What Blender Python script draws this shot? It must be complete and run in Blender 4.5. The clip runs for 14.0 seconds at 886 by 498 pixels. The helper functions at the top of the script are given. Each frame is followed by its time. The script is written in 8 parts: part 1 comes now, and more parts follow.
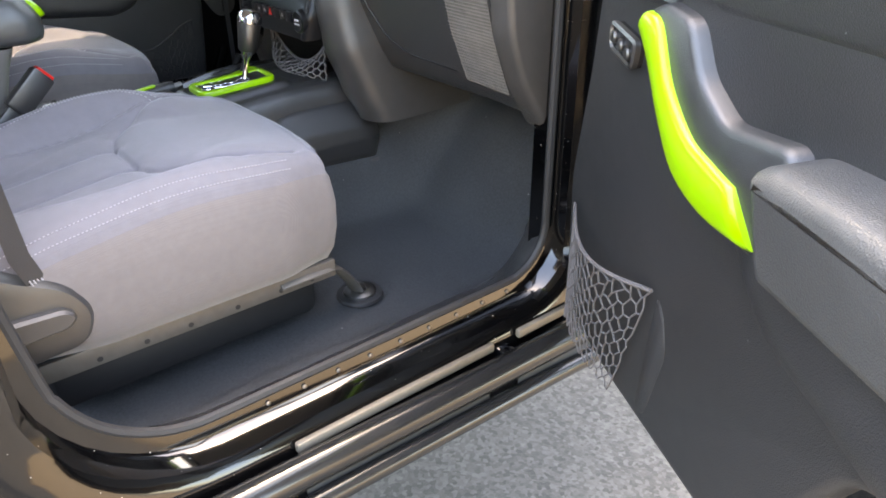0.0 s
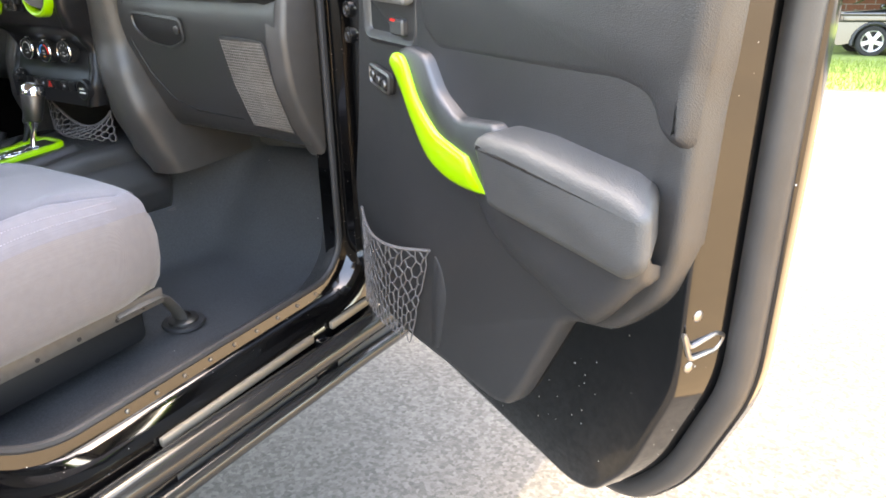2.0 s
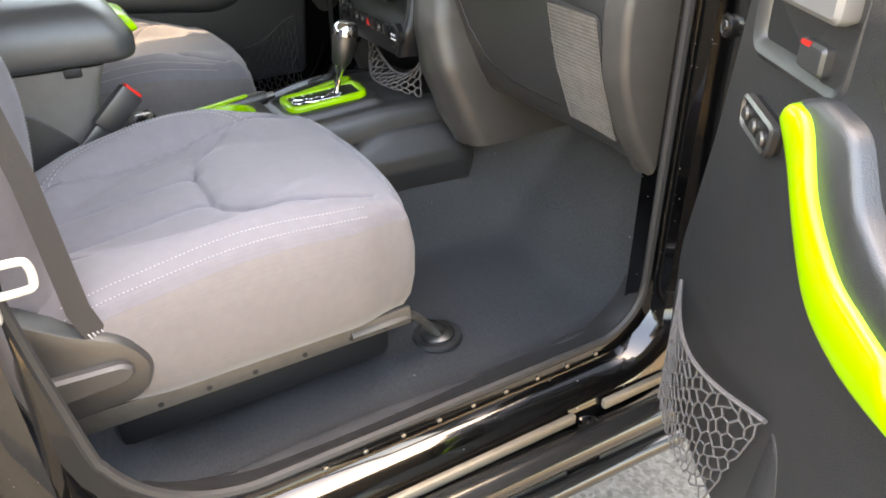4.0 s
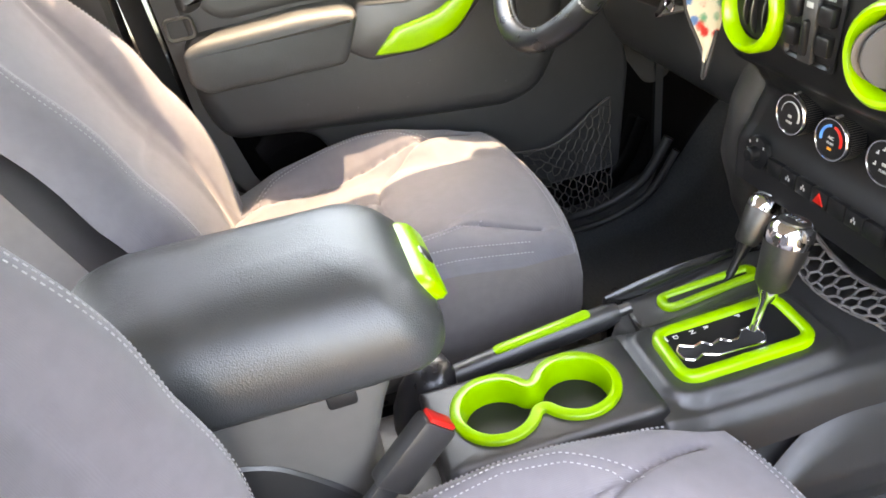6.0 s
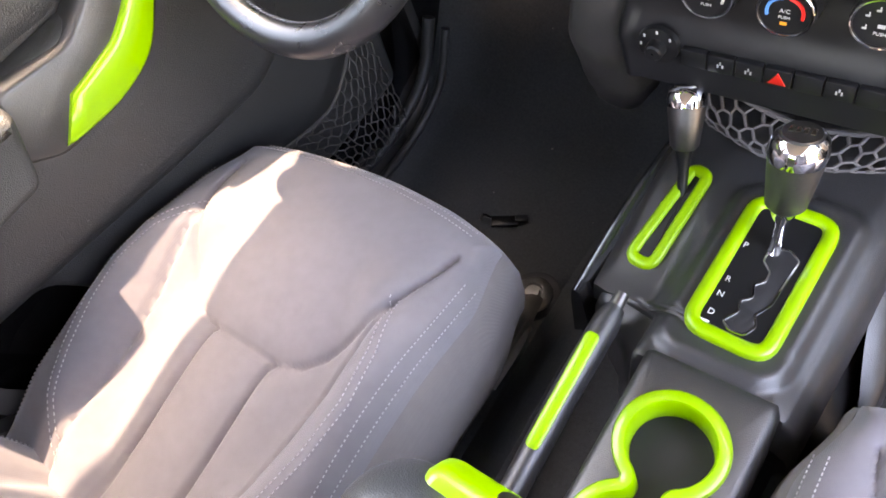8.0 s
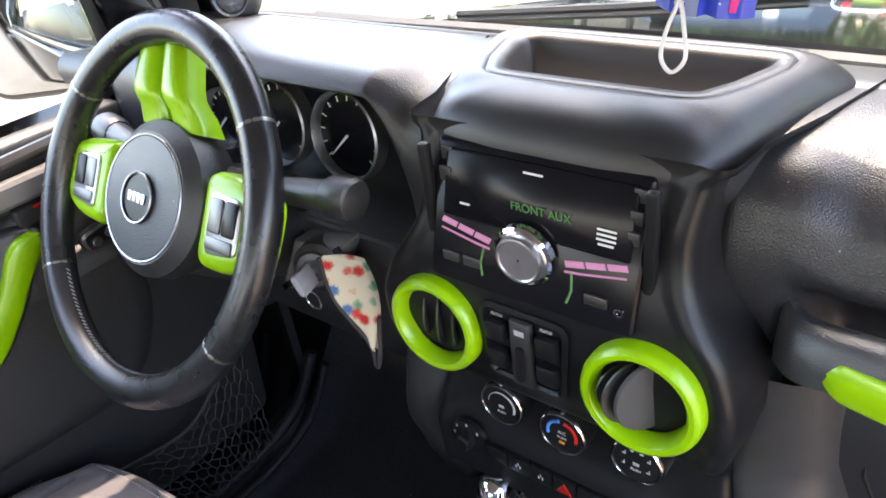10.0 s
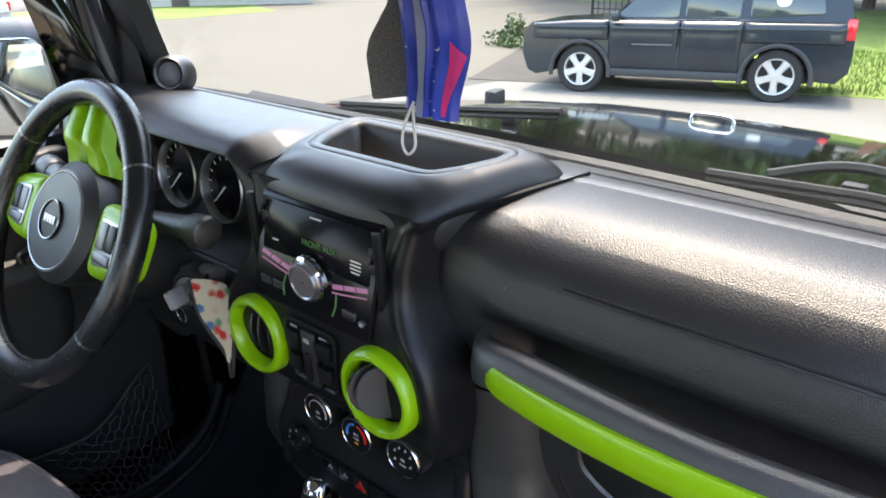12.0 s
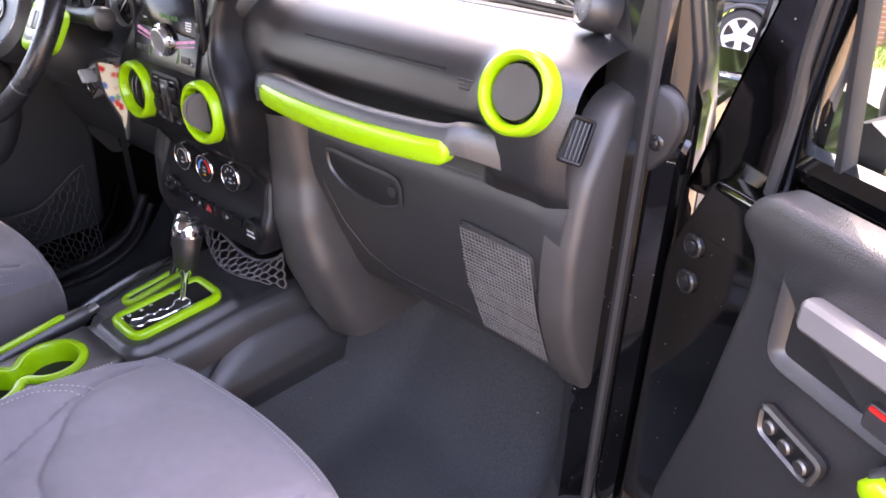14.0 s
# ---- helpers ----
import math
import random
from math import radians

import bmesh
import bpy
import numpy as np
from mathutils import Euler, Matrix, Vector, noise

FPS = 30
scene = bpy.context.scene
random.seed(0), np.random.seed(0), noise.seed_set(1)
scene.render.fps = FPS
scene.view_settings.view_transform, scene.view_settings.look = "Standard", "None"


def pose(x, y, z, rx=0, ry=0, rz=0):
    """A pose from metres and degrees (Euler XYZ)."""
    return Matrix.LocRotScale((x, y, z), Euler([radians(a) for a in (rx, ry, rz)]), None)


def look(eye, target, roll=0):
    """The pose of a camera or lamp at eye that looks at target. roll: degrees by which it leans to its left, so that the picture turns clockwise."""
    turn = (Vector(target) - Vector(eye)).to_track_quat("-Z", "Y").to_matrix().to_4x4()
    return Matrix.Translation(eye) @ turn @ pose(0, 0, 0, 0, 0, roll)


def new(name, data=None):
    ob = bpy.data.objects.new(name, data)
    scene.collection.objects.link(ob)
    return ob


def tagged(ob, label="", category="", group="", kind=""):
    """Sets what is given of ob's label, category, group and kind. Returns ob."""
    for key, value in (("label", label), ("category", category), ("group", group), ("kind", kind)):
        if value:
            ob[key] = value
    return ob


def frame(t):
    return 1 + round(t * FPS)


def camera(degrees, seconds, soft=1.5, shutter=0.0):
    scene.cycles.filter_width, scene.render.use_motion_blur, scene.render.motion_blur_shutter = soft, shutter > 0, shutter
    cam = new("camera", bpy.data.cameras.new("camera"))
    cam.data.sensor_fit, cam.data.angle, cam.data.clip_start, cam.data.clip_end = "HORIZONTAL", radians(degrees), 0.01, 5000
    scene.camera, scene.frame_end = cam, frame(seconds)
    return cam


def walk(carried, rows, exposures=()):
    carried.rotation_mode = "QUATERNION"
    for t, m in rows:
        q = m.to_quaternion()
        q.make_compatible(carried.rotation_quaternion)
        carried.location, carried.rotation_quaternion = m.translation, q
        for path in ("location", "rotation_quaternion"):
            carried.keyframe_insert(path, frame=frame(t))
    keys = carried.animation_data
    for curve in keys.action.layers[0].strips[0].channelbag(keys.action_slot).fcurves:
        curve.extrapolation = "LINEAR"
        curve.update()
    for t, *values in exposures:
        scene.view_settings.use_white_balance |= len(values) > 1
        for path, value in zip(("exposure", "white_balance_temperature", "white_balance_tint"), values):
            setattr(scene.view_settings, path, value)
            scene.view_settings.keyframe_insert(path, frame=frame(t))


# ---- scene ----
# The car stands nose-up on a slight slope: its own axes are x right, y ahead, z up.
UP = Vector((-0.030, 0.0775, 1.0)).normalized()
CAR = Matrix.Translation((0, 0.8, 0)) @ UP.rotation_difference(Vector((0, 0, 1))).to_matrix().to_4x4() @ Matrix.Translation((0, -0.8, 0))

cam = camera(63.8, 14.0, soft=1.7)
PATH = [
    (0, (1.619, 0.429, 1.367), (0.248, 1.521, 0.404), -0.7),
    (0.5, (1.762, 0.455, 1.364), (0.486, 1.655, 0.399), -0.8),
    (1, (1.793, 0.387, 1.361), (0.653, 1.754, 0.449), -0.9),
    (1.5, (1.779, 0.241, 1.365), (0.794, 1.755, 0.506), -1.3),
    (2, (1.79, 0.163, 1.392), (0.841, 1.723, 0.576), -0.9),
    (2.2, (1.793, 0.177, 1.4), (0.825, 1.731, 0.595), -0.6),
    (4.3, (1.369, 0.566, 1.438), (-0.19, 1.276, 0.407), -2.0),
    (4.5, (1.265, 0.575, 1.442), (-0.335, 1.208, 0.422), -2.7),
    (5, (1.024, 0.655, 1.465), (-0.648, 1.05, 0.441), -4.3),
    (5.5, (0.797, 0.689, 1.494), (-0.893, 0.94, 0.455), -6.1),
    (6, (0.641, 0.616, 1.552), (-1.0, 0.904, 0.445), -9.4),
    (6.5, (0.486, 0.547, 1.583), (-0.995, 1.047, 0.336), -13.2),
    (7, (0.33, 0.589, 1.647), (-0.932, 1.159, 0.204), -21.9),
    (7.5, (0.208, 0.637, 1.649), (-0.886, 1.17, 0.063), -30.5),
    (8, (0.166, 0.656, 1.627), (-0.841, 1.299, 0.023), -27.3),
    (8.5, (0.161, 0.704, 1.632), (-0.842, 1.586, 0.144), -19.4),
    (9, (0.18, 0.743, 1.645), (-0.85, 1.829, 0.318), -13.7),
    (9.2, (0.19, 0.752, 1.654), (-0.855, 1.903, 0.396), -12.0),
    (11.3, (0.452, 0.773, 1.74), (-0.769, 2.055, 0.81), -5.4),
    (11.5, (0.474, 0.769, 1.735), (-0.734, 2.08, 0.829), -4.3),
    (12, (0.569, 0.747, 1.735), (-0.616, 2.104, 0.866), -2.7),
    (12.5, (0.695, 0.719, 1.73), (-0.481, 2.106, 0.897), -1.6),
    (13, (0.826, 0.685, 1.723), (-0.358, 2.081, 0.918), -0.4),
    (13.5, (0.985, 0.626, 1.693), (-0.191, 2.013, 0.859), 0.9),
    (14, (1.134, 0.558, 1.655), (0.011, 1.893, 0.678), 1.1),
]
walk(cam, [(t, CAR @ look(eye, target, roll)) for t, eye, target, roll in PATH],
     exposures=[(0.0, 4.2, 8500, 14), (2.2, 4.3, 8700, 14), (4.3, 4.5, 10300, 13), (5.0, 4.75, 10800, 12), (5.5, 5.05, 10500, 15), (6.0, 5.1, 10000, 17), (7.5, 5.2, 9300, 22), (8.5, 5.42, 9000, 26), (9.2, 5.27, 8400, 26), (10.0, 4.1, 7800, 21), (11.3, 3.42, 7800, 19), (12.0, 3.14, 7400, 15), (12.5, 2.88, 7000, 11), (13.0, 2.72, 7050, 12), (13.5, 2.82, 7500, 15), (14.0, 4.25, 8200, 35)])

# ---- world and sun ----
SUN_ELEV, SUN_AZ = 73.3, 34.5          # degrees; azimuth from ahead towards the left
world = bpy.data.worlds.new("sky")
scene.world = world
world.use_nodes = True
wn = world.node_tree.nodes
sky = wn.new("ShaderNodeTexSky")
sky.sky_type = "NISHITA"
sky.sun_disc = False
sky.sun_elevation = radians(SUN_ELEV)
sky.sun_rotation = radians(-SUN_AZ)
sky.dust_density = 2.0
world.node_tree.links.new(sky.outputs[0], wn["Background"].inputs[0])
wn["Background"].inputs[1].default_value = 0.15
sun_data = bpy.data.lights.new("sun", "SUN")
sun_data.energy, sun_data.angle, sun_data.color = 0.52, radians(0.6), (1.0, 0.92, 0.79)
sun = new("sun", sun_data)
_e, _a = radians(SUN_ELEV), radians(SUN_AZ)
sun.matrix_world = look((0, 0, 20), Vector((0, 0, 20)) - Vector((-math.sin(_a) * math.cos(_e), math.cos(_a) * math.cos(_e), math.sin(_e))))


# ---- materials ----
def mat(name, color, rough=0.5, metal=0.0, scale=40.0, var=0.15, bump=0.0, bump_scale=300.0, coat=0.0, big=2.5, spec=0.5, cells=False, rvar=0.1):
    """Procedural surface: colour mottled at two scales, roughness varied, fine relief."""
    m = bpy.data.materials.new(name)
    m.use_nodes = True
    nt = m.node_tree
    N, L = nt.nodes, nt.links
    b = N["Principled BSDF"]
    tc = N.new("ShaderNodeTexCoord")
    n1, n2 = N.new("ShaderNodeTexNoise"), N.new("ShaderNodeTexNoise")
    n1.inputs["Scale"].default_value, n2.inputs["Scale"].default_value = scale, big
    n1.inputs["Detail"].default_value = 6
    L.new(tc.outputs["Object"], n1.inputs["Vector"])
    L.new(tc.outputs["Object"], n2.inputs["Vector"])
    add = N.new("ShaderNodeMath")
    L.new(n1.outputs[0], add.inputs[0])
    L.new(n2.outputs[0], add.inputs[1])
    mr = N.new("ShaderNodeMapRange")
    mr.inputs[1].default_value, mr.inputs[2].default_value = 0.6, 1.4
    mr.inputs[3].default_value, mr.inputs[4].default_value = 1 - var, 1 + var
    L.new(add.outputs[0], mr.inputs[0])
    mul = N.new("ShaderNodeVectorMath")
    mul.operation = "SCALE"
    mul.inputs[0].default_value = color
    L.new(mr.outputs[0], mul.inputs["Scale"])
    L.new(mul.outputs[0], b.inputs["Base Color"])
    rr = N.new("ShaderNodeMapRange")
    rr.inputs[1].default_value, rr.inputs[2].default_value = 0.6, 1.4
    rr.inputs[3].default_value, rr.inputs[4].default_value = max(0.02, rough * (1 - rvar)), min(1, rough * (1 + rvar))
    L.new(add.outputs[0], rr.inputs[0])
    L.new(rr.outputs[0], b.inputs["Roughness"])
    b.inputs["Metallic"].default_value = metal
    b.inputs["Coat Weight"].default_value = coat
    b.inputs["Coat Roughness"].default_value = 0.05
    b.inputs["Specular IOR Level"].default_value = spec
    if bump:
        t = N.new("ShaderNodeTexVoronoi" if cells else "ShaderNodeTexNoise")
        t.inputs["Scale"].default_value = bump_scale
        L.new(tc.outputs["Object"], t.inputs["Vector"])
        bp = N.new("ShaderNodeBump")
        bp.inputs["Strength"].default_value = bump
        bp.inputs["Distance"].default_value = 0.002
        L.new(t.outputs[0], bp.inputs["Height"])
        L.new(bp.outputs[0], b.inputs["Normal"])
    return m


def weave(name, color, pitch=1400.0):
    """Knitted seat cloth: fine crossing ribs over a soft mottling."""
    m = mat(name, color, 0.95, scale=60, var=0.10, big=6, spec=0.2)
    nt = m.node_tree
    N, L = nt.nodes, nt.links
    tc = N["Texture Coordinate"]
    w = N.new("ShaderNodeTexWave")
    w.inputs["Scale"].default_value = pitch / 6.28
    w.inputs["Distortion"].default_value = 1.5
    L.new(tc.outputs["Object"], w.inputs["Vector"])
    n = N.new("ShaderNodeTexNoise")
    n.inputs["Scale"].default_value = 900
    L.new(tc.outputs["Object"], n.inputs["Vector"])
    mx = N.new("ShaderNodeMath")
    L.new(w.outputs["Fac"], mx.inputs[0])
    L.new(n.outputs[0], mx.inputs[1])
    bp = N.new("ShaderNodeBump")
    bp.inputs["Strength"].default_value, bp.inputs["Distance"].default_value = 0.14, 0.001
    L.new(mx.outputs[0], bp.inputs["Height"])
    b = N["Principled BSDF"]
    L.new(bp.outputs[0], b.inputs["Normal"])
    b.inputs["Sheen Weight"].default_value = 0.25
    b.inputs["Sheen Roughness"].default_value = 0.5
    return m


def clear_glass(name, tint=(0.93, 0.97, 0.95)):
    m = bpy.data.materials.new(name)
    m.use_nodes = True
    N, L = m.node_tree.nodes, m.node_tree.links
    N.remove(N["Principled BSDF"])
    tr, gl, mx, fr = N.new("ShaderNodeBsdfTransparent"), N.new("ShaderNodeBsdfGlossy"), N.new("ShaderNodeMixShader"), N.new("ShaderNodeLayerWeight")
    tr.inputs[0].default_value = (*tint, 1)
    gl.inputs["Roughness"].default_value = 0.01
    pw = N.new("ShaderNodeMath")
    pw.operation, pw.inputs[1].default_value = "POWER", 5.0
    L.new(fr.outputs["Facing"], pw.inputs[0])
    ma = N.new("ShaderNodeMath")
    ma.operation, ma.inputs[1].default_value, ma.inputs[2].default_value = "MULTIPLY_ADD", 0.7, 0.03
    L.new(pw.outputs[0], ma.inputs[0])
    L.new(ma.outputs[0], mx.inputs[0])
    L.new(tr.outputs[0], mx.inputs[1])
    L.new(gl.outputs[0], mx.inputs[2])
    L.new(mx.outputs[0], N["Material Output"].inputs[0])
    return m


def glow(name, color, strength):
    m = bpy.data.materials.new(name)
    m.use_nodes = True
    b = m.node_tree.nodes["Principled BSDF"]
    b.inputs["Base Color"].default_value = (*color, 1)
    b.inputs["Emission Color"].default_value = (*color, 1)
    b.inputs["Emission Strength"].default_value = strength
    return m


VINYL = mat("grained_black_vinyl", (0.025, 0.025, 0.026), 0.40, var=0.16, bump=0.25, bump_scale=700, cells=True, spec=0.8)
DASHVINYL = mat("leather_grained_dash_vinyl", (0.016, 0.016, 0.017), 0.34, var=0.16, bump=0.21, bump_scale=740, cells=True, spec=0.8)
TRIM = mat("black_moulded_plastic", (0.026, 0.026, 0.027), 0.34, var=0.18, bump=0.26, bump_scale=900, spec=1.0)
SATIN = mat("satin_black_plastic", (0.010, 0.010, 0.011), 0.33, var=0.1, bump=0.05, bump_scale=700, spec=0.28)
GREYTRIM = mat("charcoal_side_trim", (0.050, 0.047, 0.045), 0.36, var=0.14, bump=0.25, bump_scale=900, spec=0.6)
PAINT = mat("gloss_black_paint", (0.002, 0.002, 0.0024), 0.10, var=0.25, scale=25, coat=1.0, bump=0.02, bump_scale=90)
LIME = mat("lime_green_paint", (0.26, 0.53, 0.005), 0.32, var=0.05, coat=0.3, scale=80, bump=0.03, bump_scale=150)
CLOTH = weave("grey_knit_cloth", (0.172, 0.162, 0.178))
CLOTH2 = weave("warm_grey_side_cloth", (0.158, 0.140, 0.136))
THREAD = mat("white_thread", (0.36, 0.35, 0.36), 0.8, var=0.15, scale=200)
CARPET = mat("black_carpet", (0.062, 0.065, 0.068), 0.95, var=0.35, scale=220, bump=0.9, bump_scale=700, spec=0.15)
RUBBER = mat("black_rubber", (0.020, 0.020, 0.021), 0.6, var=0.15, bump=0.15, bump_scale=500)
SEALRUBBER = mat("grey_seal_rubber", (0.036, 0.034, 0.033), 0.42, var=0.2, scale=30, bump=0.1, bump_scale=400)
STEP = mat("satin_black_steel", (0.02, 0.02, 0.02), 0.22, 0.3, var=0.2, coat=0.4)
DUSTYSTEP = mat("dusty_beige_metal", (0.18, 0.155, 0.122), 0.5, 0.3, var=0.2, scale=60)
CHROME = mat("chrome", (0.82, 0.82, 0.84), 0.06, 1.0, var=0.04)
ALU = mat("brushed_aluminium", (0.58, 0.58, 0.60), 0.36, 1.0, var=0.08, scale=120)
GUN = mat("gunmetal", (0.19, 0.185, 0.18), 0.42, 1.0, var=0.1, scale=200)
STEEL = mat("dull_steel", (0.35, 0.34, 0.33), 0.4, 1.0, var=0.2, scale=90)
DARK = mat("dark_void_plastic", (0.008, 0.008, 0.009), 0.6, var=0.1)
# copy of the grey net cord with the driver side's shade put into its colour
CORD_SHADED = mat("shaded_net_cord", (0.05, 0.047, 0.047), 0.85, var=0.25, scale=300, bump=0.5, bump_scale=900)
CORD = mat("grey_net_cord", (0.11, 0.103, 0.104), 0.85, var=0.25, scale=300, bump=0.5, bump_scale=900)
BELT = mat("black_belt_webbing", (0.042, 0.038, 0.036), 0.6, var=0.12, scale=300, bump=0.4, bump_scale=800)
RED = mat("red_plastic", (0.65, 0.02, 0.015), 0.35, var=0.06)
BLUE = mat("blue_print", (0.05, 0.25, 0.65), 0.5, var=0.05)
GREYPRINT = mat("grey_print", (0.42, 0.42, 0.41), 0.6, var=0.05)
WHITE = mat("white_print", (0.75, 0.75, 0.74), 0.6, var=0.05)
ORANGE = mat("orange_print", (0.85, 0.30, 0.03), 0.5, var=0.05)
LEATHER = mat("worn_black_leather", (0.016, 0.016, 0.018), 0.28, var=0.25, scale=30, bump=0.08, bump_scale=700, cells=True, spec=0.65, rvar=0.25)
PADMAT = mat("smooth_grey_armrest_vinyl", (0.046, 0.049, 0.051), 0.34, var=0.14, bump=0.22, bump_scale=760, cells=True, spec=0.85)
PILLAR = mat("black_pillar_trim", (0.022, 0.022, 0.023), 0.5, var=0.12, bump=0.2, bump_scale=900)
SOFTPAD = mat("soft_black_armrest_vinyl", (0.062, 0.062, 0.061), 0.42, var=0.12, bump=0.3, bump_scale=650, cells=True)
# unseen roof underside, kept pale as a reflector that fills the cabin
BOUNCE_LINING = mat("pale_bounce_lining", (0.40, 0.39, 0.38), 0.9, var=0.08, scale=30, bump=0.2, bump_scale=500)
GLASS = clear_glass("window_glass")
SCREEN = mat("black_glass_screen", (0.006, 0.006, 0.008), 0.18, var=0.1, spec=0.18)
GREENLED = glow("green_display", (0.045, 0.15, 0.045), 0.02)
PINKLED = glow("pink_key_light", (0.15, 0.065, 0.125), 0.16)
MIRROR = mat("mirror_glass", (0.9, 0.9, 0.9), 0.01, 1.0, var=0.01)



def specks(m, scale, size, amount, color):
    """Sparse specks of dust and lint on a surface."""
    nt = m.node_tree
    N, L = nt.nodes, nt.links
    v = N.new("ShaderNodeTexVoronoi")
    v.inputs["Scale"].default_value = scale
    L.new(N["Texture Coordinate"].outputs["Object"], v.inputs["Vector"])
    sep = N.new("ShaderNodeSeparateColor")
    L.new(v.outputs["Color"], sep.inputs[0])
    lim = N.new("ShaderNodeMath")
    lim.operation, lim.inputs[1].default_value = "MULTIPLY", size
    L.new(sep.outputs[1], lim.inputs[0])
    near = N.new("ShaderNodeMath")
    near.operation = "LESS_THAN"
    L.new(v.outputs["Distance"], near.inputs[0])
    L.new(lim.outputs[0], near.inputs[1])
    some = N.new("ShaderNodeMath")
    some.operation, some.inputs[1].default_value = "LESS_THAN", amount
    L.new(sep.outputs[0], some.inputs[0])
    both = N.new("ShaderNodeMath")
    both.operation = "MULTIPLY"
    L.new(near.outputs[0], both.inputs[0])
    L.new(some.outputs[0], both.inputs[1])
    mix = N.new("ShaderNodeMix")
    mix.data_type = "RGBA"
    b = N["Principled BSDF"]
    L.new(both.outputs[0], mix.inputs[0])
    L.new(b.inputs["Base Color"].links[0].from_socket, mix.inputs[6])
    mix.inputs[7].default_value = (*color, 1)
    L.new(mix.outputs[2], b.inputs["Base Color"])


JAMB = mat("dusty_gloss_black_paint", (0.0018, 0.0018, 0.002), 0.10, var=0.25, scale=25, coat=1.0, bump=0.02, bump_scale=90, spec=0.3)
specks(JAMB, 110, 0.13, 0.30, (0.32, 0.31, 0.29))
specks(CARPET, 45, 0.10, 0.12, (0.25, 0.24, 0.23))
specks(VINYL, 70, 0.07, 0.08, (0.20, 0.20, 0.20))
specks(DASHVINYL, 70, 0.06, 0.06, (0.20, 0.20, 0.20))

# ---- mesh tools ----
ORG = {}


def thing(name, origin, label, category, group="", kind="", base=None):
    ob = new(name)
    ob.empty_display_size = 0.05
    ob.matrix_world = (CAR if base is None else base) @ Matrix.Translation(origin)
    ORG[ob.name] = Vector(origin)
    return tagged(ob, label, category, group, kind)


def finish(bm, name, material, origin, sharp=38.0, flat=False):
    bmesh.ops.remove_doubles(bm, verts=bm.verts, dist=1e-5)
    bmesh.ops.recalc_face_normals(bm, faces=bm.faces)
    lim = radians(sharp)
    for f in bm.faces:
        f.smooth = not flat
    for e in bm.edges:
        if len(e.link_faces) == 2 and e.calc_face_angle(0) > lim:
            e.smooth = False
    bm.transform(Matrix.Translation(-Vector(origin)))
    me = bpy.data.meshes.new(name)
    bm.to_mesh(me)
    bm.free()
    me.materials.append(material)
    return me


def part(name, bm, material, parent, label="", sharp=38.0):
    """Links a bmesh as ONE mesh object under a thing or under a part."""
    org = ORG[parent.name]
    ob = new(name, finish(bm, name, material, org, sharp))
    ob.parent = parent
    ORG[ob.name] = org
    return tagged(ob, label)


def solid(name, bm, material, label, category, origin=(0, 0, 0), kind="", group="", base=None, sharp=38.0):
    ob = new(name, finish(bm, name, material, origin, sharp))
    ob.matrix_world = (CAR if base is None else base) @ Matrix.Translation(origin)
    ORG[ob.name] = Vector(origin)
    return tagged(ob, label, category, group, kind)


def B():
    return bmesh.new()


def V(*a):
    return Vector(a)


def sstep(a, b, x):
    t = min(1.0, max(0.0, (x - a) / (b - a)))
    return t * t * (3 - 2 * t)


def loft(bm, rings, closed=True, caps=True):
    rows = [[bm.verts.new(p) for p in r] for r in rings]
    n = len(rows[0])
    for a, b in zip(rows, rows[1:]):
        for i in range(n if closed else n - 1):
            j = (i + 1) % n
            bm.faces.new((a[i], a[j], b[j], b[i]))
    if caps and closed:
        bm.faces.new(rows[0][::-1])
        bm.faces.new(rows[-1])
    return rows


def grid(bm, nu, nv, fn):
    rows = [[bm.verts.new(fn(i / nu, j / nv)) for j in range(nv + 1)] for i in range(nu + 1)]
    for i in range(nu):
        for j in range(nv):
            bm.faces.new((rows[i][j], rows[i + 1][j], rows[i + 1][j + 1], rows[i][j + 1]))
    return rows


def box(bm, c, size, r=0.0, seg=2, m=None):
    mt = (m or Matrix.Identity(4)) @ Matrix.Translation(c) @ Matrix.Diagonal((*size, 1))
    vs = bmesh.ops.create_cube(bm, size=1.0, matrix=mt)["verts"]
    if r:
        es = {e for v in vs for e in v.link_edges}
        bmesh.ops.bevel(bm, geom=list(es), offset=r, segments=seg, affect="EDGES", profile=0.5)


def tube(bm, pts, r, n=8, closed=False, caps=True, flat=1.0):
    """A round bar along a line; r may vary from point to point."""
    pts = [Vector(p) for p in pts]
    k = len(pts)
    rs = r if isinstance(r, (list, tuple)) else [r] * k
    rings, up = [], None
    for i, p in enumerate(pts):
        a = pts[i - 1] if (i > 0 or closed) else p
        b = pts[(i + 1) % k] if (i < k - 1 or closed) else p
        d = (b - a).normalized()
        if up is None:
            up = V(0, 0, 1) if abs(d.z) < 0.9 else V(0, 1, 0)
        s = d.cross(up).normalized()
        up = s.cross(d).normalized()
        rings.append([p + (s * math.cos(2 * math.pi * j / n) + up * math.sin(2 * math.pi * j / n) * flat) * rs[i] for j in range(n)])
    if closed:
        rings.append(rings[0])
    loft(bm, rings, True, caps and not closed)


def smooth_line(pts, n=8):
    """A curve through the points."""
    pts = [Vector(p) for p in pts]
    out = []
    for i in range(len(pts) - 1):
        p0, p1, p2, p3 = pts[max(i - 1, 0)], pts[i], pts[i + 1], pts[min(i + 2, len(pts) - 1)]
        for k in range(n):
            t = k / n
            out.append(0.5 * (2 * p1 + (p2 - p0) * t + (2 * p0 - 5 * p1 + 4 * p2 - p3) * t * t + (3 * p1 - p0 - 3 * p2 + p3) * t ** 3))
    return out + [pts[-1]]


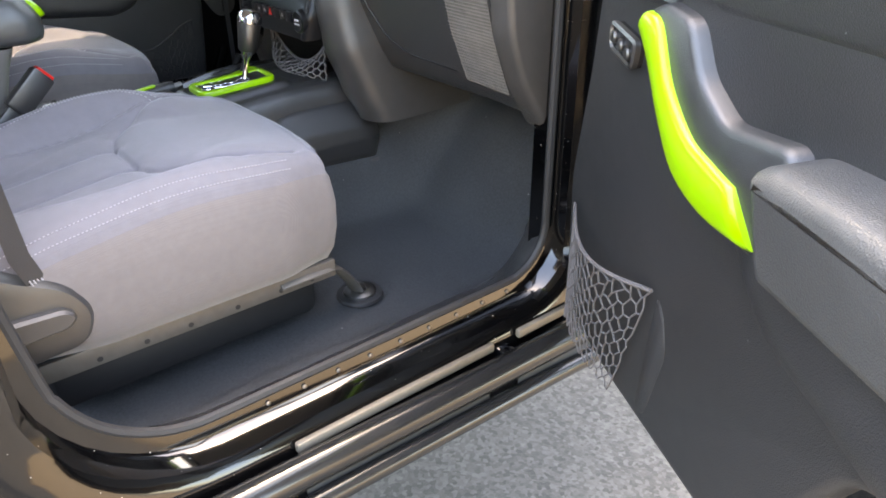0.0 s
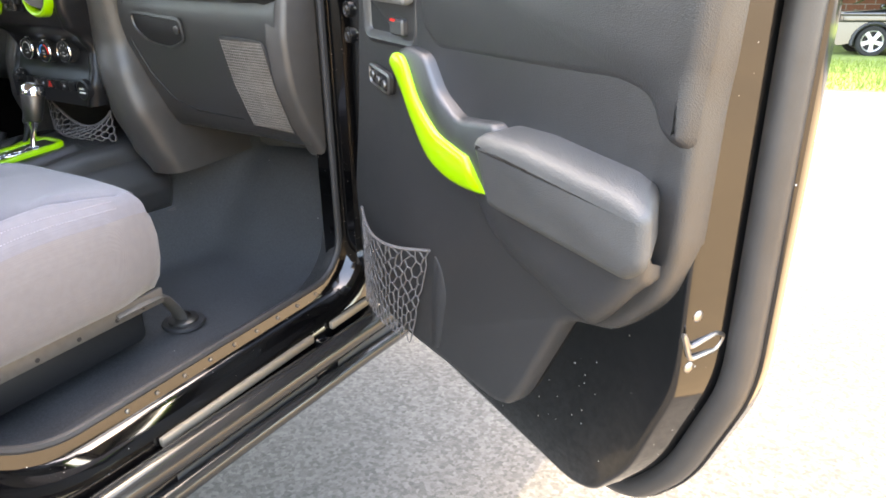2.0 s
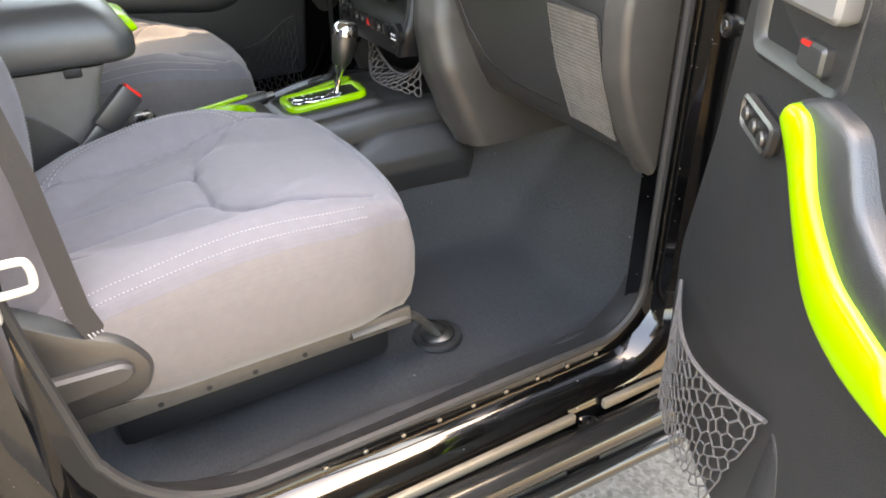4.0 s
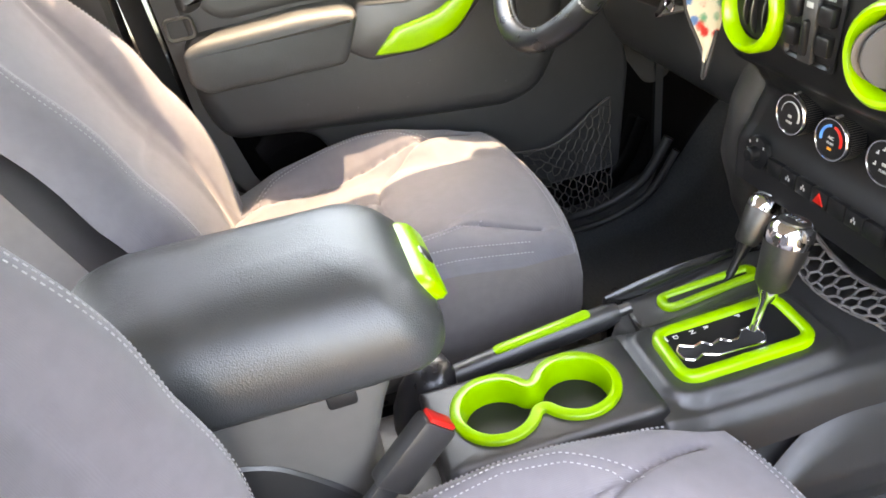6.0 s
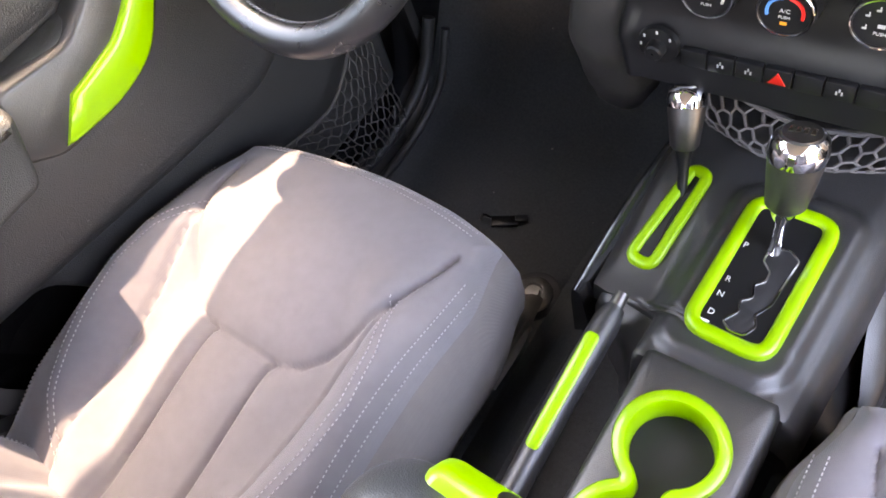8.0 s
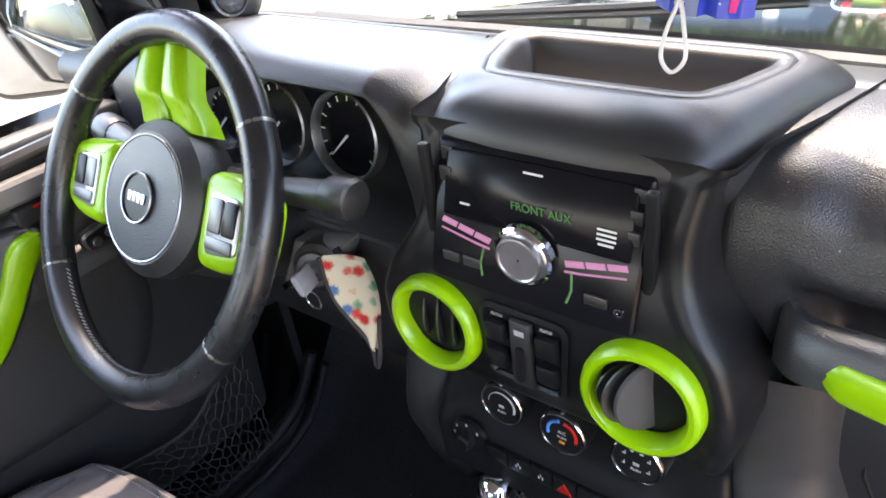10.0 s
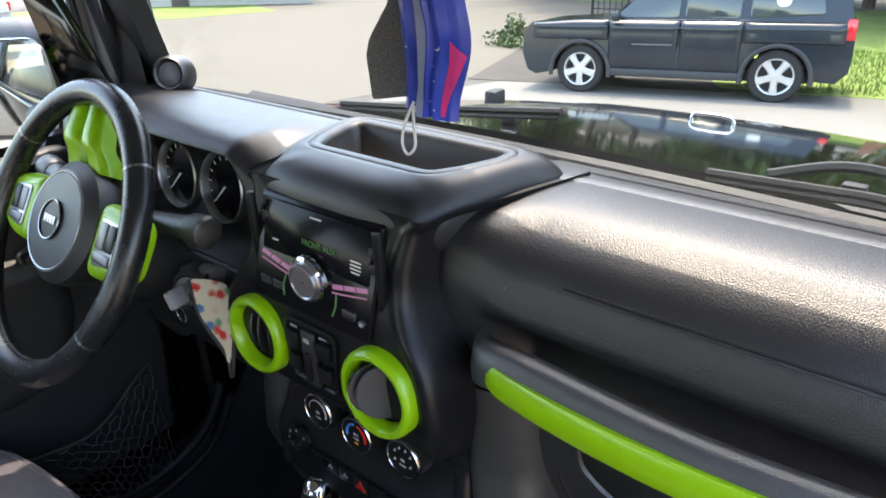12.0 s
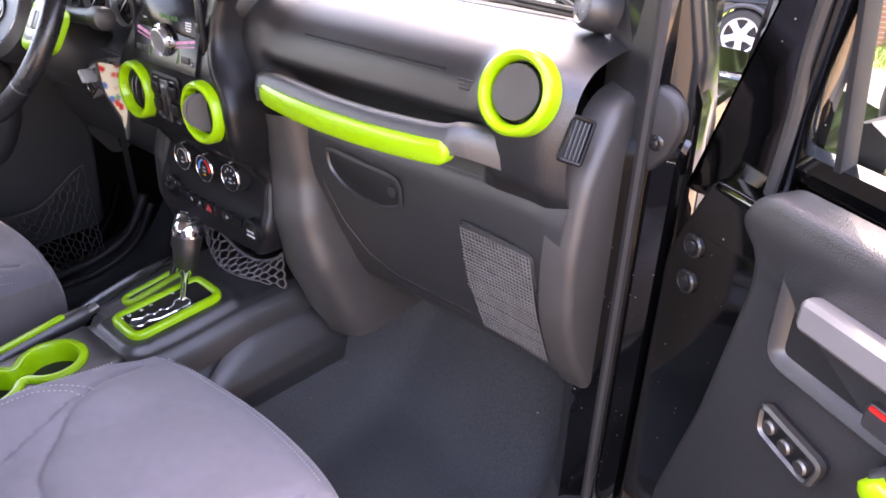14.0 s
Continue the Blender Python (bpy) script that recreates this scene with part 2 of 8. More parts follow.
def rrect(cx, cy, w, h, r, n=5):
    out = []
    for sx, sy, a0 in ((1, 1, 0), (-1, 1, 90), (-1, -1, 180), (1, -1, 270)):
        for k in range(n + 1):
            a = radians(a0 + 90 * k / n)
            out.append(V(cx + sx * (w / 2 - r) + r * math.cos(a), cy + sy * (h / 2 - r) + r * math.sin(a)))
    return out


def circ(cx, cy, r, n=32):
    return [V(cx + r * math.cos(2 * math.pi * k / n), cy + r * math.sin(2 * math.pi * k / n)) for k in range(n)]


def rounded(poly, r, n=4):
    """The polygon with its corners rounded off."""
    out = []
    k = len(poly)
    for i in range(k):
        p, a, b = V(*poly[i]), V(*poly[i - 1]), V(*poly[(i + 1) % k])
        da, db = (a - p), (b - p)
        q = min(r, da.length * 0.45, db.length * 0.45)
        s, e = p + da.normalized() * q, p + db.normalized() * q
        for j in range(n + 1):
            t = j / n
            out.append(s * (1 - t) ** 2 + p * 2 * t * (1 - t) + e * t * t)
    return out


def inset(pts, d):
    """The closed outline moved inwards by d (anticlockwise outline)."""
    k = len(pts)
    area = sum(pts[i].x * pts[(i + 1) % k].y - pts[(i + 1) % k].x * pts[i].y for i in range(k))
    s = 1 if area > 0 else -1
    out = []
    for i in range(k):
        t = (pts[(i + 1) % k] - pts[i - 1])
        if t.length < 1e-9:
            out.append(pts[i].copy())
            continue
        t.normalize()
        out.append(pts[i] + V(-t.y, t.x) * d * s)
    return out


def ray_to(pts, c, p):
    """Where the line from c towards p leaves the closed outline."""
    d = p - c
    best = None
    for a, b in zip(pts, pts[1:] + pts[:1]):
        e = b - a
        den = d.x * e.y - d.y * e.x
        if abs(den) < 1e-12:
            continue
        w = a - c
        t = (w.x * e.y - w.y * e.x) / den
        q = (w.x * d.y - w.y * d.x) / den
        if t > 0 and -1e-6 <= q <= 1 + 1e-6 and (best is None or t > best):
            best = t
    return c + d * best


def slab(bm, outline, f, layers):
    """A plate from an outline: layers of (depth, inset), mapped by f(u, v, depth)."""
    loft(bm, [[f(p.x, p.y, d) for p in (inset(outline, i) if i else outline)] for d, i in layers])


def rim(bm, outline, f, profile):
    """A frame round an outline: a closed profile of (outward offset, depth)."""
    rings = [[f(p.x, p.y, d) for p in inset(outline, -o)] for o, d in profile]
    loft(bm, rings + [rings[0]], True, False)


def lathe(bm, profile, m, n=32, caps=True):
    """Turned shape: profile of (radius, height) round the z axis of m."""
    loft(bm, [[m @ V(r * math.cos(2 * math.pi * k / n), r * math.sin(2 * math.pi * k / n), h) for k in range(n)] for r, h in profile], True, caps)


def lettering(name, body, size, material, m, parent, squash=1.0):
    """Raised letters in Blender's own font, facing along m's z axis."""
    cu = bpy.data.curves.new(name, "FONT")
    cu.body, cu.size, cu.extrude = body, size, 0.0003
    cu.align_x = cu.align_y = "CENTER"
    tmp = bpy.data.objects.new(name, cu)
    me = bpy.data.meshes.new_from_object(tmp)
    bpy.data.objects.remove(tmp)
    bm = B()
    bm.from_mesh(me)
    bpy.data.meshes.remove(me)
    bm.transform(m @ Matrix.Diagonal((squash, 1, 1, 1)))
    return part(name, bm, material, parent)


def net(bm, f, nu, nv, r=0.0016, loose=0.11):
    """Knotted hexagonal netting over a patch f(u, v), sagging a little."""
    rnd = random.Random(nu * 31 + nv)
    P = {}

    def node(i, j):
        if (i, j) not in P:
            u = (i + (0.2 if (i + j) % 2 == 0 else -0.2)) / nu + rnd.uniform(-loose, loose) / nu
            v = j / nv + rnd.uniform(-loose, loose) / nv
            P[(i, j)] = f(min(1, max(0, u)), min(1, max(0, v)))
        return P[(i, j)]

    for j in range(nv):
        for i in range(nu + 1):
            tube(bm, [node(i, j), node(i, j + 1)], r, 5, caps=False)
    for j in range(nv + 1):
        for i in range(nu):
            if (i + j) % 2 == 0:
                tube(bm, [node(i, j), node(i + 1, j)], r, 5, caps=False)

# ---- car body ----
body = thing("car", (0, 0.8, 0.0), "black four-wheel-drive car body with open passenger doorway", "car")


def opening_path(k=6):
    """Lower edge of the passenger doorway, from the hinge pillar down, along the sill and up the rear pillar: (y, z)."""
    pts = [(1.33, 1.78), (1.345, 1.47), (1.345, 1.40), (1.345, 0.80)]
    for j in range(k + 1):
        a = radians(90 * j / k)
        pts.append((1.245 + 0.10 * math.cos(a), 0.755 - 0.10 * math.sin(a)))
    pts += [(1.1, 0.655), (0.95, 0.655), (0.80, 0.655)]
    for j in range(k + 3):
        a = radians(80 * j / (k + 2))
        pts.append((0.66 - 0.20 * math.sin(a), 0.855 - 0.20 * math.cos(a)))
    return pts + [(0.435, 1.05), (0.42, 1.30), (0.41, 1.75)]


def swept(profile, sx=1):
    """Sweeps a profile of (x, distance out of the doorway) along the doorway."""
    path = opening_path()
    rings = []
    for x0, off0 in profile:
        ring = []
        for i, (y, z) in enumerate(path):
            x, off = x0, off0
            if y > 1.32 and z > 0.74 and x0 > 0.82:
                x, off = (0.866 if z < 1.3 else 0.840 if z < 1.43 else 0.805), 0.032 + (off0 - 0.034) * 0.3
            a, b = path[max(i - 1, 0)], path[min(i + 1, len(path) - 1)]
            ty, tz = b[0] - a[0], b[1] - a[1]
            l = math.hypot(ty, tz)
            ring.append(V(sx * x, y - tz / l * off, z + ty / l * off))
        rings.append(ring)
    return rings


for side in (1, -1):
    bm = B()
    loft(bm, swept([(0.70, 0.05), (0.745, 0.022), (0.782, 0.012), (0.785, 0.002)], side), False)
    part("sill_trim", bm, TRIM, body, "black plastic trim inside the doorway")
    bm = B()
    loft(bm, swept([(0.785, 0.002), (0.787, 0.0), (0.796, 0.0), (0.800, 0.022), (0.812, 0.030),
                    (0.842, 0.034), (0.856, 0.05), (0.862, 0.09), (0.855, 0.14), (0.80, 0.15)], side), False)
    part("door_surround", bm, JAMB, body, "gloss black painted sill and pillars")
    bm = B()
    ring = swept([(0.790, -0.004)], side)[0]
    tube(bm, smooth_line(ring, 3), 0.008, 8)
    part("door_seal", bm, RUBBER, body)
sx = -1
for x, z, r in ((0.705, 0.640, 0.012), (0.672, 0.622, 0.009)):
    bm = B()
    tube(bm, smooth_line([V(sx * x, 0.75, z), V(sx * x, 1.10, z), V(sx * (x - 0.004), 1.24, z + 0.006), V(sx * (x - 0.02), 1.34, z + 0.06), V(sx * (x - 0.03), 1.40, z + 0.16)], 6), r, 10)
    part("sill_ridge", bm, PILLAR, body, "black moulded ridge along the sill trim")
# little fixing studs along the sill
for i in range(9):
    y = 0.74 + i * 0.062
    bm = B()
    lathe(bm, [(0.004, 0), (0.004, 0.002), (0.002, 0.003)], pose(0.7985, y, 0.645, 0, 90, 0), 8)
    part("stud", bm, STEEL, body)

# floor with the raised tunnel under the console
bm = B()


def floor_z(x, y):
    z = 0.585 + 0.185 * (1 - sstep(0.14, 0.27, abs(x - 0.02)))
    z += 0.24 * sstep(1.36, 1.62, y) + 0.04 * sstep(0.66, 0.72, abs(x))
    z += 0.012 * math.sin(9 * x + 4 * y) * math.sin(7 * y)
    return z


grid(bm, 60, 60, lambda u, v: V(-0.74 + 1.48 * u, -0.6 + 2.3 * v, floor_z(-0.74 + 1.48 * u, -0.6 + 2.3 * v)))
part("floor_carpet", bm, CARPET, body, "black floor carpet")
# bulkhead under the dash, unseen rear closure, unseen roof made pale to bounce light
bm = B()
box(bm, (0, 1.66, 0.98), (1.5, 0.04, 0.78), 0.01)
part("bulkhead", bm, CARPET, body)
bm = B()
box(bm, (0, -0.9, 1.0), (1.56, 0.05, 0.8), 0.02)
part("tailgate", bm, PAINT, body)
bm = B()
box(bm, (0, 0.22, 1.830), (1.31, 2.28, 0.05), 0.02)
part("roof", bm, BOUNCE_LINING, body, "unseen hard top roof, underside made pale to bounce light")
for sx in (1, -1):
    bm = B()
    box(bm, (sx * 0.80, -0.22, 0.95), (0.10, 1.32, 0.75), 0.03)
    part("quarter_panel", bm, PAINT, body)
    bm = B()
    slab(bm, rounded([(0.36, 0.62), (0.36, 1.84), (0.22, 1.84), (0.20, 1.3), (0.16, 0.62)], 0.02), lambda u, v, d: V(sx * (0.70 + d - (0.06 * sstep(1.3, 1.84, v))), u, v), [(0, 0.01), (0.01, 0), (0.09, 0), (0.1, 0.01)])
    part("centre_pillar", bm, TRIM, body)
    # windscreen pillar
    bm = B()
    a, b = V(sx * 0.745, 1.50, 1.40), V(sx * 0.665, 1.365, 1.82)
    ring = [(-0.045, -0.03), (-0.05, 0.03), (-0.01, 0.06), (0.045, 0.05), (0.05, -0.02), (0.01, -0.05)]
    if sx < 0:
        ring = [(-0.045, -0.065), (-0.053, -0.030), (0.0, -0.012), (0.045, 0.004), (0.05, -0.03), (0.01, -0.07)]
    loft(bm, [[p + V(sx * ox, oy, 0) for ox, oy in ring] for p in (a + V(0, 0.08, -0.1), a, a.lerp(b, 0.5) + V(0, 0.0, 0.0), b)])
    part("windscreen_pillar", bm, PILLAR, body, "black trimmed windscreen pillar", sharp=50)
    bm = B()
    loft(bm, [[V(sx * x, y, z) for x, y in ((x0, y0), (x0, y1), (x1 - 0.02, y1), (x1, y1 - 0.03), (x1, y0 + 0.015), (x1 - 0.015, y0))] for x0, x1, y0, y1, z in ((0.765, 0.838, 1.360, 1.47, 1.27), (0.755, 0.838, 1.366, 1.47, 1.36), (0.745, 0.832, 1.368, 1.45, 1.45), (0.685, 0.752, 1.335, 1.41, 1.80))])
    part("outer_pillar", bm, STEP, body, "gloss black outer windscreen pillar", sharp=50)
    # moulded foot of the pillar trim with its bolt
    bm = B()
    slab(bm, rounded([(0.786, 1.318), (0.800, 1.310), (0.822, 1.335), (0.834, 1.372), (0.830, 1.398), (0.812, 1.415), (0.790, 1.420), (0.782, 1.37)], 0.010, 4), lambda u, v, d: V(sx * u, 1.362 - d, v), [(0, 0), (0.012, 0), (0.016, 0.003), (0.018, 0.008)])
    foot = part("pillar_foot", bm, PILLAR, body, "black moulded foot of the pillar trim", sharp=50)
    bm = B()
    slab(bm, circ(0.806, 1.352, 0.010, 20), lambda u, v, d: V(sx * u, 1.345 - d, v), [(0, 0), (0.003, 0), (0.005, 0.003), (0.005, 0.005), (0.008, 0.006), (0.009, 0.008)])
    part("trim_bolt", bm, STEP, foot)
    # hinge pillar side
    bm = B()
    slab(bm, rounded([(1.352, 0.58), (1.66, 0.70), (1.66, 1.37), (1.50, 1.392), (1.405, 1.385), (1.352, 1.335)], 0.02), lambda u, v, d: V(sx * (0.73 + d), u, v), [(0, 0.006), (0.006, 0), (0.10, 0), (0.106, 0.006)])
    part("cowl_side", bm, JAMB, body)
    # speaker pods at the windscreen corners
    bm = B()
    c = V(0.680, 1.362, 1.493) if sx > 0 else V(-0.625, 1.402, 1.487)
    q = 0.64 if sx > 0 else 0.74
    m = Matrix.Translation(c) @ V(-sx * 0.55, -0.8, 0.25).to_track_quat("Z", "Y").to_matrix().to_4x4()
    lathe(bm, [(0.046 * q, -0.035), (0.046 * q, -0.02), (0.043 * q, 0.0), (0.036 * q, 0.006), (0.032 * q, 0.004), (0.028 * q, -0.003)], m, 28)
    pod = part("speaker_pod", bm, TRIM, body, "round black tweeter pod")
    bm = B()
    lathe(bm, [(0.030 * q, -0.003), (0.028 * q, 0.002), (0.016 * q, 0.005), (0.001, 0.006)], m, 24)
    part("grille", bm, mat("tweeter_mesh_%s" % ("r" if sx > 0 else "l"), (0.16, 0.16, 0.16), 0.4, 0.6, bump=1.0, bump_scale=650, cells=True), pod)

# header over the windscreen and the glass
bm = B()
box(bm, (0, 1.345, 1.785), (1.36, 0.09, 0.10), 0.02)
part("windscreen_header", bm, PILLAR, body)
bm = B()
slab(bm, rounded([(-0.69, 0.0), (0.69, 0.0), (0.63, 1.0), (-0.63, 1.0)], 0.04), lambda u, v, d: V(u, 1.50 - 0.13 * v + d - 0.03 * (u / 0.7) ** 2, 1.425 + 0.33 * v), [(0, 0), (0.004, 0)])
wind = part("windscreen", bm, GLASS, body, "clear flat windscreen")
wind.visible_shadow = False
bm = B()
tube(bm, [V(-0.70 + 1.4 * k / 20, 1.487 - 0.04 * ((-0.7 + 1.4 * k / 20) / 0.7) ** 2, 1.440) for k in range(21)], 0.0135, 8)
part("windscreen_rubber", bm, RUBBER, body)

# bonnet, cowl and front wings
bm = B()


def hood(u, v):
    y = 1.60 + 1.05 * v
    w = 0.62 - 0.07 * v
    x = -w + 2 * w * u
    e = 1 - (abs(x) / w)
    return V(x, y, 1.395 - 0.195 * v - 0.03 * v ** 3 + 0.015 * (1 - (x / w) ** 2) - 0.05 * (1 - sstep(0, 0.09, e)) + 0.008 * sstep(0.32, 0.36, e) - 0.10 * sstep(0.96, 1.0, v))


grid(bm, 48, 40, hood)
part("bonnet", bm, PAINT, body, "gloss black bonnet reflecting trees and sky")
bm = B()
grid(bm, 24, 6, lambda u, v: V(-0.70 + 1.4 * u, 1.48 + 0.14 * v, 1.405 - 0.018 * math.sin(v * 3.1)))
part("cowl", bm, RUBBER, body)
bm = B()
grid(bm, 40, 3, lambda u, v: hood(u, 0.0) + V(0, 0.003, 0.003 - 0.10 * v))
part("bonnet_seal", bm, RUBBER, body, "black rubber strip under the bonnet edge")
for sx in (1, -1):
    bm = B()
    grid(bm, 8, 20, lambda u, v: V(sx * (0.57 + 0.38 * u), 1.62 + 1.0 * v, 1.18 - 0.10 * u * u - 0.03 * v))
    part("front_wing", bm, PAINT, body)
    # bonnet catches and bump stops
    bm = B()
    box(bm, (sx * 0.50, 2.20, 1.285), (0.035, 0.05, 0.05), 0.008)
    part("bonnet_catch", bm, RUBBER, body)
bm = B()
c = hood(0.535, 0.614)
tube(bm, smooth_line([c + V(*o) for o in ((-0.045, 0, 0.0), (-0.044, 0, 0.010), (-0.030, 0, 0.017), (0.030, 0, 0.017), (0.044, 0, 0.010), (0.045, 0, 0.0))], 4), 0.004, 8)
part("footman_loop", bm, CHROME, body, "steel loop on the bonnet")
for px in (-0.12, 0.42):
    bm = B()
    c = hood(px / 1.24 + 0.5, 0.12)
    box(bm, c + V(0, 0, 0.008), (0.03, 0.018, 0.014), 0.004)
    part("washer_jet", bm, RUBBER, body)
for line in ([V(-0.31, 1.514, 1.446), V(-0.07, 1.506, 1.471), V(0.115, 1.498, 1.494)], [V(0.30, 1.512, 1.447), V(0.455, 1.522, 1.449), V(0.64, 1.532, 1.440)]):
    bm = B()
    tube(bm, [p + V(0, 0.004, 0.004) for p in line], 0.005, 6)
    tube(bm, [p - V(0, 0, 0.003) for p in line], [0.003, 0.004, 0.003], 6)
    part("wiper", bm, RUBBER, body, "black wiper blade")
bm = B()
tube(bm, smooth_line([V(0.60, 1.575, 1.415), V(0.50, 1.56, 1.462), V(0.43, 1.55, 1.472), V(0.36, 1.53, 1.456)], 5), 0.006, 6)
part("wiper_arm", bm, RUBBER, body)

# rocker rails under the doorway
rail = thing("side_step", (0.89, 0.6, 0.5), "satin black steel tube step rail under the doorway", "step rail")
bm = B()
tube(bm, smooth_line([V(0.84, 1.72, 0.51), V(0.885, 1.60, 0.540), V(0.895, 1.25, 0.562), V(0.895, 0.65, 0.583), V(0.895, 0.2, 0.59), V(0.84, -0.5, 0.56)], 8), 0.026, 16)
part("upper_tube", bm, STEP, rail)
bm = B()
tube(bm, smooth_line([V(0.86, 1.60, 0.51), V(0.912, 1.46, 0.500), V(0.918, 1.2, 0.515), V(0.918, 0.7, 0.535), V(0.918, 0.2, 0.54), V(0.86, -0.4, 0.53)], 8), 0.017, 14)
part("lower_tube", bm, STEP, rail)
bm = B()
loft(bm, [[V(0.893, y, zu), V(0.898, y, zu), V(0.915, y, zl), V(0.910, y, zl)] for y, zu, zl in ((1.50, 0.545, 0.502), (1.25, 0.560, 0.512), (0.65, 0.581, 0.535), (0.2, 0.588, 0.540), (-0.2, 0.575, 0.535))])
part("web_plate", bm, RUBBER, rail, "dark web between the tubes")
for y in (1.13, 0.70, 0.15):
    bm = B()
    box(bm, (0.906, y, 0.545), (0.010, 0.07, 0.050), 0.004)
    part("gusset", bm, PAINT, rail)
for y0, y1 in ((0.745, 1.14), (1.20, 1.34)):
    bm = B()
    box(bm, (0.866, (y0 + y1) / 2, 0.600), (0.012, y1 - y0, 0.018), 0.004)
    part("bracket", bm, DUSTYSTEP, rail, "dusty beige pinch seam strip")
for y in (0.55, 1.17):
    bm = B()
    box(bm, (0.84, y, 0.56), (0.09, 0.030, 0.05), 0.006)
    part("hanger", bm, PAINT, rail)

# ---- doors ----


def make_door(name, hinge, ang, sx, label, extras, dz=0.0):
    """A full steel door. s runs back from the hinge, d into the cabin, z up."""
    a = radians(ang)
    dv, nv = V(math.sin(a), -math.cos(a), 0), V(-math.cos(a), -math.sin(a), 0)

    def P(s, d, z):
        p = V(*hinge, 0) + dv * s + nv * d
        return V(sx * p.x, p.y, z)

    door = thing(name, P(0.45, -0.05, 0.62), label, "car door")
    F = lambda u, v, d: P(u, d, v)
    # shell with the rear lower slant
    shell = rounded([(-0.108, 0.68), (-0.108, 1.235), (-0.080, 1.30), (-0.040, 1.388), (0.91, 1.39), (0.912, 0.90), (0.845, 0.72), (0.775, 0.630), (0.71, 0.605), (0.10, 0.615)], 0.05, 5)
    bm = B()
    slab(bm, shell, F, [(-0.115, 0.03), (-0.110, 0.008), (-0.10, 0.0), (-0.088, 0.0), (-0.080, 0.010), (-0.074, 0.030), (-0.066, 0.036), (-0.006, 0.042), (-0.002, 0.045), (0.0, 0.050)])
    part("door_shell", bm, JAMB, door, "gloss black painted door shell", sharp=50)
    # weather seal round the shell
    bm = B()
    rim(bm, shell, F, [(-0.008, -0.092), (-0.003, -0.084), (-0.004, -0.073), (-0.010, -0.063), (-0.021, -0.058), (-0.032, -0.061), (-0.036, -0.069), (-0.026, -0.076), (-0.016, -0.088)])
    part("weather_seal", bm, SEALRUBBER, door, "thick grey rubber weather seal", sharp=60)
    # inner trim panel
    panel = rounded([(0.05, 0.68 + dz), (0.028, 0.92 + dz), (0.070, 1.096 + dz), (0.099, 1.296 + dz * 0.5), (0.073, 1.352), (0.10, 1.385), (0.895, 1.39), (0.874, 1.25), (0.870, 1.08 + dz), (0.85, 1.02 + dz), (0.79, 0.955 + dz), (0.70, 0.928 + dz), (0.605, 0.748 + dz), (0.578, 0.715 + dz), (0.541, 0.702 + dz), (0.244, 0.677 + dz)], 0.025, 4)
    bm = B()
    slab(bm, panel, lambda u, v, d: P(u, d + (-0.030 if dz else 0.012) * sstep(1.31, 1.35, v), v), [(-0.01, 0.0), (0.020, 0.0), (0.027, 0.004), (0.030, 0.012)])
    part("trim_panel", bm, VINYL, door, "black grained vinyl inner panel", sharp=60)
    # lower bulge that carries the armrest; its rear end tapers towards the panel
    bm = B()

    def bulge(u, v):
        s = 0.45 + 0.437 * u
        zt = 1.060 + 0.044 * sstep(0.54, 0.63, s) - 0.040 * sstep(0.865, 0.887, s)
        zb = 1.035 - 0.060 * sstep(0.45, 0.68, s) - 0.018 * sstep(0.66, 0.76, s) + 0.100 * sstep(0.78, 0.90, s)
        k = sstep(0.43, 0.64, s) * math.sqrt(max(0.0, 1 - max(0.0, (s - 0.80) / 0.087) ** 4))
        d = 0.022 + 0.054 * k * math.sqrt(max(0.0, 1 - v ** 5))
        return P(s - 0.7 * max(0.0, 0.076 - d) * sstep(0.62, 0.88, s), d, zt + (zb - zt) * v + dz)

    if dz:
        slab(bm, rounded([(0.178, 1.23), (0.180, 1.085), (0.235, 0.992), (0.30, 0.970), (0.50, 0.988), (0.69, 1.010), (0.86, 1.03), (0.885, 1.10), (0.885, 1.23)], 0.045, 6), F, [(0.02, -0.006), (0.032, -0.002), (0.042, 0.006), (0.048, 0.018), (0.050, 0.034)])
    else:
        grid(bm, 44, 20, bulge)
    part("lower_bulge", bm, VINYL, door, sharp=60)
    # armrest box
    bm = B()
    arm = rounded([(0.60, 1.164 + dz), (0.575, 1.152 + dz), (0.612, 1.068 + dz), (0.865, 1.066 + dz), (0.892, 1.090 + dz), (0.888, 1.150 + dz), (0.86, 1.160 + dz), (0.68, 1.168 + dz)], 0.014, 5)
    slab(bm, arm, lambda u, v, d: P(u - 0.85 * max(0.0, 0.09 - d) * sstep(0.62, 0.88, u), d, v), [(0.02, -0.003), (0.078, 0.0), (0.087, 0.003), (0.094, 0.009), (0.097, 0.017)])
    part("armrest", bm, SOFTPAD, door, "padded black vinyl armrest", sharp=70)
    # recess above the armrest
    bm = B()
    slab(bm, rounded([(0.385, 1.24 + dz), (0.44, 1.178 + dz), (0.57, 1.185 + dz), (0.81, 1.178 + dz), (0.84, 1.21 + dz), (0.80, 1.255 + dz), (0.62, 1.283 + dz), (0.42, 1.28 + dz)], 0.035, 4), F, [(0.029, -0.004), (0.0316, 0.003), (0.0313, 0.014)])
    part("upper_recess", bm, VINYL, door, sharp=60)
    bm = B()
